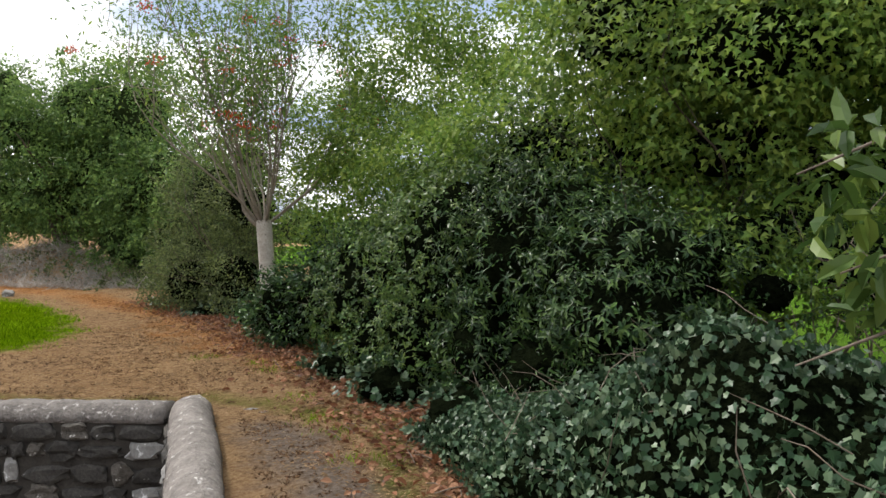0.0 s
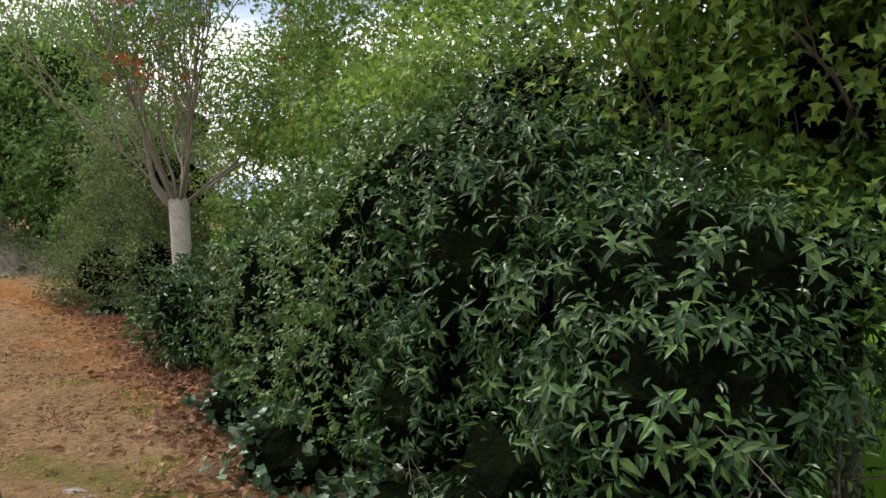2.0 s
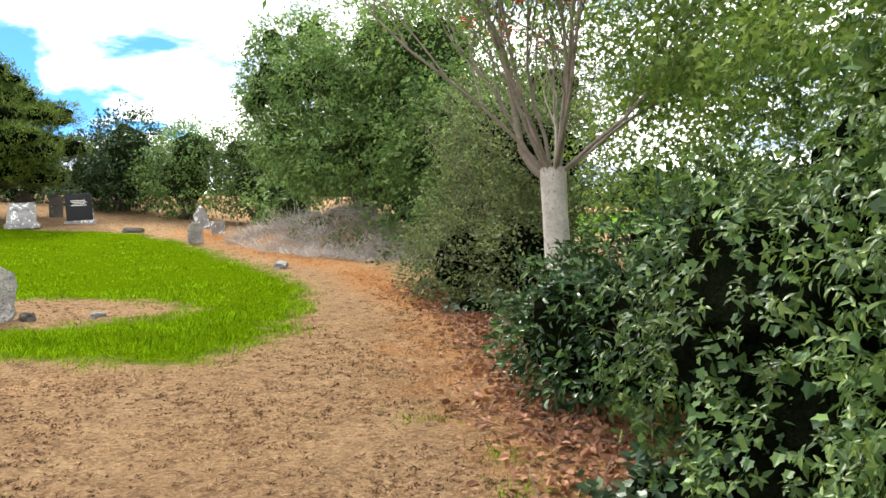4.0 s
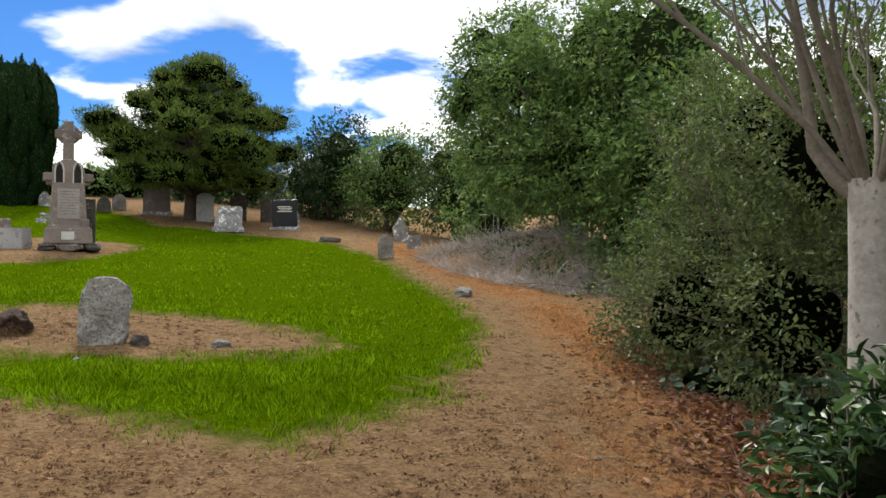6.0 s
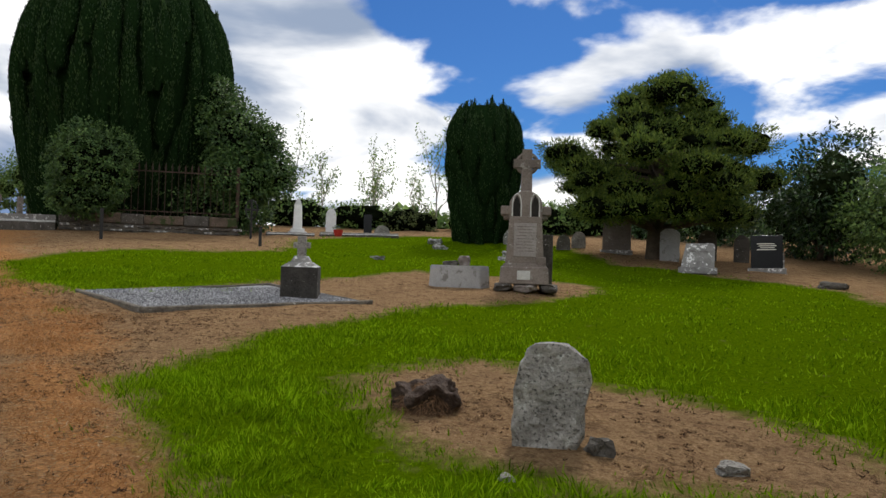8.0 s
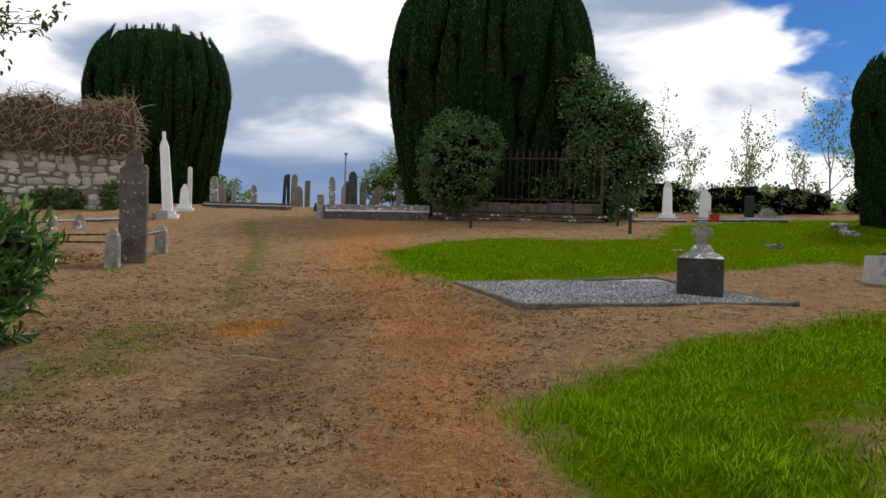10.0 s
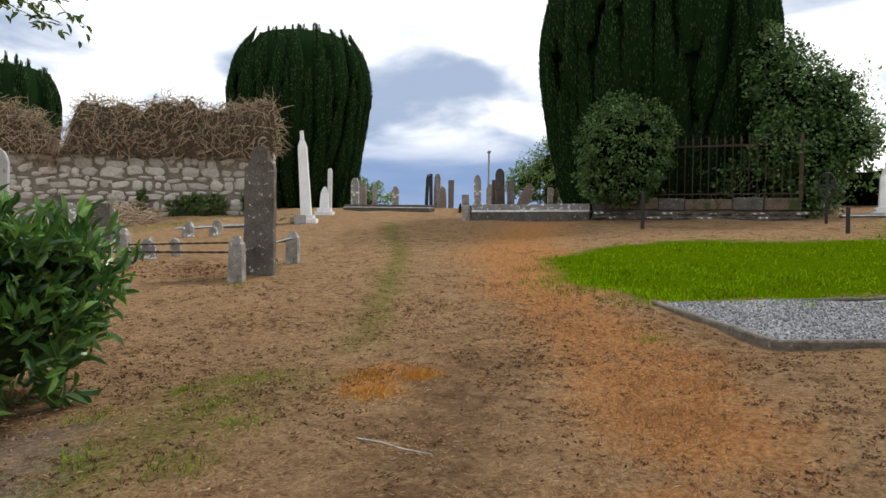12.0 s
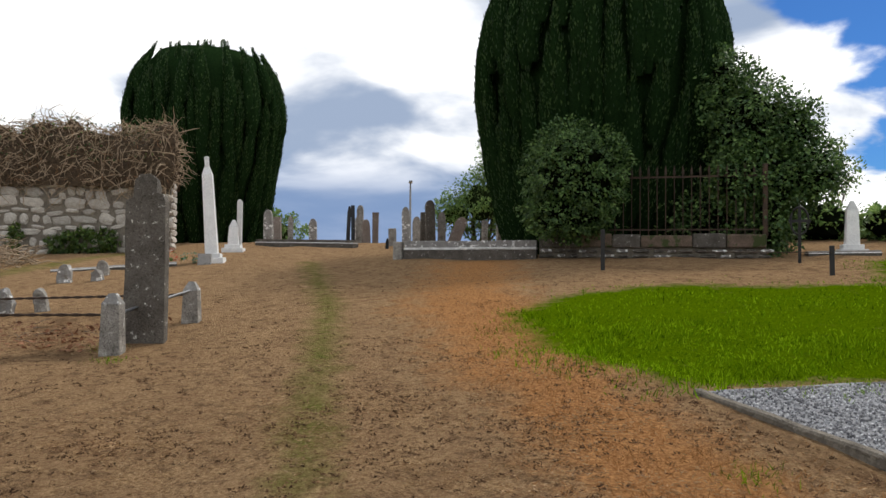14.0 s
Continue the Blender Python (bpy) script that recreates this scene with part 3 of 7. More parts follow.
tagged(new("ground", ground_mesh), "sloping churchyard ground of cut dead grass and green lawn", "ground", kind="structure")


# ---- graves and stones ----
def round_top(w, h, n=8, shoulder=0.25):
    """The outline of a headstone with a rounded head."""
    pts = [(-w / 2, -0.12), (w / 2, -0.12), (w / 2, h - shoulder)]
    pts += [(w / 2 * math.cos(math.pi * k / n), h - shoulder + shoulder * math.sin(math.pi * k / n)) for k in range(1, n)]
    return pts + [(-w / 2, h - shoulder)]


def square_top(w, h):
    return [(-w / 2, -0.12), (w / 2, -0.12), (w / 2, h), (-w / 2, h)]


def headstone(name, x, y, w, h, thick, label, material=M_STONE, turn=0.0, tip=0.0, lean=0.0, outline=None, rough=0.012, base=None, rows=0, ink=M_INK, group="", cuts=2, seed=1):
    t = thing(name, x, y, gz(x, y), label, "gravestone", group, turn=turn, tip=tip, lean=lean)
    lift = 0.0
    if base:
        bw, bh, bd, bmat = base
        part("plinth", boxed(-bw / 2, bw / 2, -bd / 2, bd / 2, -0.1, bh, bevel=0.012), bmat, t)
        lift = bh - 0.004 + 0.12
    bm = extruded(outline or round_top(w, h), thick, 0.008, rough, cuts, seed)
    bmesh.ops.translate(bm, vec=(0, 0, lift), verts=bm.verts[:])
    slab = part("slab", bm, material, t)
    for k in range(rows):
        bar = boxed(-w * (0.3 - 0.05 * (k % 3)), w * (0.3 - 0.06 * ((k + 1) % 2)), -thick / 2 - 0.004, -thick / 2 + 0.003, lift + h * (0.72 - 0.07 * k) - 0.011, lift + h * (0.72 - 0.07 * k) + 0.011)
        part("inscription_line", bar, ink, slab)
    return t


# facing: a thing's front looks along its own -y
NEAR = [(-0.2, -0.12), (0.17, -0.1), (0.22, 0.15), (0.25, 0.38), (0.215, 0.51), (0.12, 0.6), (-0.01, 0.62), (-0.12, 0.57), (-0.19, 0.44), (-0.205, 0.2)]
headstone("gravestone", -8.85, 9.98, 0.47, 0.62, 0.13, "small rough grey limestone gravestone standing in bare earth", M_STONE, turn=64, tip=-6, outline=NEAR, rough=0.03, cuts=3, seed=4)
root = thing("weathered_stump", -9.9, 9.5, gz(-9.9, 9.5) - 0.1, "dark weathered stump sunk in bare earth", "stump")
part("wood", boulder(0.29, 0.25, 0.2, 3, 0.5, 5), plain("rotten_wood", (0.03, 0.018, 0.013), (0.12, 0.08, 0.06), 12, 0.95, bumps=1.0, dist=0.04), root)
way = sphere_ways(3600)
way[:, 2] = np.abs(way[:, 2])
part("fibre_mat", leaf_mesh("fibre_mat", way * (0.26, 0.22, 0.19) + (0, 0, 0.1), way * 0.1 + rng.normal(0, 0.6, way.shape) * (1, 1, 0.3) - (0, 0, 0.7), way, rng.uniform(0.03, 0.1, 3600), 0.007, L_DARKSTRAW, BLADE), None, root, "ragged dead fibres")


def loose_stone(x, y, sx, sy, sz, seed, material=M_STONE, label="loose pale fieldstone lying on the ground"):
    t = thing("fieldstone", x, y, gz(x, y) - sz * 0.45, label, "stone", "loose stones", turn=seed * 37)
    part("stone", boulder(sx, sy, sz, seed, 0.45), material, t)


loose_stone(-8.28, 10.85, 0.11, 0.08, 0.06, 2)
# added lump; its dark colour stands for a dark hole beside the gravestone
loose_stone(-8.66, 10.24, 0.1, 0.08, 0.09, 7, M_DARKSTONE, "dark lump in place of the hole at a gravestone foot")
loose_stone(-8.35, 9.55, 0.06, 0.05, 0.03, 5)
loose_stone(-9.3, 15.55, 0.19, 0.13, 0.11, 3)
loose_stone(-9.5, 15.8, 0.07, 0.07, 0.05, 8)
loose_stone(-17.4, 19.55, 0.32, 0.2, 0.13, 6, M_DARKSTONE, "low dark lichened stone in dead grass")
loose_stone(-21.0, 20.6, 0.3, 0.2, 0.18, 9)
loose_stone(-22.6, 14.4, 0.16, 0.14, 0.1, 11, M_WHITEWALL)
loose_stone(-23.6, 14.9, 0.24, 0.15, 0.13, 12, M_WHITEWALL)
loose_stone(-25.2, 13.4, 0.24, 0.2, 0.12, 13, M_WHITEWALL)
loose_stone(-26.6, 13.6, 0.3, 0.24, 0.16, 14, M_WHITEWALL)
loose_stone(-22.5, 11.2, 0.22, 0.16, 0.06, 15)
loose_stone(-21.8, 9.3, 0.12, 0.1, 0.05, 16)

headstone("gravestone", -14.05, 18.4, 0.34, 0.5, 0.12, "small round-headed grey gravestone at the lawn's edge", M_STONE, turn=56, rough=0.02, seed=5)
headstone("gravestone", -17.2, 22.0, 0.46, 0.62, 0.12, "leaning white-lichened gravestone below the hedge", M_WHITEWALL, turn=56, lean=-16, outline=[(-0.22, -0.1), (0.23, -0.1), (0.21, 0.55), (0.1, 0.68), (-0.16, 0.42)], seed=7, rough=0.02)
headstone("gravestone", -15.5, 20.75, 0.36, 0.34, 0.14, "stubby white-lichened gravestone in dead grass", M_WHITEWALL, turn=56, outline=square_top(0.36, 0.34), seed=8, rough=0.02)
headstone("gravestone", -20.5, 20.4, 0.72, 0.66, 0.09, "polished black granite headstone on a pale base", M_BLACK, turn=54, lean=-2, outline=square_top(0.72, 0.68), rough=0, cuts=0, base=(0.86, 0.09, 0.3, M_WHITEWALL), rows=4, ink=M_GILT)
headstone("gravestone", -21.1, 21.1, 0.42, 0.55, 0.12, "pale round stone behind a black headstone", M_WHITEWALL, turn=54, seed=3)
headstone("gravestone", -20.1, 18.25, 0.72, 0.52, 0.12, "low white stone slab tipped back", M_WHITEWALL, turn=56, tip=-24, outline=[(-0.38, -0.1), (0.36, -0.1), (0.36, 0.5), (0.3, 0.56), (-0.28, 0.55)], base=(0.85, 0.06, 0.4, M_WHITEWALL), seed=9, rows=2)
headstone("gravestone", -22.5, 18.95, 0.5, 0.82, 0.1, "upright grey limestone headstone under the cypress", M_GREYSLAB, turn=56, outline=[(-0.25, -0.1), (0.25, -0.1), (0.25, 0.74), (0.12, 0.84), (-0.12, 0.84), (-0.25, 0.74)])
headstone("gravestone", -23.3, 20.6, 0.5, 0.85, 0.1, "dark headstone with a rounded head", M_DARKSTONE, turn=54)
headstone("gravestone", -22.6, 21.2, 0.4, 0.75, 0.1, "dark headstone with a rounded head", M_DARKSTONE, turn=54)
headstone("gravestone", -24.8, 18.6, 0.8, 1.35, 0.14, "broad tall brown headstone on a whitened base", M_BROWNSTONE, turn=56, outline=square_top(0.8, 1.35), base=(0.9, 0.1, 0.3, M_WHITEWALL))
headstone("gravestone", -25.4, 17.2, 0.4, 0.45, 0.12, "small weathered grey gravestone under trees", M_DARKSTONE, turn=62, seed=11)
headstone("gravestone", -25.9, 17.9, 0.42, 0.5, 0.12, "small weathered grey gravestone under trees", M_STONE, turn=62, seed=12)
headstone("gravestone", -26.6, 15.9, 0.3, 0.45, 0.1, "small whitened gravestone below the yew", M_WHITEWALL, turn=66, seed=13)


# ---- the memorial with the ringed cross ----
M_PANEL = plain("pale_sandstone_panel", (0.25, 0.215, 0.2), (0.37, 0.33, 0.31), 6, 0.9)


def celtic_cross(x, y, turn):
    t = thing("memorial_cross", x, y, gz(x, y), "brown sandstone memorial with a ringed cross on stepped bases", "memorial", turn=turn)
    for sx, wide, deep, seed in ((-0.36, 0.2, 0.52, 2), (0.02, 0.27, 0.53, 5), (0.42, 0.19, 0.5, 9)):
        slab = part("bottom_step", boulder(wide, deep, 0.1, seed, 0.18, 3), M_DARKSTONE if seed != 5 else M_BROWNSTONE, t)
        slab.location = (sx, 0, 0.0)
    block = part("base_block", boxed(-0.42, 0.42, -0.36, 0.36, 0.13, 0.44, bevel=0.02, taper=0.02), M_BROWNSTONE, t)
    part("plaque", boxed(-0.12, 0.1, -0.364, -0.34, 0.21, 0.37, bevel=0.004), M_PLAQUE, block, "small white plaque")
    part("die_foot", boxed(-0.38, 0.38, -0.32, 0.32, 0.436, 0.5, bevel=0.015, taper=0.035), M_BROWNSTONE, t)
    shaft = extruded([(-0.325, 0.49), (0.325, 0.49), (0.275, 1.34), (-0.275, 1.34)], 0.5, 0.012)
    part("die", shaft, M_BROWNSTONE, t)
    panel = part("inscription_panel", boxed(-0.19, 0.19, -0.262, -0.24, 0.62, 1.22, bevel=0.006), M_PANEL, t, "pale inscribed panel")
    for k in range(9):
        z = 1.16 - 0.055 * k
        part("inscription_line", boxed(-0.15 + 0.02 * (k % 3), 0.15 - 0.025 * (k % 2), -0.264, -0.258, z - 0.006, z + 0.006), M_BROWNSTONE, panel)
    head = extruded([(-0.28, 1.3), (0.28, 1.3)] + [(0.28 * math.cos(math.pi * k / 10), 1.55 + 0.26 * math.sin(math.pi * k / 10)) for k in range(11)], 0.44, 0.015)
    arched = part("arched_head", head, M_BROWNSTONE, t)
    for s in (-1, 1):
        part("corbel", boxed(s * 0.33 - 0.1, s * 0.33 + 0.1, -0.2, 0.2, 1.37, 1.53, bevel=0.02), M_BROWNSTONE, t)
        part("corbel_foot", boxed(s * 0.31 - 0.07, s * 0.31 + 0.07, -0.16, 0.16, 1.29, 1.375, bevel=0.03), M_BROWNSTONE, t)
        niche = extruded([(s * 0.155 - 0.055, 1.33), (s * 0.155 + 0.055, 1.33), (s * 0.155 + 0.06, 1.55), (s * 0.155 + 0.035, 1.66), (s * 0.155, 1.72), (s * 0.155 - 0.035, 1.66), (s * 0.155 - 0.06, 1.55)], 0.02, 0)
        bmesh.ops.translate(niche, vec=(0, -0.219, 0), verts=niche.verts[:])
        # flat plate: the recess's shade is painted, no hollow is cut
        part("niche", niche, M_NICHESHADE, arched, "dark pointed niche")
        arch = [(s * 0.155 + 0.075 * math.cos(a) * (1.0 if a < 3.2 else 1), 1.55 + 0.2 * math.sin(a)) for a in np.linspace(0, math.pi, 11)]
        st = Stems()
        st.add([(s * 0.155 + 0.075, -0.226, 1.33)] + [(px, -0.226, pz) for px, pz in arch] + [(s * 0.155 - 0.075, -0.226, 1.33)], [0.011] * 13, 6)
        part("niche_moulding", st.mesh("niche_moulding", M_PLAQUE), None, arched)
    shaft = part("cross_shaft", boxed(-0.1, 0.1, -0.085, 0.085, 1.7, 2.58, bevel=0.012, taper=0.015), M_BROWNSTONE, t)
    part("cross_arm", boxed(-0.235, 0.235, -0.08, 0.08, 2.235, 2.395, bevel=0.012), M_BROWNSTONE, shaft)
    ring = bmesh.new()
    n = 32
    loops = [[ring.verts.new((r * math.cos(2 * math.pi * k / n), yy, 2.32 + r * math.sin(2 * math.pi * k / n))) for k in range(n)] for r, yy in ((0.205, -0.06), (0.145, -0.06), (0.145, 0.06), (0.205, 0.06))]
    for q in range(4):
        for k in range(n):
            ring.faces.new((loops[q][k], loops[q][(k + 1) % n], loops[(q + 1) % 4][(k + 1) % n], loops[(q + 1) % 4][k]))
    part("ring", ring, M_BROWNSTONE, shaft, smooth=True)
    part("shoulder_block", boxed(0.2, 0.36, -0.3, -0.1, 0.43, 0.62, bevel=0.02), M_BROWNSTONE, t)
    part("back_slab", boxed(-0.2, 0.5, 0.33, 0.45, 0.1, 1.05, bevel=0.015), M_DARKSTONE, t)
    return t


celtic_cross(-17.0, 12.85, 70).scale = (1, 1, 0.95)

# broken pedestal beside it
ped = thing("broken_pedestal", -17.75, 11.9, gz(-17.75, 11.9), "low octagonal stone pedestal with a broken stump of urn", "memorial", turn=70)
oct_bm = bmesh.new()
bmesh.ops.create_cone(oct_bm, cap_ends=True, segments=8, radius1=0.56, radius2=0.53, depth=0.5)
bmesh.ops.translate(oct_bm, vec=(0, 0, 0.13), verts=oct_bm.verts[:])
bmesh.ops.scale(oct_bm, vec=(1, 0.62, 1), verts=oct_bm.verts[:])
bmesh.ops.bevel(oct_bm, geom=oct_bm.edges[:], offset=0.015, segments=2, affect="EDGES")
part("block", oct_bm, M_GREYSLAB, ped)
part("urn_stump", boulder(0.13, 0.12, 0.13, 4, 0.3), M_BROWNSTONE, ped).location = (0.08, 0, 0.375)
part("broken_piece", boulder(0.16, 0.1, 0.06, 6, 0.6), M_DARKSTONE, ped).location = (-0.15, 0, 0.375)

# block with a small cross at the head of the gravel grave
urn = thing("cross_block", -16.25, 9.0, gz(-16.25, 9.0), "dark stone block with a small stone cross on a stepped top", "memorial", turn=80)
part("block", boxed(-0.27, 0.27, -0.27, 0.27, -0.1, 0.46, bevel=0.012), M_NEARBLACK, urn)
part("sloped_cap", boxed(-0.275, 0.275, -0.275, 0.275, 0.456, 0.53, bevel=0.01, taper=0.11), M_WHITEWALL, urn)
part("step", boxed(-0.15, 0.15, -0.15, 0.15, 0.526, 0.62, bevel=0.01, taper=0.05), M_WHITEWALL, urn)
part("cross_shaft", boxed(-0.065, 0.065, -0.05, 0.05, 0.615, 0.92, bevel=0.01), M_STONE, urn)
part("cross_arm", boxed(-0.125, 0.125, -0.047, 0.047, 0.74, 0.83, bevel=0.01), M_STONE, urn)

# ---- kerbed gravel grave ----
KERB = [(-16.7, 5.78), (-14.95, 6.9), (-15.6, 10.0), (-17.85, 8.6)]
grave = thing("kerbed_grave", -15.8, 7.9, 0, "flat grave of grey gravel inside a low sunken stone kerb", "grave")
for (x0, y0), (x1, y1) in zip(KERB, KERB[1:] + KERB[:1]):
    n = 8
    bm = bmesh.new()
    d = Vector((x1 - x0, y1 - y0, 0)).normalized()
    s = Vector((-d.y, d.x, 0)) * 0.042
    rings = []
    for k in range(n + 1):
        q = Vector((x0 + (x1 - x0) * k / n + 15.8, y0 + (y1 - y0) * k / n - 7.9, 0)) + s
        top = float(slope(q.x - 15.8, q.y + 7.9)) + 0.048 + 0.004 * math.sin(k * 2.1 + x0)
        if y1 < y0 or (x0 < -15.5 and x1 < -16):
            top -= 0.02
        rings.append([bm.verts.new((q.x + e * s.x, q.y + e * s.y, zz)) for e, zz in ((-1, top - 0.3), (-1, top - 0.015), (-0.7, top), (0.7, top), (1, top - 0.015), (1, top - 0.3))])
    for r0, r1 in zip(rings, rings[1:]):
        for k in range(6):
            bm.faces.new((r0[k], r0[(k + 1) % 6], r1[(k + 1) % 6], r1[k]))
    bm.faces.new(rings[0])
    bm.faces.new(rings[-1])
    part("kerb", bm, M_KERB, grave)
n = 24000
px, py = rng.uniform(-17.4, -14.1, n), rng.uniform(5.9, 10.0, n)
ok = edge_distance(px, py, KERB) > 0.07
px, py = px[ok], py[ok]
pz = ground_z(px, py) + 0.018
sheet = bmesh.new()
rows = []
for i in range(13):
    u = i / 12
    row = []
    for j in range(13):
        v = j / 12
        x = (KERB[0][0] * (1 - u) + KERB[1][0] * u) * (1 - v) + (KERB[3][0] * (1 - u) + KERB[2][0] * u) * v
        y = (KERB[0][1] * (1 - u) + KERB[1][1] * u) * (1 - v) + (KERB[3][1] * (1 - u) + KERB[2][1] * u) * v
        row.append(sheet.verts.new((x + 15.8, y - 7.9, gz(x, y) + 0.012)))
    rows.append(row)
for r0, r1 in zip(rows, rows[1:]):
    for k in range(12):
        sheet.faces.new((r0[k], r0[k + 1], r1[k + 1], r1[k]))
part("gravel_bed", sheet, M_GRAVEL, grave)
at = np.stack([px + 15.8, py - 7.9, pz], 1)
PEBBLE = ([(1, 0, 0), (-1, 0, 0), (0, 1, 0), (0, -1, 0), (0, 0, 1), (0, 0, -1)], [(0, 2, 4), (2, 1, 4), (1, 3, 4), (3, 0, 4), (2, 0, 5), (1, 2, 5), (3, 1, 5), (0, 3, 5)])
sz = rng.uniform(0.006, 0.014, len(at))
L_PEBBLE = leafy("gravel_stones", (0.09, 0.09, 0.098), (0.22, 0.22, 0.23), (0.5, 0.5, 0.51), 0.9, 0.0)
tagged(part("gravel", leaf_mesh("gravel", at, sphere_ways(len(at)), sphere_ways(len(at)), sz, sz, L_PEBBLE, PEBBLE), None, grave), kind="stuff")

# ---- railed enclosure ----
RX, RY0, RY1 = -28.25, 3.0, 7.88


M_COPESTONE = plain("mossy_brown_coping", (0.06, 0.05, 0.03), (0.2, 0.14, 0.11), 5, 0.93, spots=(0.05, 0.065, 0.02), spot_scale=4, spot_low=0.52)


def railing():
    z0 = gz(RX, 5.5) - 0.05
    t = thing("railed_enclosure", RX, 5.5, z0, "rusted iron railing with spear heads on a stone plinth wall", "railing")
    y = RY0 - 5.5
    for k, w in enumerate((0.95, 0.7, 0.62, 1.1, 0.7, 0.81)):
        bm = boxed(-0.17, 0.17, y + 0.006, y + w - 0.006, 0.27 + 0.01 * (k % 2), 0.54 + 0.02 * ((k * 2) % 3), bevel=0.03)
        for v in bm.verts:
            v.co += Vector((0.02 * noise.noise(v.co * 6), 0, 0.02 * noise.noise(v.co * 5 + Vector((3, 0, 0)))))
        part("cope", bm, M_COPESTONE if k % 2 else M_DARKSTONE, t, "worn brown coping stone")
        y += w
    part("side_cope", boxed(-4.6, 0.15, RY1 - 5.84, RY1 - 5.5, 0.3, 0.555, bevel=0.02), M_DARKSTONE, t)
    footing = part("core", boxed(-0.17, 0.08, RY0 - 5.5, RY1 - 5.5, -0.4, 0.28), M_MORTAR, t)
    stones = []
    for row in range(3):
        y = RY0
        while y < RY1 - 0.1:
            w = rng.uniform(0.18, 0.5)
            stones.append((y + w / 2 - 5.5, -0.05 + row * 0.11, w / 2, rng.uniform(0.03, 0.055)))
            y += w + 0.03
    for k, (y, z, hw, hh) in enumerate(stones):
        ob = part("stone", boulder(0.09, hw, hh, k, 0.35, 2), M_DARKSTONE if k % 3 else M_WHITEWALL, footing)
        ob.location = (0.1, y, z)
    st = boxed(-0.014, 0.014, RY0 - 5.5, RY1 - 5.5, 1.83, 1.87)
    part("top_rail", st, M_IRON, t)
    part("bottom_rail", boxed(-0.014, 0.014, RY0 - 5.5, RY1 - 5.5, 0.66, 0.69), M_IRON, t)
    bar = bmesh.new()
    bmesh.ops.create_cone(bar, cap_ends=True, segments=6, radius1=0.011, radius2=0.011, depth=1.4)
    bmesh.ops.translate(bar, vec=(0, 0, 1.24), verts=bar.verts[:])
    for z, r1, r2, dep in ((1.9, 0.02, 0.03, 0.05), (1.96, 0.035, 0.008, 0.07), (2.05, 0.028, 0.0, 0.16)):
        made = bmesh.ops.create_cone(bar, cap_ends=True, segments=6, radius1=r1, radius2=r2, depth=dep)
        bmesh.ops.translate(bar, vec=(0, 0, z), verts=made["verts"])
    me = mesh_of("bar", bar, M_IRON)
    n = 27
    for k in range(n):
        ob = part("bar", me, None, t)
        ob.location = (0, RY0 - 5.45 + (RY1 - RY0 - 0.1) * k / (n - 1), 0)
    part("corner_post", boxed(-0.05, 0.05, RY1 - 5.56, RY1 - 5.46, 0.5, 2.1, bevel=0.01), M_IRON, t)
    ring = bmesh.new()
    for k in range(16):
        box(ring, -0.012, 0.012, RY1 - 5.5, RY1 - 5.47, 0.55, 1.85)
        bmesh.ops.translate(ring, vec=(-0.26, 0, 0), verts=ring.verts[:])
    part("side_bars", ring, M_IRON, t)
    return t


railing()


M_LICHEN = plain("white_lichen_crust", (0.35, 0.34, 0.33), (0.8, 0.79, 0.77), 7, 0.95)


def low_wall(x0, y0, x1, y1, h, label, cat="wall", name="grave_kerb_wall", thick=0.35, mat=M_WHITEWALL):
    n = max(3, int(math.hypot(x1 - x0, y1 - y0) / 0.25))
    d = Vector((x1 - x0, y1 - y0)).normalized()
    s = Vector((-d.y, d.x)) * thick / 2
    t = thing(name, (x0 + x1) / 2, (y0 + y1) / 2, 0, label, cat)
    ox, oy = (x0 + x1) / 2, (y0 + y1) / 2
    for pname, lo, hi, k, pm in (("wall", -0.3, h * 0.5, 1.0, M_DARKSTONE), ("ledge", h * 0.5, h * 0.62, 1.04, M_LICHEN), ("cap", h * 0.62, h, 0.7, mat)):
        bm = bmesh.new()
        rings = []
        for i in range(n + 1):
            x, y = x0 + (x1 - x0) * i / n, y0 + (y1 - y0) * i / n
            g = slope(x, y)
            r = 0.012 * noise.noise(Vector((x * 3, y * 3, k)))
            rings.append([bm.verts.new((x - ox + e * s.x * k, y - oy + e * s.y * k, float(g) + z + r)) for e, z in ((-1, lo), (-1, hi - 0.02), (-0.9, hi), (0.9, hi), (1, hi - 0.02), (1, lo))])
        for r0, r1 in zip(rings, rings[1:]):
            for q in range(6):
                bm.faces.new((r0[q], r0[(q + 1) % 6], r1[(q + 1) % 6], r1[q]))
        bm.faces.new(rings[0])
        bm.faces.new(rings[-1])
        part(pname, bm, pm, t)
    return t


low_wall(-28.05, -0.2, -28.15, 2.95, 0.42, "low stepped grave kerb blotched with white lichen")
low_wall(-33.1, -6.9, -32.6, -3.3, 0.22, "low dark grave kerb on the hilltop", mat=M_DARKSTONE)
kp = thing("kerb_post", -27.95, -0.35, gz(-27.95, -0.35), "short worn stone post at a kerb's corner", "post")
part("post", boxed(-0.11, 0.11, -0.11, 0.11, -0.2, 0.42, bevel=0.03), M_STONE, kp)


def iron_post(x, y, h, lean):
    t = thing("iron_post", x, y, gz(x, y), "rusted flat iron post driven into the ground", "post", "iron posts", lean=lean)
    part("bar", boxed(-0.022, 0.022, -0.04, 0.04, -0.15, h, bevel=0.006), M_BLACKIRON, t)


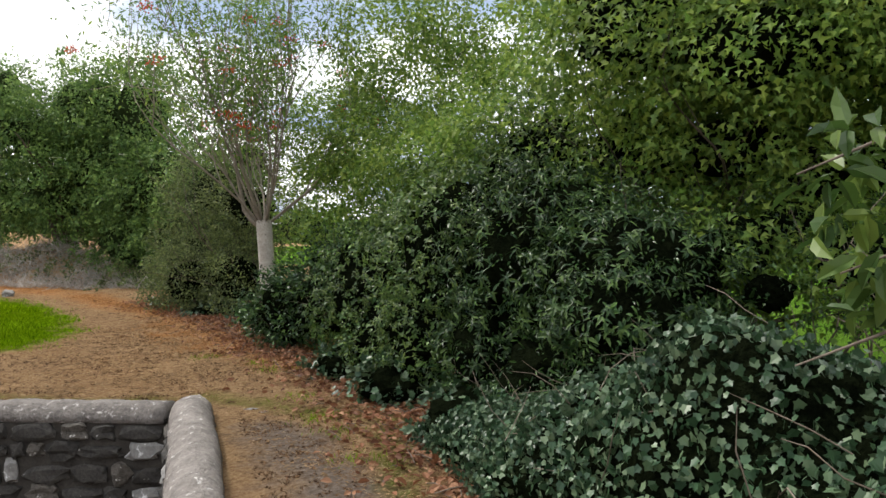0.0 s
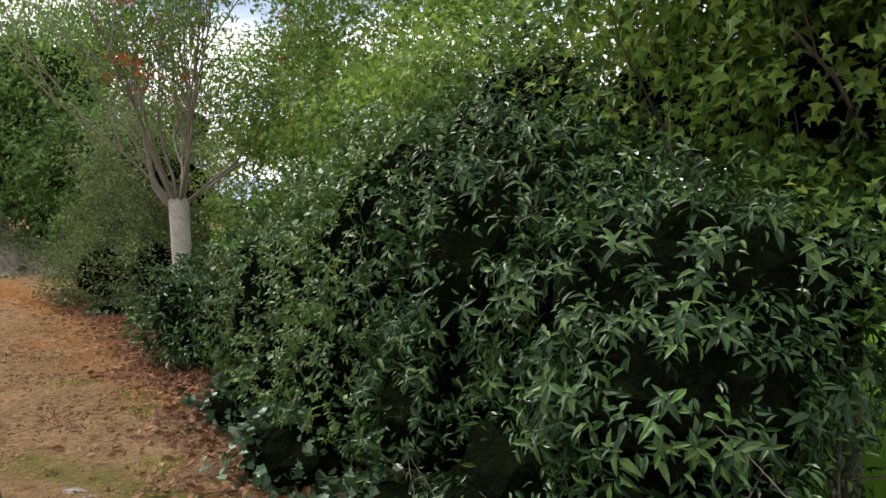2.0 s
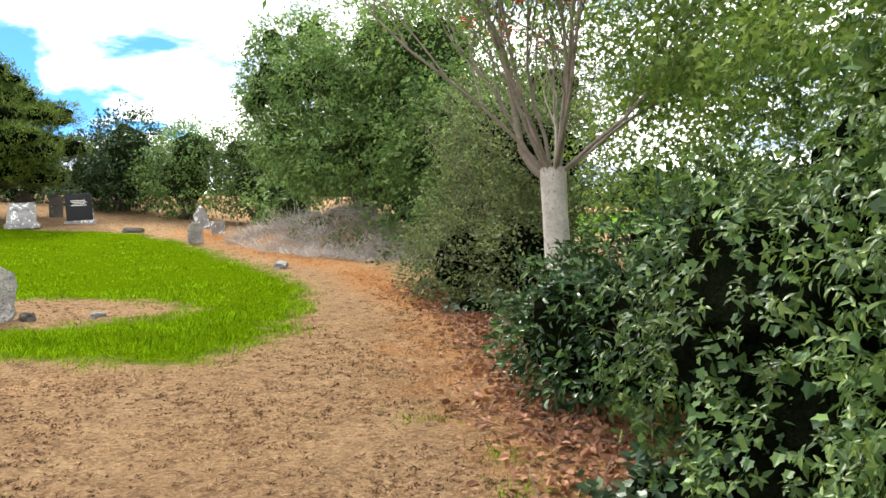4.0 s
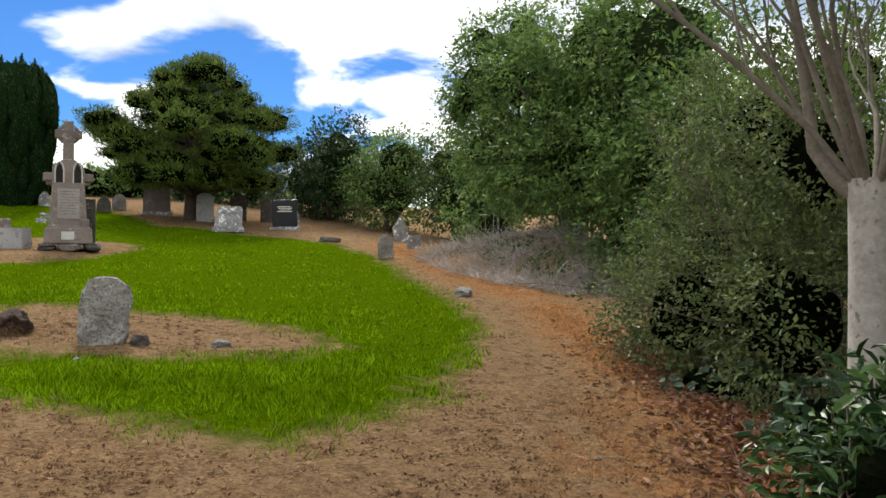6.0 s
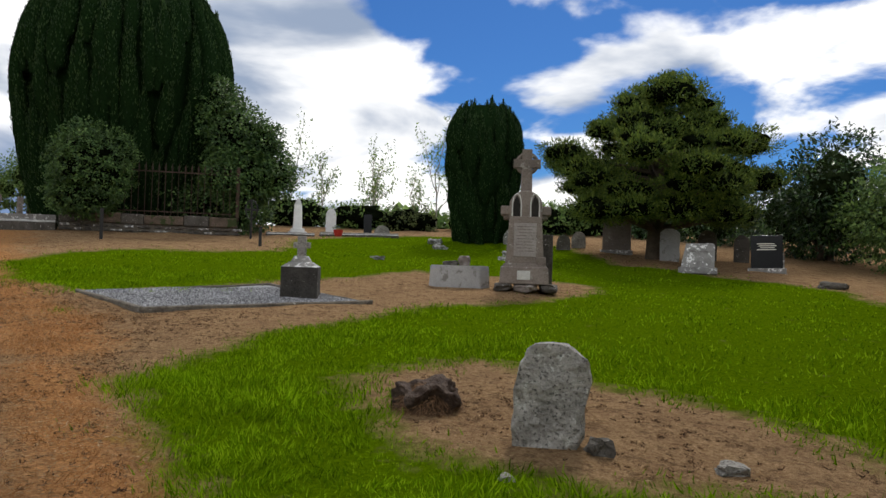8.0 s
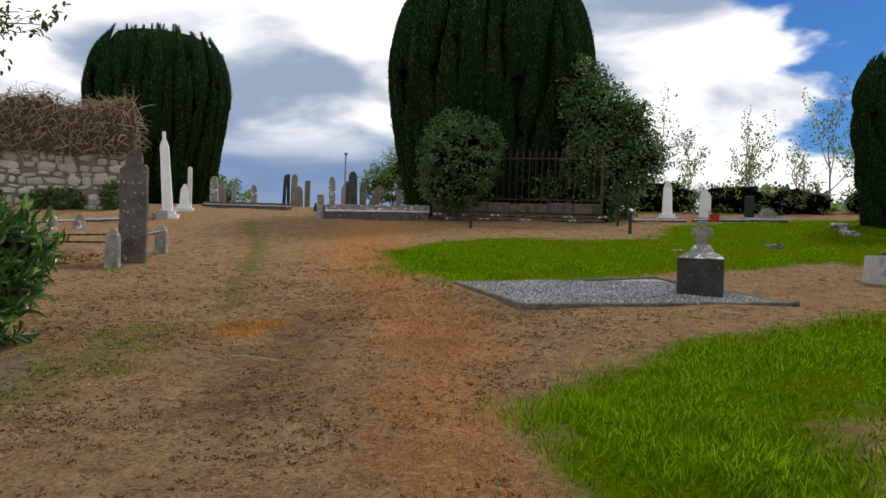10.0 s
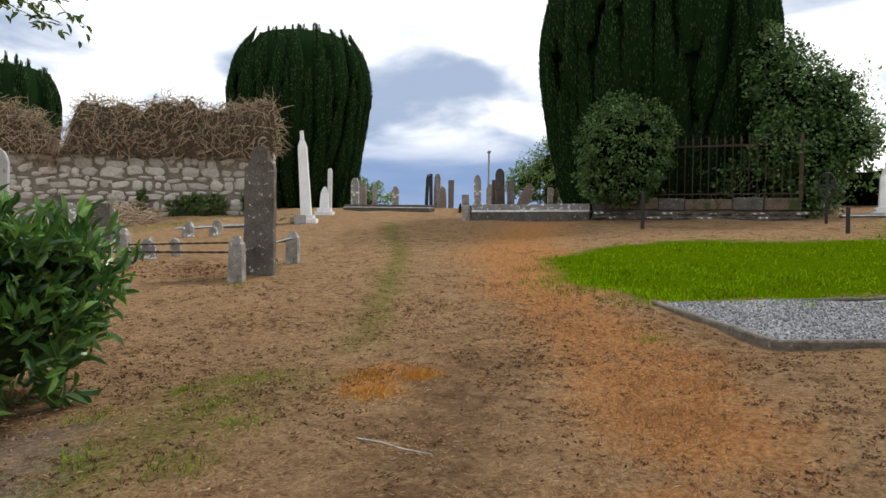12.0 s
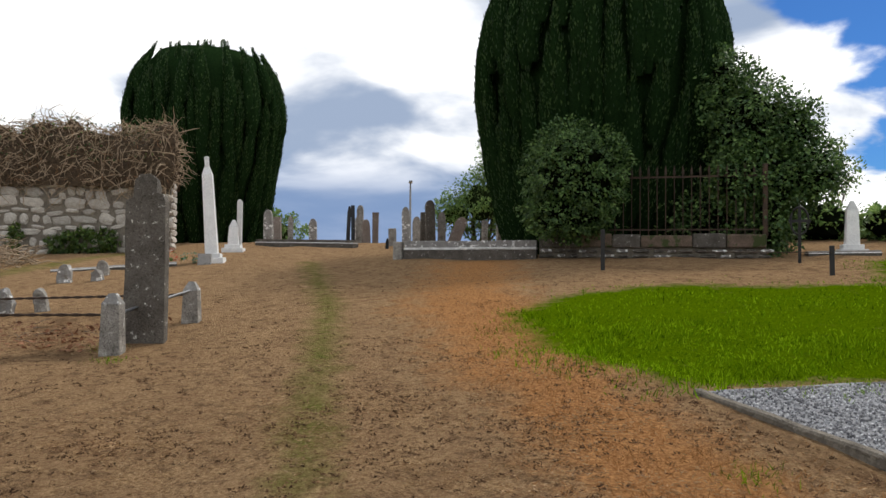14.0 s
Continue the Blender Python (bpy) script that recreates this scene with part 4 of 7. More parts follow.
iron_post(-25.45, 4.6, 0.78, 0)
iron_post(-25.1, 8.52, 0.52, -4)
st = Stems()
st.add([(-25.45, 4.6, gz(-25.45, 4.6) + 0.5), (-25.6, 6.0, gz(-25.6, 6.0) + 0.36), (-25.4, 7.2, gz(-25.4, 7.2) + 0.36), (-25.1, 8.52, gz(-25.1, 8.52) + 0.4)], [0.006] * 4, 4)
w = thing("fence_wire", 0, 0, 0, "sagging rusty wire between two iron posts", "wire")
part("wire", st.mesh("wire", M_IRON), None, w)

wheel = thing("iron_cross_marker", -26.7, 8.28, gz(-26.7, 8.28), "black iron grave marker with a ringed cross", "grave marker", turn=80)
part("stem", boxed(-0.03, 0.03, -0.015, 0.015, -0.15, 1.1, bevel=0.005), M_BLACKIRON, wheel)
st = Stems()
st.add([(0.16 * math.cos(a), 0, 0.82 + 0.27 * math.sin(a)) for a in np.linspace(0, 2 * math.pi, 25)], [0.022] * 25, 6)
part("ring", st.mesh("ring", M_BLACKIRON), None, wheel)
part("arm", boxed(-0.2, 0.2, -0.014, 0.014, 0.79, 0.85), M_BLACKIRON, wheel)


def obelisk(x, y, w, h, label, turn=0.0, tip="point", lean=0.0, mat=M_WHITE, rows=0):
    t = thing("obelisk_headstone", x, y, gz(x, y), label, "memorial", turn=turn, lean=lean)
    part("base", boxed(-w, w, -w * 0.8, w * 0.8, -0.12, 0.1, bevel=0.012), mat, t)
    part("step", boxed(-w * 0.75, w * 0.75, -w * 0.6, w * 0.6, 0.096, 0.2, bevel=0.012), mat, t)
    bm = boxed(-w / 2, w / 2, -w * 0.4, w * 0.4, 0.196, h, bevel=0.008, taper=w * 0.09)
    shaft = part("shaft", bm, mat, t)
    if tip == "point":
        part("point", boxed(-w * 0.41, w * 0.41, -w * 0.31, w * 0.31, h - 0.004, h + w * 0.7, taper=w * 0.28), mat, t)
    else:
        part("shoulder", boxed(-w * 0.41, w * 0.41, -w * 0.31, w * 0.31, h - 0.004, h + w * 0.7, taper=w * 0.22), mat, t)
        part("finial_neck", boxed(-0.05, 0.05, -0.05, 0.05, h + w * 0.66, h + w * 0.66 + 0.16, bevel=0.015), mat, t)
        part("finial", boulder(0.075, 0.06, 0.08, 3, 0.1, 2), mat, t).location = (0, 0, h + w * 0.66 + 0.14)
    for k in range(rows):
        part("inscription_line", boxed(-w * 0.3, w * 0.3, -w * 0.4 - 0.003, -w * 0.4 + 0.01, h * 0.7 - k * 0.07, h * 0.7 - k * 0.07 + 0.02), M_INK, shaft)
    return t


obelisk(-28.85, 9.7, 0.28, 0.95, "white marble obelisk headstone with a pointed top", 90)
headstone("gravestone", -29.15, 10.77, 0.32, 0.9, 0.12, "narrow white marble headstone with rounded head", M_WHITE, turn=90, rough=0.002, cuts=0)
headstone("gravestone", -29.05, 11.95, 0.26, 0.7, 0.1, "narrow polished black headstone on the rise", M_BLACK, turn=80, rough=0.0, cuts=0, outline=square_top(0.26, 0.7))
headstone("gravestone", -28.95, 12.4, 0.5, 0.4, 0.14, "low rough grey headstone on the rise", M_STONE, turn=85, seed=6)
fp = thing("flowerpot", -28.6, 10.95, gz(-28.6, 10.95), "small red flowerpot before a headstone", "flowerpot")
pb = bmesh.new()
bmesh.ops.create_cone(pb, cap_ends=True, segments=12, radius1=0.1, radius2=0.16, depth=0.22)
bmesh.ops.translate(pb, vec=(0, 0, 0.1), verts=pb.verts[:])
part("pot", pb, M_RED, fp)
part("plant", clumps([(0, 0, 0.26, 0.13, 0.13, 0.08)], 30, 0.06, 6, 0.07, L_HEDGE), None, fp)
low_wall(-28.6, 8.75, -28.75, 10.2, 0.1, "low grey stone kerb round a grave", mat=M_STONE)
low_wall(-28.75, 10.4, -28.9, 12.9, 0.13, "low grey stone kerb round a grave", mat=M_STONE)

# ---- fenced plot with the tall dark stone ----
headstone("gravestone", -18.15, -0.12, 0.46, 1.85, 0.2, "tall dark weathered headstone spotted with white lichen", M_DARKSTONE, turn=112, outline=[(-0.23, -0.15), (0.23, -0.15), (0.225, 1.6), (0.2, 1.68), (0.13, 1.7), (0.12, 1.86), (0.05, 1.92), (-0.06, 1.91), (-0.12, 1.84), (-0.13, 1.66), (-0.21, 1.6)], rough=0.012, cuts=3)


def plot_post(x, y, h=0.62):
    t = thing("plot_post", x, y, gz(x, y), "short square stone post with a pyramid top", "post", "plot posts", turn=20)
    part("shaft", boxed(-0.115, 0.115, -0.115, 0.115, -0.15, h - 0.08, bevel=0.014, taper=0.02), M_STONE, t)
    part("top", boxed(-0.096, 0.096, -0.096, 0.096, h - 0.084, h + 0.03, taper=0.06), M_WHITEWALL, t)


POSTS = [(-17.55, -0.08), (-19.4, -0.34), (-18.9, -3.5), (-17.0, -3.2)]
for k, (x, y) in enumerate(POSTS):
    plot_post(x, y, 0.5 if k == 1 else 0.62)


def post_rail(a, b, z, r, label, twist=True):
    st = Stems()
    n = 60
    for k in range(2 if twist else 1):
        pts = []
        for i in range(n):
            u = i / (n - 1)
            x, y = a[0] + (b[0] - a[0]) * u, a[1] + (b[1] - a[1]) * u
            ph = u * 60 + math.pi * k
            off = r * 0.7 if twist else 0
            pts.append((x + off * math.cos(ph) * 0.5, y + off * math.cos(ph) * 0.5, gz(*a) * (1 - u) + gz(*b) * u + z + off * math.sin(ph)))
        st.add(pts, [r * (0.8 if twist else 1)] * n, 5)
    t = thing("plot_rail", 0, 0, 0, label, "rail", "plot rails")
    part("rod", st.mesh("rod", M_IRON if twist else M_LAMP), None, t)


post_rail(POSTS[0], POSTS[1], 0.42, 0.02, "grey iron rod between two stone posts", False)
post_rail(POSTS[0], POSTS[3], 0.42, 0.013, "twisted dark iron rod between stone posts")
post_rail(POSTS[1], POSTS[2], 0.36, 0.013, "twisted dark iron rod between stone posts")
post_rail(POSTS[2], POSTS[3], 0.4, 0.02, "grey iron rod between two stone posts", False)


obelisk(-26.9, -4.72, 0.29, 2.12, "tall white marble pillar headstone with a finial, leaning slightly", 112, "finial", -4, rows=0)
obelisk(-30.2, -6.1, 0.3, 0.7, "white marble headstone with a slender top", 110, "point")
headstone("gravestone", -30.35, -6.0, 0.14, 1.5, 0.12, "slender white marble pillar with rounded head", M_WHITE, turn=110, cuts=0, rough=0.0, outline=round_top(0.14, 1.5, 8, 0.1))
low_wall(-26.3, -5.3, -24.7, -7.4, 0.07, "low pale stone kerb round a grave", mat=M_GREYSLAB)
headstone("gravestone", -26.3, -4.55, 0.3, 0.25, 0.12, "small grey plaque beside a white pillar", M_GREYSLAB, turn=110, outline=square_top(0.3, 0.25), cuts=0)
for x, y, colr, lab in ((-26.9, -5.75, (0.5, 0.09, 0.05), "bunch of orange and red flowers on a grave"), (-26.4, -5.0, (0.03, 0.2, 0.13), "green wreath on a grave")):
    fl = thing("flowers", x, y, gz(x, y), lab, "flowers")
    part("petals", clumps([(0, 0, 0.17, 0.2, 0.2, 0.13)], 26, 0.07, 7, 0.06, leafy("petals", colr, tuple(min(1, v * 1.4) for v in colr), (0.45, 0.4, 0.3))), None, fl)
    part("greenery", clumps([(0, 0, 0.1, 0.18, 0.18, 0.1)], 20, 0.06, 6, 0.07, L_HEDGE), None, fl)
headstone("gravestone", -23.2, -5.7, 0.26, 0.36, 0.15, "small pale stub of a gravestone", M_WHITEWALL, turn=115, seed=21, rough=0.03)
headstone("gravestone", -23.5, -5.2, 0.22, 0.22, 0.15, "small pale stub of a gravestone", M_WHITEWALL, turn=115, seed=22, rough=0.03)
headstone("gravestone", -24.4, -5.8, 0.27, 0.32, 0.14, "small round grey gravestone", M_STONE, turn=115, seed=23, rough=0.02)
headstone("gravestone", -19.65, -3.7, 0.36, 0.4, 0.16, "jagged lichened gravestone in dead grass", M_WHITEWALL, turn=112, lean=8, outline=[(-0.2, -0.1), (0.2, -0.1), (0.18, 0.2), (0.06, 0.42), (-0.06, 0.36), (-0.19, 0.18)], seed=24, rough=0.03)
headstone("gravestone", -20.1, -3.35, 0.2, 0.36, 0.12, "small grey gravestone leaning over", M_STONE, turn=112, lean=-10, seed=25, rough=0.02)
headstone("gravestone", -20.5, -5.7, 0.45, 0.82, 0.12, "square grey weathered headstone", M_DARKSTONE, turn=115, outline=square_top(0.45, 0.82), base=(0.6, 0.06, 0.3, M_STONE))
headstone("gravestone", -22.1, -8.1, 0.36, 0.85, 0.12, "headstone blotched with white lichen", M_WHITEWALL, turn=125, outline=square_top(0.36, 0.85), lean=4)
headstone("gravestone", -22.7, -9.0, 0.3, 1.1, 0.12, "dark headstone leaning to one side", M_DARKSTONE, turn=115, lean=-14)
headstone("gravestone", -22.1, -6.9, 0.22, 0.8, 0.1, "thin white lichened headstone", M_WHITEWALL, turn=118, lean=-6)
hc = headstone("gravestone", -18.4, -6.2, 0.66, 2.15, 0.14, "tall grey headstone topped by a small cross", M_GREYSLAB, turn=125, outline=round_top(0.66, 2.15, 8, 0.3))
part("cross", extruded([(-0.05, 2.1), (0.05, 2.1), (0.05, 2.33), (0.14, 2.33), (0.14, 2.42), (0.05, 2.42), (0.05, 2.56), (-0.05, 2.56), (-0.05, 2.42), (-0.14, 2.42), (-0.14, 2.33), (-0.05, 2.33)], 0.08, 0.006), M_GREYSLAB, hc)
headstone("gravestone", -19.9, -6.55, 0.3, 0.85, 0.1, "narrow leaning grey headstone", M_STONE, turn=115, lean=-7)

# hilltop stones, small against the sky
HILL = [(-33.5, -6.4, 0.3, 0.85, M_BROWNSTONE), (-33.7, -6.05, 0.22, 0.85, M_STONE), (-35.4, -4.7, 0.16, 1.15, M_BLACK), (-35.4, -4.5, 0.16, 1.22, M_BLACK), (-35.6, -4.35, 0.3, 1.2, M_STONE),
        (-34.7, -3.75, 0.34, 0.7, M_BROWNSTONE), (-34.9, -3.5, 0.26, 0.95, M_BROWNSTONE), (-32.1, -2.1, 0.12, 0.28, M_BLACK), (-33.2, -1.86, 0.3, 1.05, M_WHITEWALL), (-34.4, -1.68, 0.2, 0.95, M_DARKSTONE),
        (-33.5, -1.14, 0.38, 1.2, M_DARKSTONE), (-33.9, -0.9, 0.3, 0.9, M_STONE), (-33.9, 0.48, 0.24, 0.7, M_STONE), (-34.0, 0.98, 0.34, 0.6, M_STONE), (-32.6, 1.5, 0.24, 0.5, M_WHITE), (-33.2, -2.3, 0.3, 0.5, M_STONE)]
for k, (x, y, w, h, m) in enumerate(HILL):
    headstone("gravestone", x, y, w * 0.8, h * 1.15, 0.12, {M_BLACK: "slim polished black headstone on the hilltop", M_WHITE: "small white headstone on the hilltop"}.get(m, "weathered headstone on the hilltop"), m, turn=100 + (k * 23) % 30, lean=(k * 7) % 5 - 2, cuts=1, seed=k, group="hilltop gravestones",
              outline=square_top(w * 0.8, h * 1.1) if k % 3 == 0 else None)
headstone("gravestone", -33.7, -0.5, 0.36, 0.95, 0.12, "headstone on the hilltop leaning far over", M_BROWNSTONE, turn=105, lean=22, group="hilltop gravestones")
HILL9 = [(-34.5, -7.3, 0.3, 1.2), (-36.0, -8.0, 0.24, 0.9), (-37.5, -7.0, 0.3, 1.0), (-38.0, -3.0, 0.3, 1.1), (-38.5, -5.5, 0.34, 1.2)]
for k, (x, y, w, h) in enumerate(HILL9):
    headstone("gravestone", x, y, w, h, 0.12, "weathered headstone on the hilltop", M_STONE if k % 2 else M_WHITEWALL, turn=95 + k * 5, cuts=1, seed=k + 40, group="hilltop gravestones")

lamp = thing("street_lamp", -52.3, -7.8, gz(-52.3, -7.8), "thin grey street lamp beyond the hilltop", "street lamp", turn=20)
st = Stems()
st.add([(0, 0, -0.3), (0, 0, 2.2), (0, 0, 3.9), (0.02, 0, 4.0)], [0.09, 0.07, 0.05, 0.05], 8)
part("pole", st.mesh("pole", M_LAMP), None, lamp)
part("lantern", boxed(-0.1, 0.55, -0.1, 0.1, 3.98, 4.08, bevel=0.02), M_LAMP, lamp)


# ---- ruined church wall ----
def ruin():
    x0, y0, x1, y1 = -30.6, -8.4, -26.4, -17.5
    z0 = float(slope(-29, -12)) - 0.25
    L = math.hypot(x1 - x0, y1 - y0)
    t = thing("ruined_wall", x0, y0, z0, "ruined rubble church wall under a thatch of dead ivy", "ruin")
    t.rotation_euler = (0, 0, math.atan2(y1 - y0, x1 - x0))
    # the wall runs along its own x; the side seen looks along +y
    part("wall_core", extruded([(0, -0.4), (L, -0.4), (L, 2.2), (7.6, 2.2), (7.1, 1.85), (6.6, 2.35), (0, 2.5)], 0.72, 0), M_MORTAR, t)
    shapes = [mesh_of("stone", boulder(1, 1, 1, k, 0.32, 2), M_RUBBLE) for k in range(9)]
    for me in shapes:
        for v in me.vertices:
            v.co.z -= 0.6
    n, z = 0, -0.15
    while z < 2.35:
        hh = rng.choice([0.08, 0.14, 0.22, 0.3, 0.36])
        x = rng.uniform(-0.1, 0.1)
        while x < 9.6 and n < 295:
            w = min(rng.uniform(0.2, 0.8), 3.2 * hh)
            if x + w > 0.02:
                ob = part("stone", shapes[n % 9], None, t)
                ob.location, ob.scale = (x + w / 2, 0.31 + rng.normal(0, 0.015), z + hh / 2 + rng.normal(0, 0.05)), (w * rng.uniform(0.5, 0.7), 0.12, hh * rng.uniform(0.38, 0.85))
                ob.rotation_euler = (0, rng.normal(0, 0.13), 0)
                n += 1
            x += w + 0.02
        z += hh + 0.012
    z = 0.0
    for k in range(12):
        ob = part("quoin", shapes[k % 9], None, t)
        ob.location, ob.scale = (0.02, 0.0, z + 0.1), (0.14, 0.42, 0.13)
        z += 0.2
    # thatch of dead ivy stems
    st = Stems()
    for k in range(3300):
        x = rng.uniform(-0.25, 9.5)
        crown = 4.15 + 0.13 * math.sin(x * 2.1 + 1) + 0.07 * math.sin(x * 5.3) - (1.75 * math.exp(-((x - 7.05) / 0.42) ** 2)) - 0.25 * (x > 7)
        crown -= 0.5 * max(0, -x) * 2
        a = rng.uniform(0, math.pi)
        y = 0.62 * math.cos(a) * rng.uniform(0.7, 1.1)
        z = 2.35 + (crown - 2.35) * math.sin(a) * rng.uniform(0.75, 1.03)
        if y > 0.2 and rng.random() < 0.5:
            z -= rng.uniform(0, 0.5)
        d = np.array([rng.normal(0, 0.5), rng.normal(0.25, 0.3), rng.normal(-0.15, 0.6)])
        pts = [np.array([x, y, z])]
        for _ in range(4):
            d = d + rng.normal(0, 0.35, 3) + (0, 0.02, -0.16)
            pts.append(pts[-1] + d / np.linalg.norm(d) * rng.uniform(0.09, 0.22))
        st.add(pts, np.array([1, 0.9, 0.8, 0.6, 0.3]) * rng.uniform(0.004, 0.017), 4)
    part("dead_ivy_stems", st.mesh("dead_ivy_stems", M_DEADSTEM), None, t)
    bm = bmesh.new()
    prev = None
    for i in range(49):
        x = -0.1 + i * 0.2
        top = 3.95 + 0.13 * math.sin(x * 2.1 + 1) + 0.07 * math.sin(x * 5.3) - 1.75 * math.exp(-((x - 7.05) / 0.42) ** 2) - 0.25 * (x > 7)
        ring = [bm.verts.new((x, 0.56 * math.cos(a) * (1 + 0.2 * noise.noise(Vector((x * 2, a * 3, 0)))), 2.2 + (top - 2.2) * math.sin(a) * (1 + 0.15 * noise.noise(Vector((x * 3, a * 3, 4)))))) for a in np.linspace(0, math.pi, 9)]
        if prev:
            for q in range(8):
                bm.faces.new((prev[q], prev[q + 1], ring[q + 1], ring[q]))
        prev = ring
    part("thatch_core", bm, plain("matted_dead_ivy", (0.035, 0.025, 0.015), (0.14, 0.095, 0.058), 9, 0.95, bumps=1.0, dist=0.05), t)
    at = np.stack([rng.uniform(0, 9.4, 9000), rng.uniform(-0.6, 0.75, 9000), rng.uniform(2.2, 4.3, 9000)], 1)
    top = 4.05 + 0.13 * np.sin(at[:, 0] * 2.1 + 1) + 0.07 * np.sin(at[:, 0] * 5.3) - 1.75 * np.exp(-((at[:, 0] - 7.05) / 0.42) ** 2) - 0.25 * (at[:, 0] > 7)
    shell = np.abs(np.hypot(at[:, 1] / 0.62, (at[:, 2] - 2.2) / (top - 2.2 + 0.01)) - 1) < 0.12
    at = at[shell]
    part("dead_leaves", leaf_mesh("dead_leaves", at, rng.normal(0, 1, at.shape) - (0, 0, 0.6), rng.normal(0, 1, at.shape), rng.uniform(0.08, 0.2, len(at)), 0.022, L_DARKSTRAW), None, t)
    at2 = at[(at[:, 2] > 2.9)]
    at2 = at2[rng.random(len(at2)) < 0.5]
    part("living_ivy", leaf_mesh("living_ivy", at2 + (0, 0, 0.05), rng.normal(0, 1, at2.shape), rng.normal(0, 1, at2.shape) + (0, 0, 1), 0.09, 0.06, L_IVYTREE), None, t)
    for x, w, h in ((0.55, 0.35, 1.0), (2.2, 0.8, 0.7), (3.0, 0.4, 0.5), (4.2, 0.12, 0.8)):
        part("ivy_patch", clumps([(x, 0.55, 0.25 + h * 0.5, w, 0.2, h * 0.55)], 60, 0.1, 8, 0.12, L_HEDGE, LOBED), None, t)
    return t


ruin()
heap = Stems()
for k in range(260):
    a = rng.uniform(0, 2 * math.pi)
    r = math.sqrt(rng.random())
    x, y = -25.6 + 1.0 * r * math.cos(a), -10.3 + 1.4 * r * math.sin(a)
    z = gz(x, y) + 0.65 * (1 - r * r) * rng.uniform(0.5, 1)
    pts, d = [np.array([x, y, z])], rng.normal(0, 1, 3) * (1, 1, 0.3)
    for _ in range(4):
        d = d + rng.normal(0, 0.4, 3) + (0, 0, -0.1)
        pts.append(pts[-1] + d / np.linalg.norm(d) * 0.17)
    heap.add(pts, [0.016, 0.014, 0.012, 0.009, 0.004], 4)
hp = thing("brushwood_heap", 0, 0, 0, "heap of cut dead ivy stems beside the ruined wall", "brushwood")
tagged(part("stem_tangle", heap.mesh("stem_tangle", M_DEADSTEM), None, hp), kind="stuff")

# ---- sunken wall with a rounded coping ----
def coped_wall(x0, y0, x1, y1, label, lift, thick=0.3):
    t = thing("stone_wall", 0, 0, 0, label, "wall")
    d = Vector((x1 - x0, y1 - y0)).normalized()
    s = Vector((-d.y, d.x))
    n = int(math.hypot(x1 - x0, y1 - y0) / 0.12)
    core_bm, cap = bmesh.new(), bmesh.new()
    pc = pk = None
    for i in range(n + 1):
        u = i / n
        x, y = x0 + (x1 - x0) * u, y0 + (y1 - y0) * u
        top = float(slope(x, y)) + lift
        ring = [core_bm.verts.new((x + s.x * e, y + s.y * e, z)) for e, z in ((-thick / 2, top - 1.5), (-thick / 2, top - 0.1), (thick / 2, top - 0.1), (thick / 2, top - 1.5))]
        hump = []
        for a in np.linspace(0, math.pi, 9):
            r = 1 + 0.1 * noise.noise(Vector((x * 5, y * 5, a))) + 0.14 * noise.noise(Vector((x * 14, y * 14, a * 4)))
            hump.append(cap.verts.new((x + s.x * math.cos(a) * (thick / 2 + 0.02) * r, y + s.y * math.cos(a) * (thick / 2 + 0.02) * r, top - 0.13 + 0.15 * math.sin(a) * r)))
        if pc:
            for q in range(4):
                core_bm.faces.new((pc[q], pc[(q + 1) % 4], ring[(q + 1) % 4], ring[q]))
            for q in range(8):
                cap.faces.new((pk[q], pk[q + 1], hump[q + 1], hump[q]))
            cap.faces.new((pk[0], hump[0], hump[8], pk[8]))
        else:
            core_bm.faces.new(ring)
            cap.faces.new(hump)
        pc, pk = ring, hump
    core_bm.faces.new(pc)
    cap.faces.new(pk)
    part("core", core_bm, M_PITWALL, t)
    part("coping", cap, M_COPING, t, "rounded cement coping", smooth=True)
    k = 0
    for side in (-1, 1):
        z = -1.3
        while z < -0.16:
            hh, u = rng.uniform(0.07, 0.2), 0.0
            while u < 1:
                w = rng.uniform(0.1, 0.45)
                x, y = x0 + (x1 - x0) * u + d.x * w / 2, y0 + (y1 - y0) * u + d.y * w / 2
                if u + w / math.hypot(x1 - x0, y1 - y0) < 1.02:
                    ob = part("stone", boulder(w * 0.6, 0.07, hh * rng.uniform(0.45, 0.65), k, 0.6, 2), M_NEARBLACK if k % 3 else (M_DARKSTONE if k % 2 else M_WHITEWALL), t)
                    ob.location = (x + s.x * side * thick / 2 * 0.98, y + s.y * side * thick / 2 * 0.98, float(slope(x, y)) + lift + z)
                    ob.rotation_euler = (0, 0, math.atan2(d.y, d.x))
                    k += 1
                u += (w + 0.02) / math.hypot(x1 - x0, y1 - y0)
            z += hh + 0.015
    return t


coped_wall(-0.75, 2.1, -2.25, 6.25, "low stone wall with a rounded cement coping beside the path", 0.15)
coped_wall(-2.42, 6.26, -6.4, 6.45, "low stone wall with a flat mossy coping, its top level with the path", 0.1)
slabstone = thing("flat_slab", -1.9, 6.5, gz(-1.9, 6.5) - 0.075, "flat pale stone let into the path", "stone")
part("slab", boulder(0.3, 0.2, 0.05, 3, 0.3), M_COPING, slabstone)


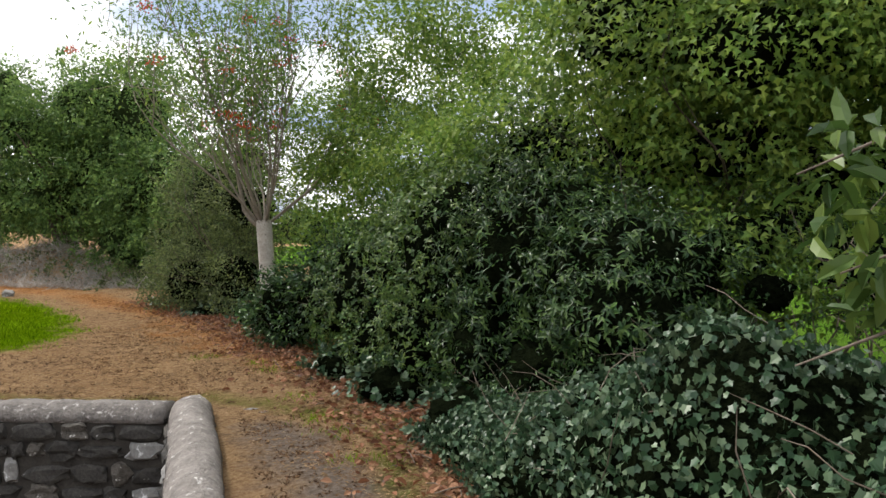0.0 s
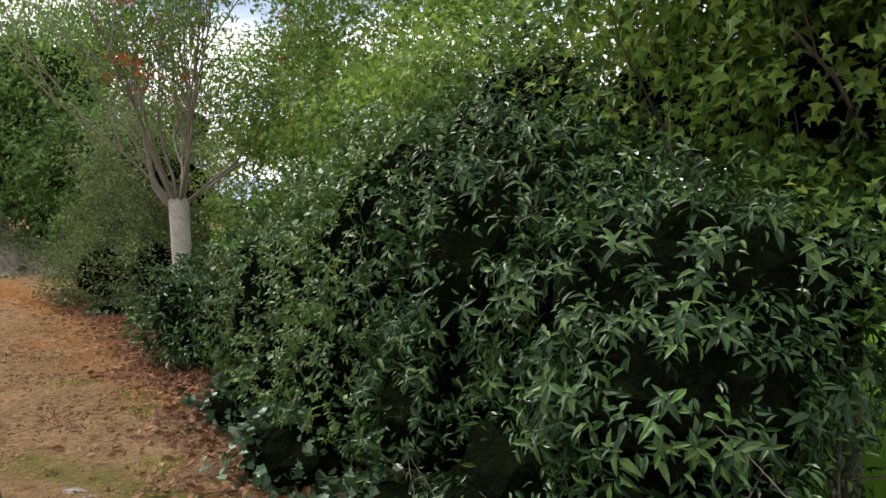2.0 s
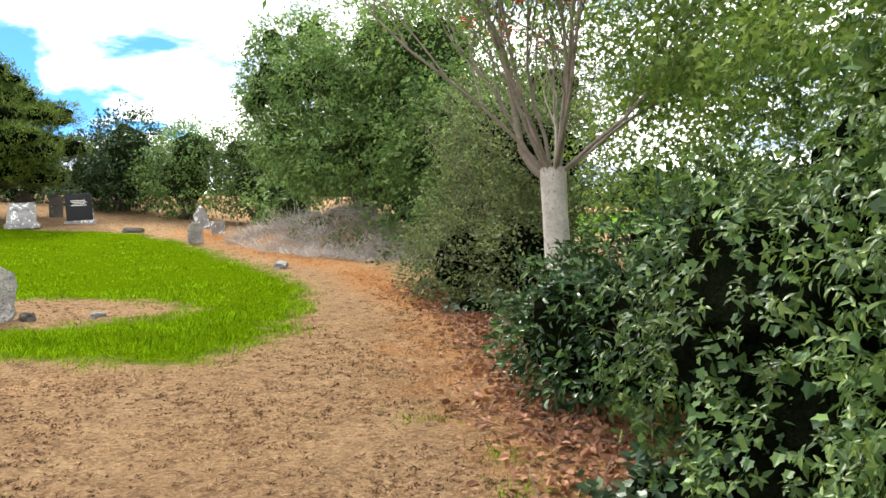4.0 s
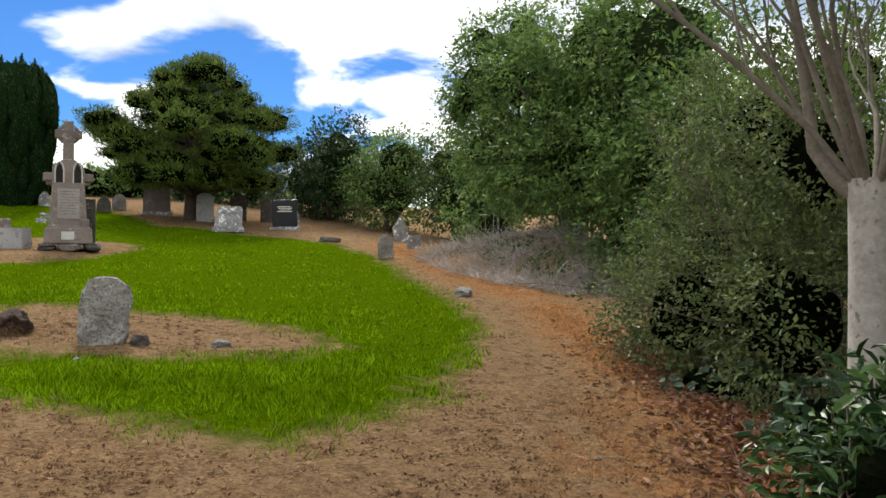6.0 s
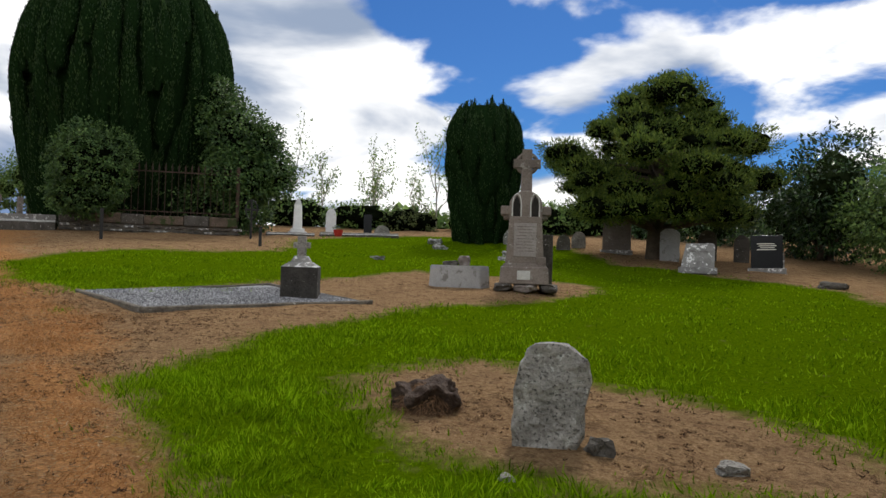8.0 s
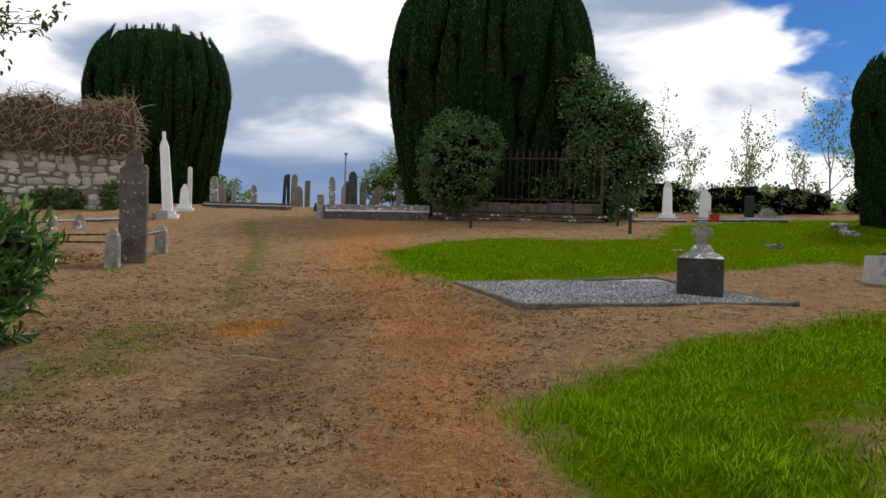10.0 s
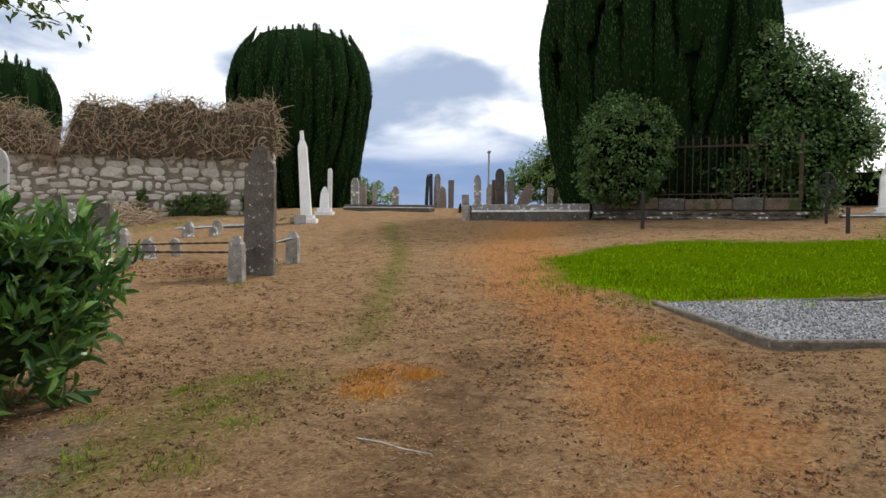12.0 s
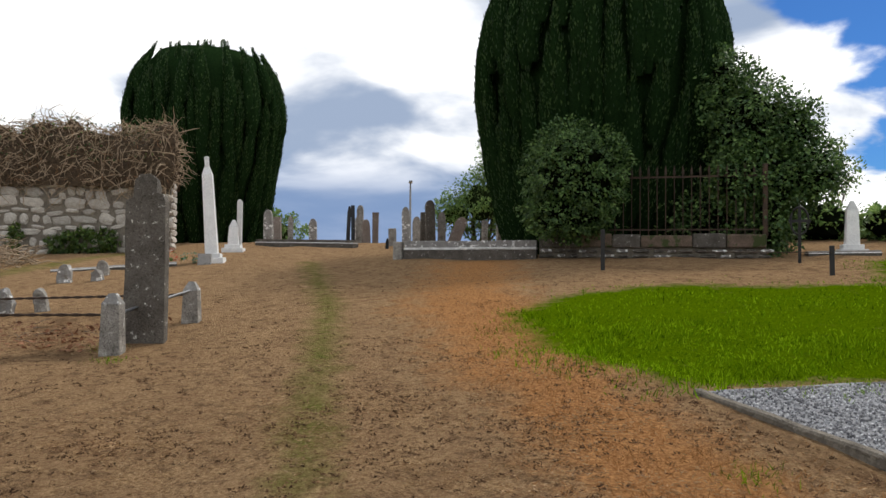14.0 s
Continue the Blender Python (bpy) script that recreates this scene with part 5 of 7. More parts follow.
# ---- trees and bushes ----
def shrub(name, label, blobs, per_m2, clump_r, each, size, leaf, shape=DIAMOND, inner=0.72, category="bush", droop=0.2, aspect=0.5, stems=0, keep=None, flat=0.0, inner_mat=M_DEEPSHADE):
    t = thing(name, 0, 0, 0, label, category)
    part("foliage", clumps(blobs, per_m2, clump_r, each, size, leaf, shape, droop, aspect, keep=keep, flat=flat), None, t)
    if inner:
        # inner lump carries the shade between the leaves as painted colour
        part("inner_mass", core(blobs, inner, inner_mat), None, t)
    if stems:
        st = Stems()
        for k in range(stems):
            x, y, z, rx, ry, rz = blobs[k % len(blobs)]
            st.grow((x + rng.normal(0, rx * 0.2), y + rng.normal(0, ry * 0.2), gz(x, y) - 0.1), (rng.normal(0, 0.25), rng.normal(0, 0.25), 1), (z + rz * 0.5 - gz(x, y)) * 0.8, 0.016, 2, 0.5, 0.2, 3, 4)
        part("branchwork", st.mesh("branchwork", M_TWIG), None, t)
    return t


LANCE = ([(0, 0, 0), (0.3, 0.5, 0.05), (0.7, 0.34, -0.04), (1, 0, -0.24), (0.7, -0.34, -0.04), (0.3, -0.5, 0.05), (0.35, 0, -0.02), (0.72, 0, -0.1)],
         [(0, 6, 1), (1, 6, 2), (6, 7, 2), (2, 7, 3), (3, 7, 4), (7, 6, 4), (4, 6, 5), (5, 6, 0)])


def whorls(blobs, per_m2, each, size, material, aspect=0.3, keep=None, name="foliage"):
    """Shoot ends over the outsides of ellipsoids, each a rosette of long drooping leaves round its tip."""
    ats, axes = [], []
    for k, (x, y, z, rx, ry, rz) in enumerate(blobs):
        n = int(per_m2 * 4 * np.pi * ((rx * ry) ** 1.6 / 3 + (rx * rz) ** 1.6 / 3 + (ry * rz) ** 1.6 / 3) ** (1 / 1.6))
        w = sphere_ways(n)
        p = np.array([x, y, z]) + w * (rx, ry, rz) * rng.uniform(0.8, 1.12, (n, 1))
        out = unit(w / (rx, ry, rz))
        free = np.ones(n, bool)
        for m, (qx, qy, qz, sx, sy, sz) in enumerate(blobs):
            if m != k:
                free &= np.linalg.norm((p - (qx, qy, qz)) / (sx, sy, sz), axis=1) > 0.82
        ats.append(p[free])
        axes.append(unit(out * 0.8 + rng.normal(0, 0.35, out.shape) + (0, 0, 0.45))[free])
    tip, axis = np.concatenate(ats), np.concatenate(axes)
    if keep is not None:
        ok = keep(tip)
        tip, axis = tip[ok], axis[ok]
    n = len(tip)
    tip, axis = np.repeat(tip, each, 0), np.repeat(axis, each, 0)
    turn = (np.tile(np.arange(each), n) * 2.4 + np.repeat(rng.uniform(0, 6.28, n), each))[:, None]
    side = unit(np.cross(axis, (0.31, 0.27, 0.91)))
    ring = side * np.cos(turn) + np.cross(axis, side) * np.sin(turn)
    back = (np.tile(np.arange(each), n) / each)[:, None]
    along = ring + axis * (0.75 - 0.9 * back) + (0, 0, -0.45) + rng.normal(0, 0.16, ring.shape)
    ln = size * rng.uniform(0.6, 1.2, len(tip)) * (0.65 + 0.5 * back[:, 0])
    return leaf_mesh(name, tip - axis * back * size * 0.9, along, axis + rng.normal(0, 0.2, axis.shape), ln, ln * aspect, material, LANCE)


def way_clear(gap):
    """Keeps leaves off the walked line."""
    line = np.array([(0, -0.2), (0.1, 0.6), (0.16, 1.2), (0.17, 1.8), (0.29, 2.4), (0.13, 3.0), (-0.22, 3.65), (-0.56, 4.2), (-0.95, 5.2), (-1.35, 6.2), (-1.9, 7.2)])
    dense = np.concatenate([np.linspace(p, q, 8) for p, q in zip(line[:-1], line[1:])])

    def keep(at):
        return np.min(np.hypot(at[:, None, 0] - dense[None, :, 0], at[:, None, 1] - dense[None, :, 1]), 1) > gap
    return keep


# ivy bank along the path, over an old wall
def ivy_bank():
    t = thing("ivy_bank", 0, 0, 0, "old wall bank smothered in grey-green ivy", "ivy")
    spine = [(1.6, 0.6), (1.4, 2.0), (1.15, 3.2), (0.9, 4.1), (0.7, 4.8), (0.5, 5.4), (0.3, 5.9)]
    bm, prev, pts = bmesh.new(), None, []
    for i in range(len(spine) * 6 - 5):
        k, u = divmod(i, 6)
        k2 = min(k + 1, len(spine) - 1)
        x, y = spine[k][0] + (spine[k2][0] - spine[k][0]) * u / 6, spine[k][1] + (spine[k2][1] - spine[k][1]) * u / 6
        high = float(np.interp(y, [0.6, 3.0, 3.7, 4.3, 5.9], [0.95, 1.05, 0.95, 0.6, 0.32]))
        ring = []
        for a in np.linspace(0, math.pi, 11):
            r = 1 + 0.25 * noise.noise(Vector((x * 2, y * 2, a * 1.5)))
            q = Vector((x + 0.68 * math.cos(a) * r * -1, y - 0.3 * math.cos(a) * r, gz(x, y) - 0.05 + high * math.sin(a) ** 0.7 * r if 0 < a < math.pi else gz(x, y) - 0.1))
            ring.append(bm.verts.new(q))
        pts.append([v.co.copy() for v in ring])
        if prev:
            for q in range(10):
                bm.faces.new((prev[q], prev[q + 1], ring[q + 1], ring[q]))
        prev = ring
    # bank painted near-black as the shade behind the ivy leaves
    part("bank", bm, M_DEEPSHADE, t)
    P = np.array([[tuple(v) for v in r] for r in pts])
    n = 23000
    i, j = rng.uniform(0, len(P) - 1.01, n), rng.uniform(0, 9.99, n)
    i0, j0 = i.astype(int), j.astype(int)
    fi, fj = (i - i0)[:, None], (j - j0)[:, None]
    at = (P[i0, j0] * (1 - fi) + P[i0 + 1, j0] * fi) * (1 - fj) + (P[i0, j0 + 1] * (1 - fi) + P[i0 + 1, j0 + 1] * fi) * fj
    nrm = unit(np.cross(P[i0 + 1, j0] - P[i0, j0], P[i0, j0 + 1] - P[i0, j0]))
    mid = P.mean(1)[i0]
    nrm = np.where(((at - mid) * nrm).sum(1, keepdims=True) < 0, -nrm, nrm)
    at = at + nrm * rng.uniform(0.0, 0.09, (n, 1))
    ok = way_clear(0.28)(at)
    at, nrm = at[ok], nrm[ok]
    ln = rng.uniform(0.02, 0.044, len(at))
    part("ivy_leaves", leaf_mesh("ivy_leaves", at, rng.normal(0, 0.6, at.shape) + (0, 0, -0.9), nrm + rng.normal(0, 0.65, at.shape) + (0, 0, 0.25), ln, ln * 1.05, L_IVY, LOBED), None, t)
    st = Stems()
    for _ in range(200):
        k = rng.integers(0, len(at))
        p, d = at[k] + nrm[k] * 0.03, rng.normal(0, 0.7, 3) + (0, 0, -0.2)
        line = [p]
        for _ in range(3):
            d = d + rng.normal(0, 0.3, 3)
            line.append(line[-1] + d / np.linalg.norm(d) * 0.12)
        if way_clear(0.3)(np.array(line)).all():
            st.add(line, [0.003, 0.0028, 0.0025, 0.001], 3)
    tagged(part("stem_tangle", st.mesh("stem_tangle", M_TWIG), None, t), kind="stuff")


ivy_bank()
KEEP = way_clear(0.33)
ever = [(1.2, 5.3, 1.2, 0.8, 0.7, 0.55), (0.75, 6.1, 1.3, 0.9, 0.75, 0.85), (1.0, 4.75, 0.95, 0.5, 0.45, 0.4), (0.25, 6.2, 0.6, 0.5, 0.6, 0.55), (1.0, 4.6, 0.5, 0.55, 0.5, 0.5), (0.6, 5.4, 0.45, 0.5, 0.5, 0.45)]
bush = thing("hedge_bush", 0, 0, 0, "dark glossy evergreen hedge bush with drooping whorled leaves", "bush")
part("foliage", whorls(ever[:4], 72, 9, 0.072, L_GLOSSY, 0.32, KEEP), None, bush)
part("inner_foliage", clumps(ever[:4], 30, 0.12, 9, 0.05, L_DARK, OVAL, 0.5, 0.34, keep=KEEP), None, bush)
part("low_foliage", clumps(ever[4:], 40, 0.12, 9, 0.05, L_DARK, OVAL, 0.5, 0.34, keep=KEEP), None, bush)
# solid filling, its near-black paint standing for the hedge's deep shade
part("inner_mass", core(ever, 0.66, M_DEEPSHADE), None, bush)
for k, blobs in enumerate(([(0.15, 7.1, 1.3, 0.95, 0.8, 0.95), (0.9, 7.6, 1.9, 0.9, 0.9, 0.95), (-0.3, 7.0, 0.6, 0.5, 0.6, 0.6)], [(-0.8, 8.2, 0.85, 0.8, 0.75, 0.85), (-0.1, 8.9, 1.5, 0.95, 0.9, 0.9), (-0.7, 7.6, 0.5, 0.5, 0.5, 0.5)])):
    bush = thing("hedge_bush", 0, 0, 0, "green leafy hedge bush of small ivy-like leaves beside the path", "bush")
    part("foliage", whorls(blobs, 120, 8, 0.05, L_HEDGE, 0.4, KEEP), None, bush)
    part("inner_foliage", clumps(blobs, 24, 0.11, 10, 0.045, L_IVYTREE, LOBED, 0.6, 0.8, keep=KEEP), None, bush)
    part("inner_mass", core(blobs, 0.68, M_DEEPSHADE), None, bush)
shrub("hedge_bush", "dark dense hedge bush at the foot of the rowan", [(-2.15, 9.7, 0.62, 0.62, 0.6, 0.66), (-1.5, 9.3, 0.7, 0.75, 0.65, 0.72), (-1.5, 10.4, 1.0, 0.85, 0.7, 0.75), (-2.5, 10.3, 0.5, 0.5, 0.6, 0.5)], 34, 0.13, 12, 0.07, L_DARK, OVAL, 0.6, droop=0.3, aspect=0.42, stems=3)
shrub("ivy_fringe", "low ivy creeping out from the hedge foot", [(0.05, 5.6, 0.2, 0.45, 0.6, 0.22), (-0.6, 6.8, 0.2, 0.45, 0.6, 0.24), (-1.2, 8.0, 0.2, 0.45, 0.6, 0.25)], 34, 0.1, 10, 0.06, L_IVY, LOBED, 0.7, aspect=0.9, keep=KEEP)


def maple(x, y, label, blobs, leaf, size, per, keep=None, trunk_r=0.14, inner=0.6):
    t = thing("tree", x, y, gz(x, y), label, "tree")
    st = Stems()
    g = gz(x, y)
    st.add([(0, 0, -0.2), (0.05, 0.05, 0.7), (-0.03, 0.1, 1.4), (0.08, 0.05, 2.2)], [trunk_r * 1.3, trunk_r, trunk_r * 0.9, trunk_r * 0.6], 9)
    for k in range(12):
        a = k * 2.4
        st.grow((0, 0.05, 0.6 + 0.13 * k), (math.cos(a), math.sin(a), rng.uniform(-0.15, 0.7)), rng.uniform(0.8, 1.3), trunk_r * 0.4, 2, 0.6, 0.1, 3, 5)
    part("trunk", st.mesh("trunk", M_BARK), None, t)
    local = [(bx - x, by - y, bz - g, rx, ry, rz) for bx, by, bz, rx, ry, rz in blobs]
    k2 = (lambda at: keep(at + (x, y, g))) if keep else None
    part("crown", clumps(local, per, 0.22, 11, size, leaf, PALM, 0.35, 0.9, keep=k2), None, t)
    if inner:
        part("inner_mass", core(local, inner, M_DEEPSHADE), None, t)
    return t


maple(2.35, 6.4, "broad dark field maple spreading over the hedge", [(2.4, 6.5, 3.0, 1.4, 1.4, 1.1), (1.5, 6.2, 3.1, 1.0, 0.9, 0.8), (3.3, 6.0, 2.9, 1.2, 1.2, 1.0), (2.2, 5.5, 2.75, 1.1, 0.8, 0.55), (2.7, 7.0, 4.2, 1.6, 1.4, 1.0), (1.6, 7.0, 3.7, 1.0, 1.0, 0.8), (3.0, 5.0, 3.2, 1.0, 0.8, 0.8), (3.6, 7.5, 1.7, 0.9, 1.0, 0.6), (2.2, 6.0, 2.1, 0.8, 0.7, 0.5), (2.9, 5.9, 1.9, 0.8, 0.7, 0.5), (1.7, 7.0, 2.2, 0.9, 0.8, 0.7), (2.7, 7.6, 1.9, 1.0, 0.8, 0.8), (3.7, 5.6, 2.4, 0.9, 0.8, 0.6), (2.0, 5.5, 1.35, 0.5, 0.5, 0.45), (2.7, 5.2, 1.2, 0.55, 0.5, 0.45)], L_MAPLE, 0.072, 38, KEEP, 0.06, 0.47)
maple(0.6, 9.3, "light green field maple in the hedge", [(0.5, 9.3, 2.9, 1.1, 1.1, 0.7), (-0.9, 10.6, 2.7, 1.1, 1.0, 0.8), (-0.3, 11.0, 3.7, 1.3, 1.2, 0.8), (-1.6, 11.6, 3.0, 1.0, 1.0, 0.8), (-1.3, 12.2, 2.0, 1.2, 1.1, 1.0), (-2.2, 12.7, 2.0, 0.9, 0.9, 0.9), (-2.0, 12.4, 3.2, 0.9, 0.9, 0.8), (-0.6, 10.2, 4.2, 1.1, 1.0, 0.7), (0.4, 9.6, 4.2, 1.1, 1.0, 0.8), (-0.4, 9.5, 2.4, 0.9, 0.9, 0.6), (0.9, 8.4, 2.9, 0.9, 0.8, 0.6), (-0.2, 8.6, 2.35, 0.7, 0.6, 0.4), (0.4, 7.7, 2.5, 0.7, 0.6, 0.35)], L_MAPLE, 0.066, 35, KEEP, 0.05, 0)
shrub("hawthorn_bush", "low dark hawthorn with bare lower twigs", [(2.0, 5.0, 1.05, 0.5, 0.4, 0.4), (2.7, 4.8, 1.1, 0.6, 0.5, 0.45), (3.3, 5.0, 1.3, 0.7, 0.5, 0.6), (2.4, 5.6, 1.5, 0.7, 0.5, 0.5), (3.9, 5.6, 1.4, 0.7, 0.6, 0.6), (2.2, 5.9, 1.3, 0.6, 0.5, 0.6), (3.0, 6.4, 1.5, 0.9, 0.6, 0.7), (1.8, 5.5, 0.9, 0.5, 0.5, 0.5), (3.6, 6.6, 1.0, 0.7, 0.6, 0.5)], 26, 0.16, 8, 0.05, L_DARK, PALM, 0.3, stems=12, keep=KEEP)
# leafy shoot close to the start of the path
shoot = thing("hanging_shoot", 0, 0, 0, "leafy shoot hanging in from the hedge", "branch")
st = Stems()
for a in ((1.3, 2.35, 1.75), (1.35, 2.2, 1.45), (1.3, 2.4, 1.15)):
    st.add([np.array(a) + (0.5, 0.1, 0.1), np.array(a) + (0.2, 0, 0.06), np.array(a), np.array(a) + (-0.25, 0.05, -0.1)], [0.01, 0.008, 0.006, 0.003], 5)
part("stem", st.mesh("stem", M_TWIG), None, shoot)
part("leaves", clumps([(1.22, 2.3, 1.5, 0.16, 0.2, 0.3), (1.3, 2.3, 1.15, 0.2, 0.2, 0.22)], 26, 0.1, 7, 0.12, L_HEDGE, OVAL, 0.9, 0.42), None, shoot)


def rowan():
    x, y = -2.78, 11.08
    g = gz(x, y)
    t = thing("rowan_tree", x, y, g, "young rowan with a pale trunk, thin upright branches and red berries", "tree")
    st = Stems()
    st.add([(0.02, 0, -0.2), (0.0, 0, 0.6), (-0.02, 0, 1.2), (-0.03, 0, 1.62)], [0.14, 0.118, 0.11, 0.115], 14)
    part("trunk", st.mesh("trunk", M_PALEBARK), None, t)
    st = Stems()
    for k in range(13):
        a = k * 2.4 + 0.4
        s = 0.3 + 0.42 * (k % 3)
        st.grow((0.05 * math.cos(a) - 0.03, 0.05 * math.sin(a), 1.55), (s * math.cos(a), s * math.sin(a), 1.0), rng.uniform(1.7, 2.5), 0.019, 2, 0.36, 0.4, 5, 6, 0.62)
    st.add([(-0.05, 0.0, 1.5), (-0.2, 0.0, 1.62), (-0.31, 0.0, 1.78), (-0.34, 0.0, 2.0), (-0.38, 0.0, 2.25)], [0.05, 0.04, 0.034, 0.03, 0.026], 8)
    st.grow((-0.38, 0, 2.25), (-0.25, 0.1, 1.0), 1.3, 0.026, 2, 0.3, 0.6, 4, 6)
    part("branchwork", st.mesh("branchwork", M_ROWANBARK), None, t)
    tips = np.array(st.tips)
    tips = tips[(tips[:, 2] > 1.9) & (np.hypot(tips[:, 0], tips[:, 1]) > 0.15)]
    at = np.repeat(tips, 8, 0) + rng.normal(0, 0.2, (len(tips) * 8, 3))
    ln = rng.uniform(0.05, 0.1, len(at))
    part("crown", leaf_mesh("crown", at, rng.normal(0, 1, at.shape) + (0, 0, -0.3), rng.normal(0, 0.6, at.shape) + (0, 0, 1), ln, ln * 0.35, L_ROWAN), None, t)
    for k in range(40):
        p = tips[rng.integers(0, len(tips))] + rng.normal(0, 0.12, 3)
        n = 40
        b = p + rng.normal(0, 0.045, (n, 3)) * (1.2, 1.2, 0.7)
        part("berry_cluster", leaf_mesh("berry_cluster", b, sphere_ways(n), sphere_ways(n), 0.014, 0.014, M_BERRY, PEBBLE), None, t)


rowan()
thorn_blobs = [(-4.85, 13.5, 0.85, 0.8, 0.8, 0.85), (-3.7, 12.9, 0.9, 0.7, 0.8, 0.9), (-3.6, 13.4, 2.1, 0.9, 0.9, 0.8), (-4.95, 14.7, 1.2, 1.05, 1.1, 1.15), (-4.3, 13.7, 0.95, 0.85, 0.85, 0.95), (-4.5, 14.6, 2.5, 1.15, 1.2, 1.0), (-5.4, 15.6, 1.0, 0.8, 0.8, 0.8), (-4.1, 15.3, 3.2, 0.8, 0.9, 0.6)]
shrub("thorn_bush", "grey-green thorn bush with tangled twigs", thorn_blobs, 42, 0.17, 16, 0.055, L_THORN, DIAMOND, 0.4, stems=22, aspect=0.5)
shrub("bramble", "ivy and bramble trailing at a bush's foot", [(-4.2, 13.0, 0.3, 0.6, 0.5, 0.28), (-5.4, 14.4, 0.28, 0.7, 0.5, 0.26), (-3.1, 11.9, 0.35, 0.5, 0.6, 0.3)], 24, 0.12, 9, 0.07, L_IVY, LOBED, 0.7, aspect=0.9)


def broadleaf(x, y, label, blobs, leaf, size, per, each=12, flowers=0, inner=0.48, trunk=0.12, cl=0.32, shape=DIAMOND):
    g = gz(x, y)
    t = thing("tree", x, y, g, label, "tree")
    st = Stems()
    top = max(b[2] for b in blobs) - g
    for k in range(4):
        a = k * 1.7
        st.grow((0.12 * math.cos(a), 0.12 * math.sin(a), -0.15), (0.3 * math.cos(a), 0.3 * math.sin(a), 1), top * 0.42, trunk, 2, 0.5, 0.3, 3, 7)
    part("trunk", st.mesh("trunk", M_BARK), None, t)
    local = [(bx - x, by - y, bz - g, rx, ry, rz) for bx, by, bz, rx, ry, rz in blobs]
    part("crown", clumps(local, per, cl, each, size, leaf, shape, 0.3, 0.5, flat=0.2), None, t)
    # dark filling paints the shade inside the crown
    part("inner_mass", core(local, inner, M_LEAFSHADE), None, t)
    if flowers:
        ats = []
        for _ in range(flowers):
            bx, by, bz, rx, ry, rz = local[rng.integers(0, len(local))]
            w = sphere_ways(1)[0] * (1, 1, 0.6) + (0, 0, 0.3)
            ats.append(np.array([bx, by, bz]) + w * (rx, ry, rz) * 1.05 + rng.normal(0, 0.05, (14, 3)) * (1, 1, 0.2))
        at = np.concatenate(ats)
        part("blossom", leaf_mesh("blossom", at, rng.normal(0, 1, at.shape) * (1, 1, 0.1), np.tile([0, 0, 1.0], (len(at), 1)), 0.06, 0.05, L_FLOWER), None, t)
    return t


broadleaf(-10.6, 20.6, "large elder tree with flat pale flower heads", [(-10.6, 20.6, 3.1, 2.2, 1.9, 1.5), (-9.2, 20.4, 3.6, 1.9, 1.7, 1.6), (-11.3, 20.8, 4.6, 1.8, 1.7, 1.3), (-9.8, 20.6, 5.4, 2.0, 1.8, 1.4), (-8.2, 19.9, 5.0, 1.5, 1.4, 1.6), (-8.0, 19.2, 2.8, 1.2, 1.2, 1.2), (-12.3, 21.0, 3.0, 1.1, 1.1, 1.0), (-12.4, 20.7, 4.9, 0.9, 0.9, 1.1), (-12.2, 20.8, 6.1, 0.7, 0.7, 0.8), (-13.5, 20.8, 5.0, 0.9, 0.9, 1.1), (-14.2, 21.0, 4.6, 0.6, 0.6, 0.8), (-13.2, 20.8, 3.5, 0.9, 0.9, 0.9), (-13.4, 20.8, 6.1, 0.55, 0.55, 0.6)], L_ELDER, 0.12, 16, 14, 70, inner=0.44)
broadleaf(-6.6, 18.6, "leafy elder bush behind the thorn", [(-6.6, 18.4, 1.6, 1.3, 1.1, 1.3), (-5.6, 17.6, 2.6, 1.3, 1.3, 1.3), (-7.0, 19.0, 3.2, 1.4, 1.3, 1.3), (-5.0, 17.2, 1.2, 1.2, 1.2, 1.2), (-8.5, 19.6, 1.6, 1.4, 1.0, 1.2), (-7.4, 18.7, 0.9, 1.0, 0.8, 0.9)], L_ELDER, 0.13, 13, 12, 6, cl=0.25)
broadleaf(-14.1, 21.8, "low leafy elder bush", [(-14.1, 21.8, 2.0, 1.0, 0.9, 0.75), (-13.4, 21.4, 1.7, 0.7, 0.7, 0.5)], L_ELDER, 0.15, 10, 11, 4, cl=0.25)
broadleaf(-16.8, 24.2, "rounded green tree at the boundary", [(-16.8, 24.2, 2.7, 1.9, 1.5, 1.3), (-17.4, 24.4, 3.6, 1.5, 1.3, 1.0), (-15.6, 24.0, 3.2, 1.3, 1.2, 1.1)], L_HEDGE, 0.13, 13, 12)
broadleaf(-20.0, 24.2, "rounded olive-green tree at the boundary", [(-20.0, 24.2, 2.9, 1.7, 1.5, 1.4), (-19.4, 24.0, 3.9, 1.4, 1.3, 1.0)], L_ELDER, 0.13, 13, 12)
broadleaf(-23.4, 24.6, "dark bushy tree behind the headstones", [(-23.4, 24.6, 3.2, 1.8, 1.6, 1.6), (-22.4, 24.0, 4.2, 1.5, 1.3, 1.4), (-25.3, 25.0, 3.4, 1.8, 1.5, 1.7)], L_DARK, 0.15, 11, 12)
broadleaf(-29.2, 24.6, "dark bushy tree behind the headstones", [(-29.2, 24.6, 3.4, 2.0, 1.6, 1.6), (-31.5, 23.5, 3.2, 1.8, 1.5, 1.3)], L_DARK, 0.15, 11, 12)


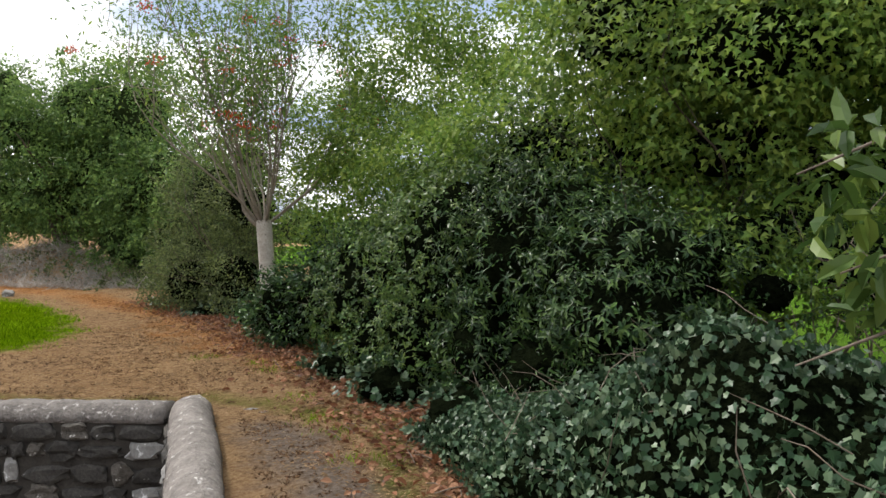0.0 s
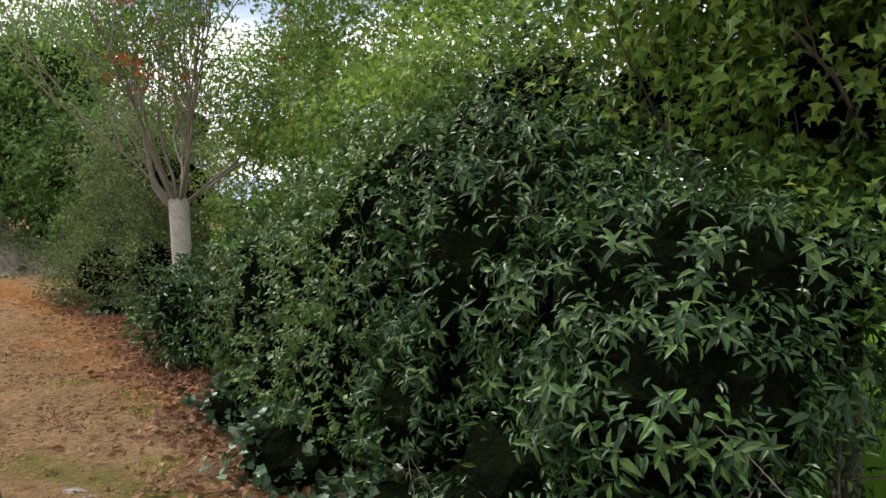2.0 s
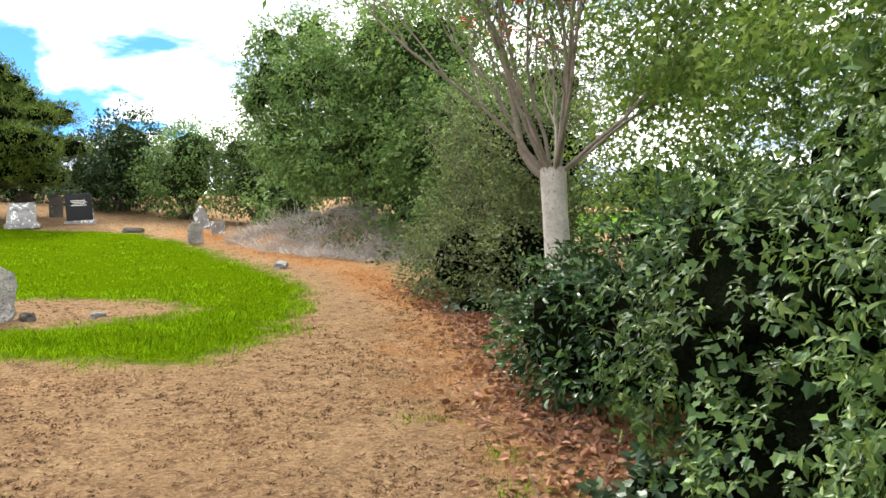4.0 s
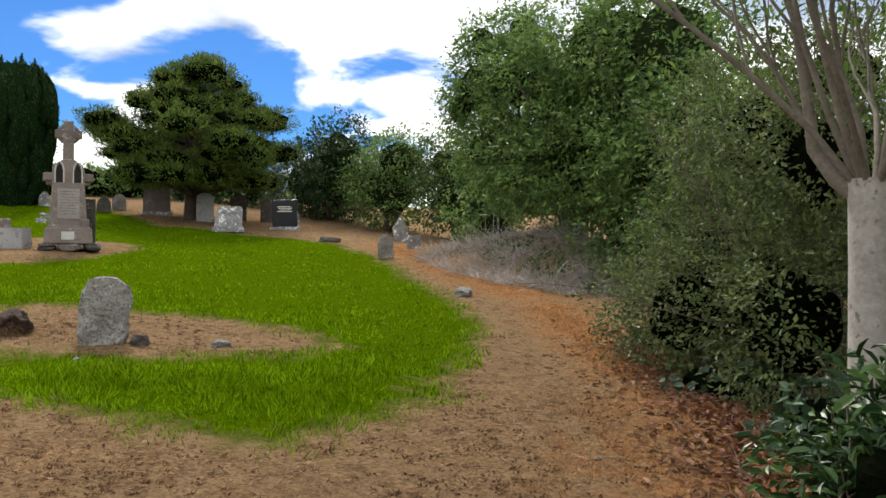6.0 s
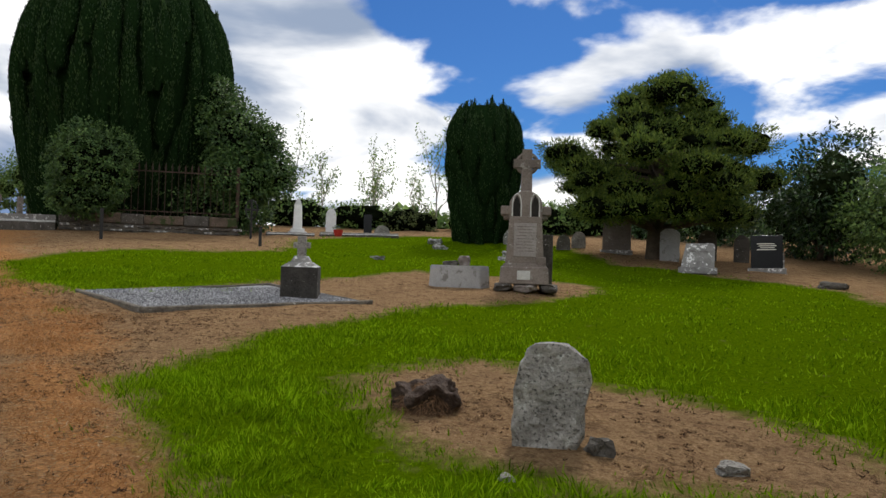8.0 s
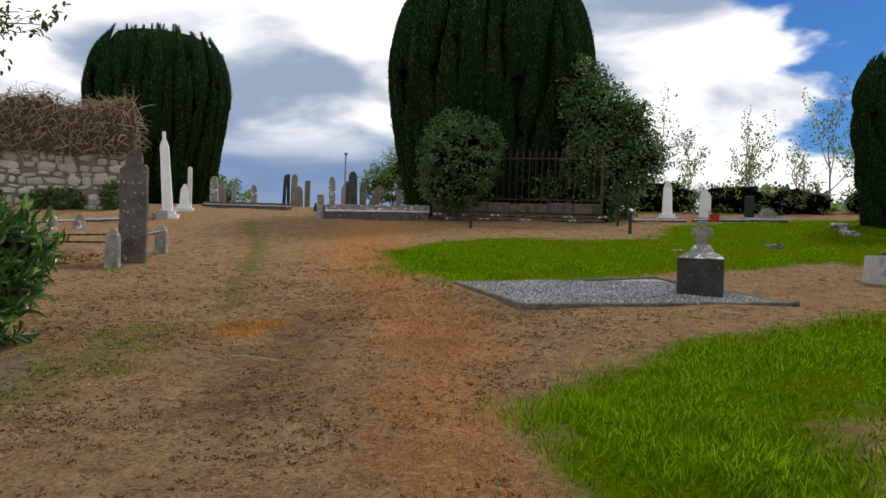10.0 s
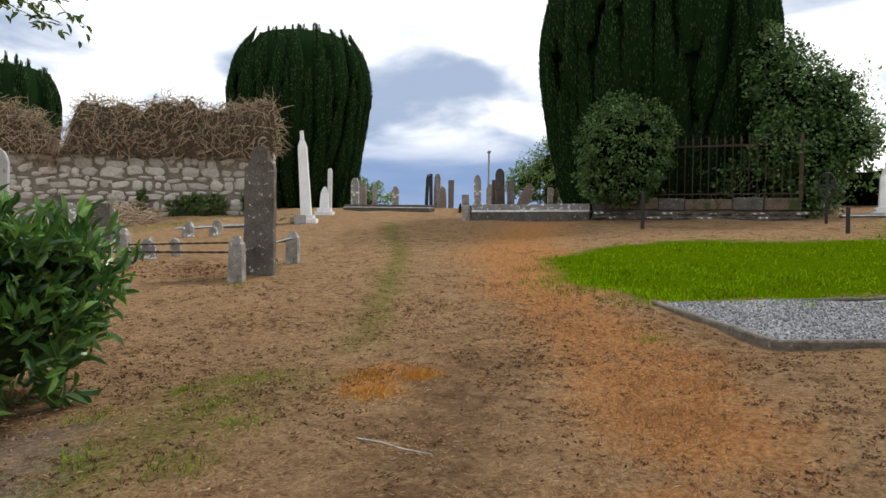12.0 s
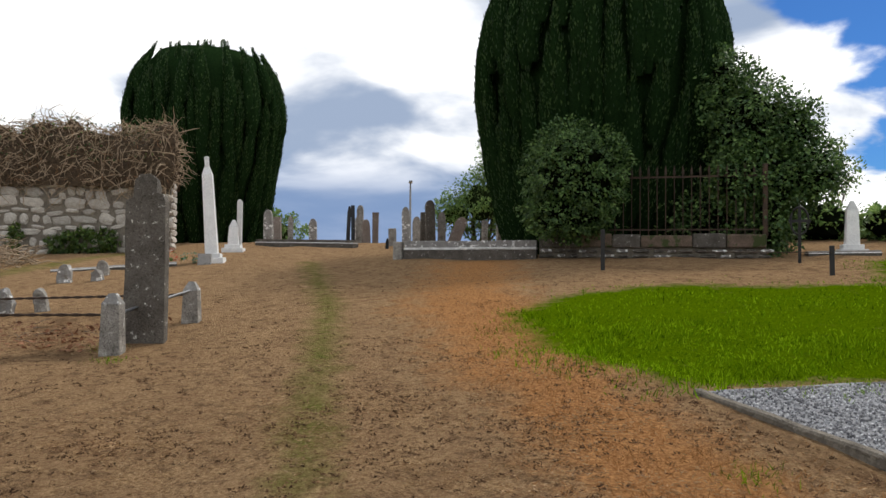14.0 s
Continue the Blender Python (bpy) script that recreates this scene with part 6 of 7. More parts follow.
# bank of bleached dead stalks
def stalks():
    n = 8000
    a, r = rng.uniform(0, 2 * np.pi, n), np.sqrt(rng.random(n))
    x, y = -10.3 + 3.6 * r * np.cos(a), 18.9 + 1.5 * r * np.sin(a) - 0.25 * (3.6 * r * np.cos(a))
    at = np.stack([x, y, ground_z(x, y) - 0.02], 1)
    along = np.stack([rng.normal(0.1, 0.9, n), rng.normal(-0.35, 0.8, n), rng.uniform(0.0, 0.9, n)], 1)
    t = thing("dead_stalks", 0, 0, 0, "bank of bleached dead grass and bracken stalks", "dead grass", kind="stuff")
    part("stalks", leaf_mesh("stalks", at, along, rng.normal(0, 1, at.shape), rng.uniform(0.15, 0.55, n) * (1 + 0.6 * np.sin(x * 2.7 + y) * np.sin(y * 2.1)), rng.uniform(0.006, 0.022, n), L_PALE, BLADE), None, t)


stalks()
shrub("bramble", "sparse bramble and dock on the dead bank", [(-8.6, 17.9, 0.9, 0.9, 0.4, 0.4), (-7.6, 17.2, 0.65, 0.8, 0.5, 0.4), (-10.6, 18.8, 1.2, 0.9, 0.4, 0.35), (-12.2, 19.4, 1.3, 0.7, 0.4, 0.35), (-9.6, 18.1, 0.8, 0.5, 0.4, 0.4)], 10, 0.14, 8, 0.09, L_THORN, OVAL, 0)


def irish_yew(x, y, rad, h, label, plumes, per, size=0.13, bulge=0.62, foot=0.66):
    """An upright yew: a lumpy egg of steep dark plumes, narrow at the foot."""
    g = float(slope(x, y)) - 0.1
    t = thing("yew_tree", x, y, g, label, "tree")
    st = Stems()
    for k in range(5):
        st.add([(0.2 * math.cos(k * 1.3), 0.2 * math.sin(k * 1.3), -0.2), (0.3 * math.cos(k * 1.3), 0.3 * math.sin(k * 1.3), h * 0.2)], [0.14, 0.1], 7)
    part("trunk", st.mesh("trunk", M_BARK), None, t)

    def radius(u):
        lo = foot + (1 - foot) * np.clip(u / bulge, 0, 1) ** 0.7
        hi = np.sqrt(np.clip(1 - (np.clip(u - bulge, 0, None) / (1.04 - bulge)) ** 2.6, 0, 1))
        return rad * lo * hi

    bm = bmesh.new()
    rings = []
    for u in np.linspace(0.02, 0.93, 24):
        rr = float(radius(u)) * 0.86
        rings.append([bm.verts.new((rr * math.cos(a), rr * math.sin(a), u * h)) for a in np.linspace(0, 2 * math.pi, 36, endpoint=False)])
    for r0, r1 in zip(rings, rings[1:]):
        for k in range(36):
            bm.faces.new((r0[k], r0[(k + 1) % 36], r1[(k + 1) % 36], r1[k]))
    bm.faces.new(rings[0])
    bm.faces.new(rings[-1])
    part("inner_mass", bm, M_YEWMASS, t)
    # steep pointed plumes packed side by side over the whole outside
    sp = Stems()
    ats, ups, outs = [], [], []
    unit_girth = 0.2 * math.sqrt(h / 8)
    for k in range(plumes):
        a = k * 2.39996 + rng.normal(0, 0.08)
        crest = k % 4 == 0
        if crest:
            r0 = float(radius(0.8)) * math.sqrt(rng.random()) * 0.95
            top = h * float(1.03 - 0.2 * (r0 / (rad + 1e-6)) ** 2.4) * rng.uniform(0.93, 1.0)
            lo = max(0.45, top / h - 0.3) * h
        else:
            u0 = rng.uniform(-0.08, 0.72)
            lo = u0 * h
            top = min(lo + rng.uniform(0.2, 0.34) * h, h * 0.95)
            r0 = None
        pts = []
        for s in np.linspace(0, 1, 6):
            z = lo + (top - lo) * s
            rr = r0 if crest else float(radius(min(max(z / h, 0.02), 0.93))) * (0.93 + 0.05 * s)
            pts.append((rr * math.cos(a), rr * math.sin(a), z))
        pts = np.array(pts)
        g0 = unit_girth * rng.uniform(0.75, 1.25)
        radii = g0 * np.array([0.6, 1.0, 1.0, 0.8, 0.5, 0.06])
        sp.add(pts, radii, 7)
        s = rng.random(per) ** 0.9
        line = np.stack([np.interp(s, np.linspace(0, 1, 6), pts[:, c]) for c in range(3)], 1)
        phi = rng.uniform(0, 2 * np.pi, per)
        face = np.stack([np.cos(phi), np.sin(phi), 0 * phi], 1)
        ats.append(line + face * (np.interp(s, np.linspace(0, 1, 6), radii) * rng.uniform(0.85, 1.05, per))[:, None])
        ups.append(unit(pts[-1] - pts[0])[None] * 1.0 + face * 0.3 + rng.normal(0, 0.13, face.shape))
        outs.append(face + rng.normal(0, 0.25, face.shape))
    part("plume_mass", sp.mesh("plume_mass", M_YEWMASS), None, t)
    at, along, face = np.concatenate(ats), np.concatenate(ups), np.concatenate(outs)
    ln = size * rng.uniform(0.6, 1.1, len(at))
    part("foliage", leaf_mesh("foliage", at, along, face, ln, ln * 0.32, L_YEW), None, t)


irish_yew(-31.6, 4.15, 3.38, 8.5, "huge dark Irish yew behind an iron railing", 440, 230, 0.12, 0.5, 0.72)
irish_yew(-27.4, 15.3, 1.14, 4.6, "columnar dark Irish yew with a flat top", 190, 170, 0.085, 0.6)
irish_yew(-36.5, -11.05, 3.0, 7.8, "broad dark Irish yew behind the ruined wall", 300, 200, 0.13, 0.58)
irish_yew(-31.6, -22.4, 2.1, 6.5, "dark Irish yew beyond the ruined wall", 180, 130, 0.16, 0.6)

shrub("ivy_bush", "round bush of dark green ivy over the railing's end", [(-28.0, 3.85, 4.0, 1.25, 1.2, 1.25), (-28.0, 3.6, 3.1, 1.0, 1.0, 0.6)], 46, 0.17, 15, 0.07, L_IVYTREE, OVAL, 0.72, aspect=0.75)
it = shrub("ivy_tree", "tree swathed in ivy beside the railing", [(-29.4, 8.0, 3.9, 1.1, 1.1, 1.2), (-29.6, 7.7, 5.2, 1.1, 1.1, 1.3), (-29.3, 8.9, 4.1, 0.8, 0.8, 0.8), (-29.6, 8.5, 5.1, 0.8, 0.8, 0.8), (-28.7, 7.4, 3.9, 0.6, 0.7, 0.7), (-30.2, 7.0, 6.3, 1.1, 1.0, 1.0), (-28.6, 8.0, 3.0, 0.35, 0.35, 0.8), (-29.7, 6.9, 3.1, 0.8, 1.0, 0.9), (-30.2, 8.0, 3.0, 0.8, 0.9, 0.9)], 34, 0.24, 13, 0.09, L_IVYTREE, DIAMOND, 0.62, "tree", aspect=0.8)
shrub("ivy_trail", "ivy climbing through the railing bars", [(-28.3, 6.2, 3.25, 0.1, 0.8, 0.25), (-28.2, 7.1, 2.95, 0.1, 0.5, 0.3), (-28.3, 5.2, 2.75, 0.1, 0.9, 0.12)], 10, 0.1, 4, 0.09, L_IVYTREE, LOBED, 0, aspect=0.8)


# the spreading cypress
def cypress(x, y):
    g = gz(x, y)
    t = thing("cypress_tree", x, y, g, "spreading old cypress with flat layered boughs", "tree")
    st = Stems()
    st.add([(0, 0, -0.2), (0.03, 0, 0.8), (0, 0.05, 1.8), (0.1, 0, 3.2), (0.1, 0, 4.6)], [0.26, 0.2, 0.18, 0.14, 0.06], 10)
    blobs = []
    for tier, (z, reach, count) in enumerate(((1.3, 2.0, 9), (1.85, 2.8, 12), (2.45, 2.85, 12), (3.05, 2.5, 11), (3.65, 1.95, 8), (4.2, 1.1, 5), (4.6, 0.4, 2))):
        for k in range(count):
            a = 6.283 * k / count + tier * 0.7 + rng.normal(0, 0.2)
            q = reach * rng.uniform(0.5, 1.06)
            bx, by, bz = q * math.cos(a) + 0.25, q * math.sin(a), z + rng.normal(0, 0.15)
            r = rng.uniform(0.5, 0.9)
            blobs.append((bx, by, bz, r, r, r * 0.46))
            st.add([(0.05, 0, bz - 0.5), (bx * 0.5, by * 0.5, bz - 0.25), (bx, by, bz)], [0.07, 0.05, 0.02], 5)
    part("trunk", st.mesh("trunk", M_BARK), None, t)
    part("crown", clumps(blobs, 26, 0.18, 13, 0.11, L_PINE, DIAMOND, -0.5, 0.3, flat=-0.2), None, t)
    part("inner_mass", core(blobs, 0.75, M_DEEPSHADE, sub=2), None, t)


cypress(-23.2, 18.9)

# laurel beside the path
lx, ly = -11.75, 2.55
shrub("laurel_bush", "glossy green laurel bush at the path's edge", [(lx, ly, 1.0, 0.5, 0.5, 0.55), (lx - 0.3, ly - 0.3, 1.15, 0.45, 0.5, 0.5), (lx + 0.3, ly - 0.35, 1.0, 0.45, 0.45, 0.5), (lx, ly - 0.1, 1.4, 0.4, 0.4, 0.35), (lx - 0.35, ly + 0.1, 1.35, 0.35, 0.35, 0.35)], 26, 0.15, 10, 0.14, L_LAUREL, OVAL, 0.5, droop=-0.5, aspect=0.33, inner_mat=M_LEAFSHADE)
over = thing("overhanging_branch", 0, 0, 0, "thin branch with green leaves hanging over the path's edge", "branch")
st = Stems()
st.add([(-13.4, -1.4, 3.1), (-13.1, 0.0, 3.5), (-12.6, 1.2, 3.62), (-12.3, 2.1, 3.5), (-12.1, 2.7, 3.42)], [0.035, 0.025, 0.018, 0.01, 0.004], 6)
for k in range(9):
    st.grow((-12.6 - 0.04 * k, 1.1 + 0.15 * k - 0.5, 3.58), (rng.normal(0, 0.5), 0.8, rng.normal(0, 0.3)), 0.45, 0.008, 1, 0.5, 0.0, 2, 4)
part("branch", st.mesh("branch", M_TWIG), None, over)
tips = np.repeat(np.array(st.tips), 3, 0)
part("leaves", leaf_mesh("leaves", tips + rng.normal(0, 0.04, tips.shape), rng.normal(0, 1, tips.shape) + (0, 0, -0.2), rng.normal(0, 0.4, tips.shape) + (0, 0, 1), rng.uniform(0.06, 0.11, len(tips)), 0.04, L_HEDGE, OVAL), None, over)
hidden = thing("small_tree", -13.6, -1.7, gz(-13.6, -1.7), "slender tree beside the path", "tree")
st2 = Stems()
st2.add([(0, 0, -0.2), (0.02, 0, 1.2), (0.1, 0.1, 2.2), (0.2, 0.3, 2.75)], [0.09, 0.075, 0.06, 0.04], 8)
part("trunk", st2.mesh("trunk", M_BARK), None, hidden)
part("crown", clumps([(-0.2, -0.6, 3.2, 1.0, 0.9, 0.7)], 12, 0.2, 9, 0.1, L_HEDGE, OVAL), None, hidden)


# thin trees and scrub behind the lawn
def sapling(x, y, h, label):
    t = thing("sapling", x, y, gz(x, y), label, "tree", "hilltop saplings")
    st = Stems()
    st.grow((0, 0, -0.1), (rng.normal(0, 0.08), rng.normal(0, 0.08), 1), h * 0.75, 0.045, 2, 0.45, 0.3, 4, 6)
    part("trunk", st.mesh("trunk", M_PALEBARK), None, t)
    tips = np.repeat(np.array(st.tips), 4, 0)
    part("crown", leaf_mesh("crown", tips + rng.normal(0, 0.12, tips.shape), rng.normal(0, 1, tips.shape), rng.normal(0, 0.5, tips.shape) + (0, 0, 1), rng.uniform(0.1, 0.18, len(tips)), 0.07, L_ROWAN), None, t)


sapling(-34.4, 15.5, 3.2, "thin birch sapling with sparse leaves")
for x, y, h in ((-36, 9.6, 3.2), (-37, 11.2, 2.6), (-36, 13.0, 2.4), (-38, 13.8, 2.8), (-37, 17.5, 2.6), (-36, 19.2, 3.0), (-40, 8.5, 3.4), (-39, 15.6, 2.4)):
    sapling(x, y, h, "thin sapling with sparse leaves at the boundary")
for x, y, r in ((-34, 12.4, 1.1), (-33.5, 14.2, 1.0), (-35, 10.0, 1.2), (-34, 17.2, 1.1), (-33, 19.4, 1.3), (-33, 21.5, 1.5)):
    shrub("scrub_bush", "low olive-green scrub along the boundary", [(x, y, gz(x, y) + r * 0.35, r, r * 1.3, r * 0.6)], 9, 0.22, 10, 0.14, L_ELDER if r > 1.05 else L_THORN, OVAL, 0.8)
broadleaf(-44.0, -1.8, "bushy tree beyond the hilltop", [(-44, -1.6, 4.8, 1.7, 1.8, 1.6), (-43.6, -0.4, 6.6, 1.5, 1.5, 1.7), (-44, -3.0, 4.3, 1.1, 1.2, 0.9)], L_ELDER, 0.16, 11, 11)
broadleaf(-46.0, -13.0, "small bushy tree beyond the hilltop", [(-46, -13.0, 3.6, 1.5, 1.6, 1.1)], L_ELDER, 0.22, 6, 10)
# tree line that closes the view round about
far_trees = []
for k in range(46):
    a = k * 0.1366
    if 2.9 < a < 3.75:  # the hilltop stands open against the sky
        continue
    r = 75 + 14 * math.sin(k * 1.7)
    far_trees.append((-12 + r * math.cos(a), 6 + r * math.sin(a), float(slope(-12 + r * math.cos(a), 6 + r * math.sin(a))) + 0.5, 6.5, 6.5, 3.2 + 1.2 * math.sin(k * 2.3)))
wood = thing("far_wood", 0, 0, 0, "far line of trees and hedges", "wood", kind="stuff")
part("foliage", clumps(far_trees, 0.4, 0.9, 8, 1.1, L_ELDER, DIAMOND, 0.2, 0.6), None, wood)
part("inner_mass", core(far_trees, 0.85, M_DEEPSHADE, sub=2), None, wood)


# ---- grass, straw and fallen leaves ----
def scatter(n, x0, x1, y0, y1):
    return rng.uniform(x0, x1, n), rng.uniform(y0, y1, n)


def near_walk(x, y):
    line = np.array([(-0.5, 4), (-1.9, 7.2), (-3.5, 8.3), (-5.3, 8.1), (-8, 6.9), (-10.5, 5.5), (-14, 4.3)])
    dense = np.concatenate([np.linspace(p, q, 10) for p, q in zip(line[:-1], line[1:])])
    return np.min(np.hypot(x[:, None] - dense[None, :, 0], y[:, None] - dense[None, :, 1]), 1)


def blades():
    x, y = scatter(1000000, -30, -5, 3.4, 19.6)
    ok = rng.random(len(x)) < np.clip(1.2 - near_walk(x, y) / 6, 0.09, 1)
    x, y = x[ok], y[ok]
    d = lawn_depth(x, y) + rng.normal(0, 1, len(x)) * np.where(x < -16.5, 0.34, 0.13) + 0.22 * np.sin(x * 3.3 + 2 * np.sin(y * 2.1)) * np.sin(y * 3.9 + 1.3 * np.sin(x * 2.7)) - 0.05
    x, y = x[d > -0.02], y[d > -0.02]
    near = near_walk(x, y)
    at = np.stack([x, y, ground_z(x, y) - 0.01], 1)
    lean = np.stack([np.sin(x * 9 + 3 * np.sin(y * 5)), np.sin(y * 8 + 3 * np.sin(x * 6))], 1) * 0.35
    along = np.stack([rng.normal(0, 0.33, len(x)) + lean[:, 0], rng.normal(0, 0.33, len(x)) + lean[:, 1], rng.uniform(0.55, 1.2, len(x))], 1)
    grow = 1 + 0.45 * np.sin(x * 2.3 + y) * np.sin(y * 1.9) + 0.5 * np.sin(x * 11 + 2 * np.sin(y * 7)) * np.sin(y * 12 + 2 * np.sin(x * 5))
    ln = rng.uniform(0.03, 0.085, len(x)) * np.clip(grow, 0.4, 1.7) * np.clip(1.1 - near / 22, 0.5, 1)
    t = thing("lawn_grass", 0, 0, 0, "short green mown lawn grass", "grass", kind="stuff")
    part("blades", leaf_mesh("blades", at, along, rng.normal(0, 1, at.shape) * (1, 1, 0.2), ln, rng.uniform(0.004, 0.008, len(x)) * (1 + near / 4), L_GRASS, BLADE), None, t)


blades()


def straws():
    x, y = scatter(900000, -27, 0.3, -1.5, 20)
    near = near_walk(x, y)
    ok = (lawn_depth(x, y) < 0.0) & (rng.random(len(x)) < np.clip(1.2 - near / 4, 0.03, 1)) & (edge_distance(x, y, KERB) < -0.05) & (edge_distance(x, y, PIT) < -0.4)
    clump = np.sin(x * 3.1 + 2 * np.sin(y * 1.3)) * np.sin(y * 2.7 + 1.5 * np.sin(x)) + rng.normal(0, 0.6, len(x)) > 0
    x, y = x[ok & clump], y[ok & clump]
    at = np.stack([x, y, ground_z(x, y) + 0.006], 1)
    along = np.stack([rng.normal(0, 1, len(x)), rng.normal(0, 1, len(x)), rng.uniform(-0.05, 0.35, len(x))], 1)
    t = thing("dead_grass", 0, 0, 0, "cut dead grass strewn on the path", "dead grass", kind="stuff")
    part("straw", leaf_mesh("straw", at, along, rng.normal(0, 0.5, at.shape) + (0, 0, 1), rng.uniform(0.015, 0.05, len(x)), rng.uniform(0.002, 0.0045, len(x)), L_STRAW, DIAMOND), None, t)


straws()


def tufts():
    n = 12000
    x, y = scatter(n * 14, -25, -0.5, -1.5, 19)
    near = near_walk(x, y)
    patchy = np.sin(x * 2.2 + 1.7 * np.sin(y * 1.7)) * np.sin(y * 2.6 + 1.5 * np.sin(x * 1.3)) + rng.normal(0, 0.7, len(x)) > 0.1
    ok = (lawn_depth(x, y) < -0.1) & (rng.random(len(x)) < np.clip(1.25 - near / 5, 0.1, 1)) & patchy & (edge_distance(x, y, KERB) < -0.1) & (edge_distance(x, y, PIT) < -0.4)
    x, y = x[ok][:n], y[ok][:n]
    m = 8
    c = np.repeat(np.stack([x, y, ground_z(x, y)], 1), m, 0)
    spread = np.repeat(rng.uniform(0.006, 0.022, len(x)), m)[:, None]
    at = c + rng.normal(0, 1, c.shape) * spread * (1, 1, 0.15)
    along = rng.normal(0, 0.8, at.shape) * (1, 1, 0.3) + (0, 0, 0.3)
    t = thing("dead_tufts", 0, 0, 0, "dark dead grass tufts and crumbs of soil on the path", "dead grass", kind="stuff")
    part("tufts", leaf_mesh("tufts", at, along, rng.normal(0, 1, at.shape), rng.uniform(0.012, 0.034, len(at)), rng.uniform(0.006, 0.014, len(at)), L_DARKSTRAW, DIAMOND), None, t)


def rusty_grass():
    """Fine upright dead grass, orange-brown, along the lawn's edge and the verge of the path."""
    lines = [(-22, 2.9, -17.5, 4.5, 1.1), (-17.5, 4.5, -12.6, 6.5, 0.8), (-7.0, 8.0, -12.2, 6.3, 0.55), (-12.6, 6.3, -14.6, 6.4, 0.4), (-9, 16.6, -16, 20.5, 0.7), (-5, 12.9, -8, 15.9, 0.5), (-3.0, 9.2, -5.0, 12.0, 0.5)]
    ats = []
    for x0, y0, x1, y1, wide in lines:
        n = int(9000 * math.hypot(x1 - x0, y1 - y0) / 5)
        u = rng.random(n)
        ats.append(np.stack([x0 + (x1 - x0) * u + rng.normal(0, wide * 0.5, n), y0 + (y1 - y0) * u + rng.normal(0, wide * 0.5, n)], 1))
    p = np.concatenate(ats)
    tuft = np.sin(p[:, 0] * 6 + 2 * np.sin(p[:, 1] * 4)) * np.sin(p[:, 1] * 7 + 2 * np.sin(p[:, 0] * 3)) + rng.normal(0, 0.4, len(p)) > -0.1
    p = p[tuft & (lawn_depth(p[:, 0], p[:, 1]) < 0.05) & (edge_distance(p[:, 0], p[:, 1], KERB) < -0.03)]
    at = np.stack([p[:, 0], p[:, 1], ground_z(p[:, 0], p[:, 1]) - 0.005], 1)
    along = rng.normal(0, 0.75, at.shape) * (1, 1, 0.2) + (0, 0, 0.65)
    t = thing("rusty_grass", 0, 0, 0, "fine orange-brown dead grass along the lawn's edge", "dead grass", kind="stuff")
    part("blades", leaf_mesh("blades", at, along, rng.normal(0, 1, at.shape), rng.uniform(0.03, 0.08, len(at)), rng.uniform(0.003, 0.006, len(at)), L_RUST, BLADE), None, t)


rusty_grass()
tufts()


def litter():
    foot = np.array([(0.35, 3.9), (-0.1, 5.2), (-0.7, 6.6), (-1.5, 8.2), (-2.5, 9.7), (-3.2, 11.0), (-4.1, 12.4), (-5.2, 13.6), (-6.2, 15.4)])
    k = rng.uniform(0, len(foot) - 1.001, 7500)
    i = k.astype(int)
    p = foot[i] + (foot[i + 1] - foot[i]) * (k - i)[:, None]
    off = np.abs(rng.normal(0, 0.34, len(k)))
    p = p + np.stack([-off * 0.9 + 0.25, -off * 0.5], 1) + rng.normal(0, 0.12, p.shape)
    at = np.stack([p[:, 0], p[:, 1], ground_z(p[:, 0], p[:, 1]) + rng.uniform(0.005, 0.04, len(p))], 1)
    ln = rng.uniform(0.03, 0.085, len(p))
    t = thing("leaf_litter", 0, 0, 0, "fallen russet leaves along the hedge foot", "leaves", kind="stuff")
    more = np.stack([rng.uniform(-20.3, -16.6, 1300), rng.uniform(-4.0, -0.4, 1300)], 1)
    more = more[inside(more[:, 0], more[:, 1], [(-17.5, -0.2), (-19.3, -0.45), (-18.9, -3.4), (-17.0, -3.2)])]
    at = np.concatenate([at, np.stack([more[:, 0], more[:, 1], ground_z(more[:, 0], more[:, 1]) + rng.uniform(0.005, 0.05, len(more))], 1)])
    ln = rng.uniform(0.03, 0.085, len(at))
    part("leaves", leaf_mesh("leaves", at, rng.normal(0, 1, at.shape) * (1, 1, 0.35), rng.normal(0, 0.5, at.shape) + (0, 0, 1), ln, ln * 0.6, L_LITTER, OVAL), None, t)
    st = Stems()
    for _ in range(260):
        q = at[rng.integers(0, len(at))]
        a = rng.uniform(0, 6.3)
        dd = np.array([math.cos(a), math.sin(a), rng.uniform(0, 0.5)]) * rng.uniform(0.08, 0.25)
        st.add([q, q + dd * 0.5 + (0, 0, 0.01), q + dd], [0.004, 0.004, 0.002], 3)
    part("twigs", st.mesh("twigs", M_TWIG), None, t)


litter()


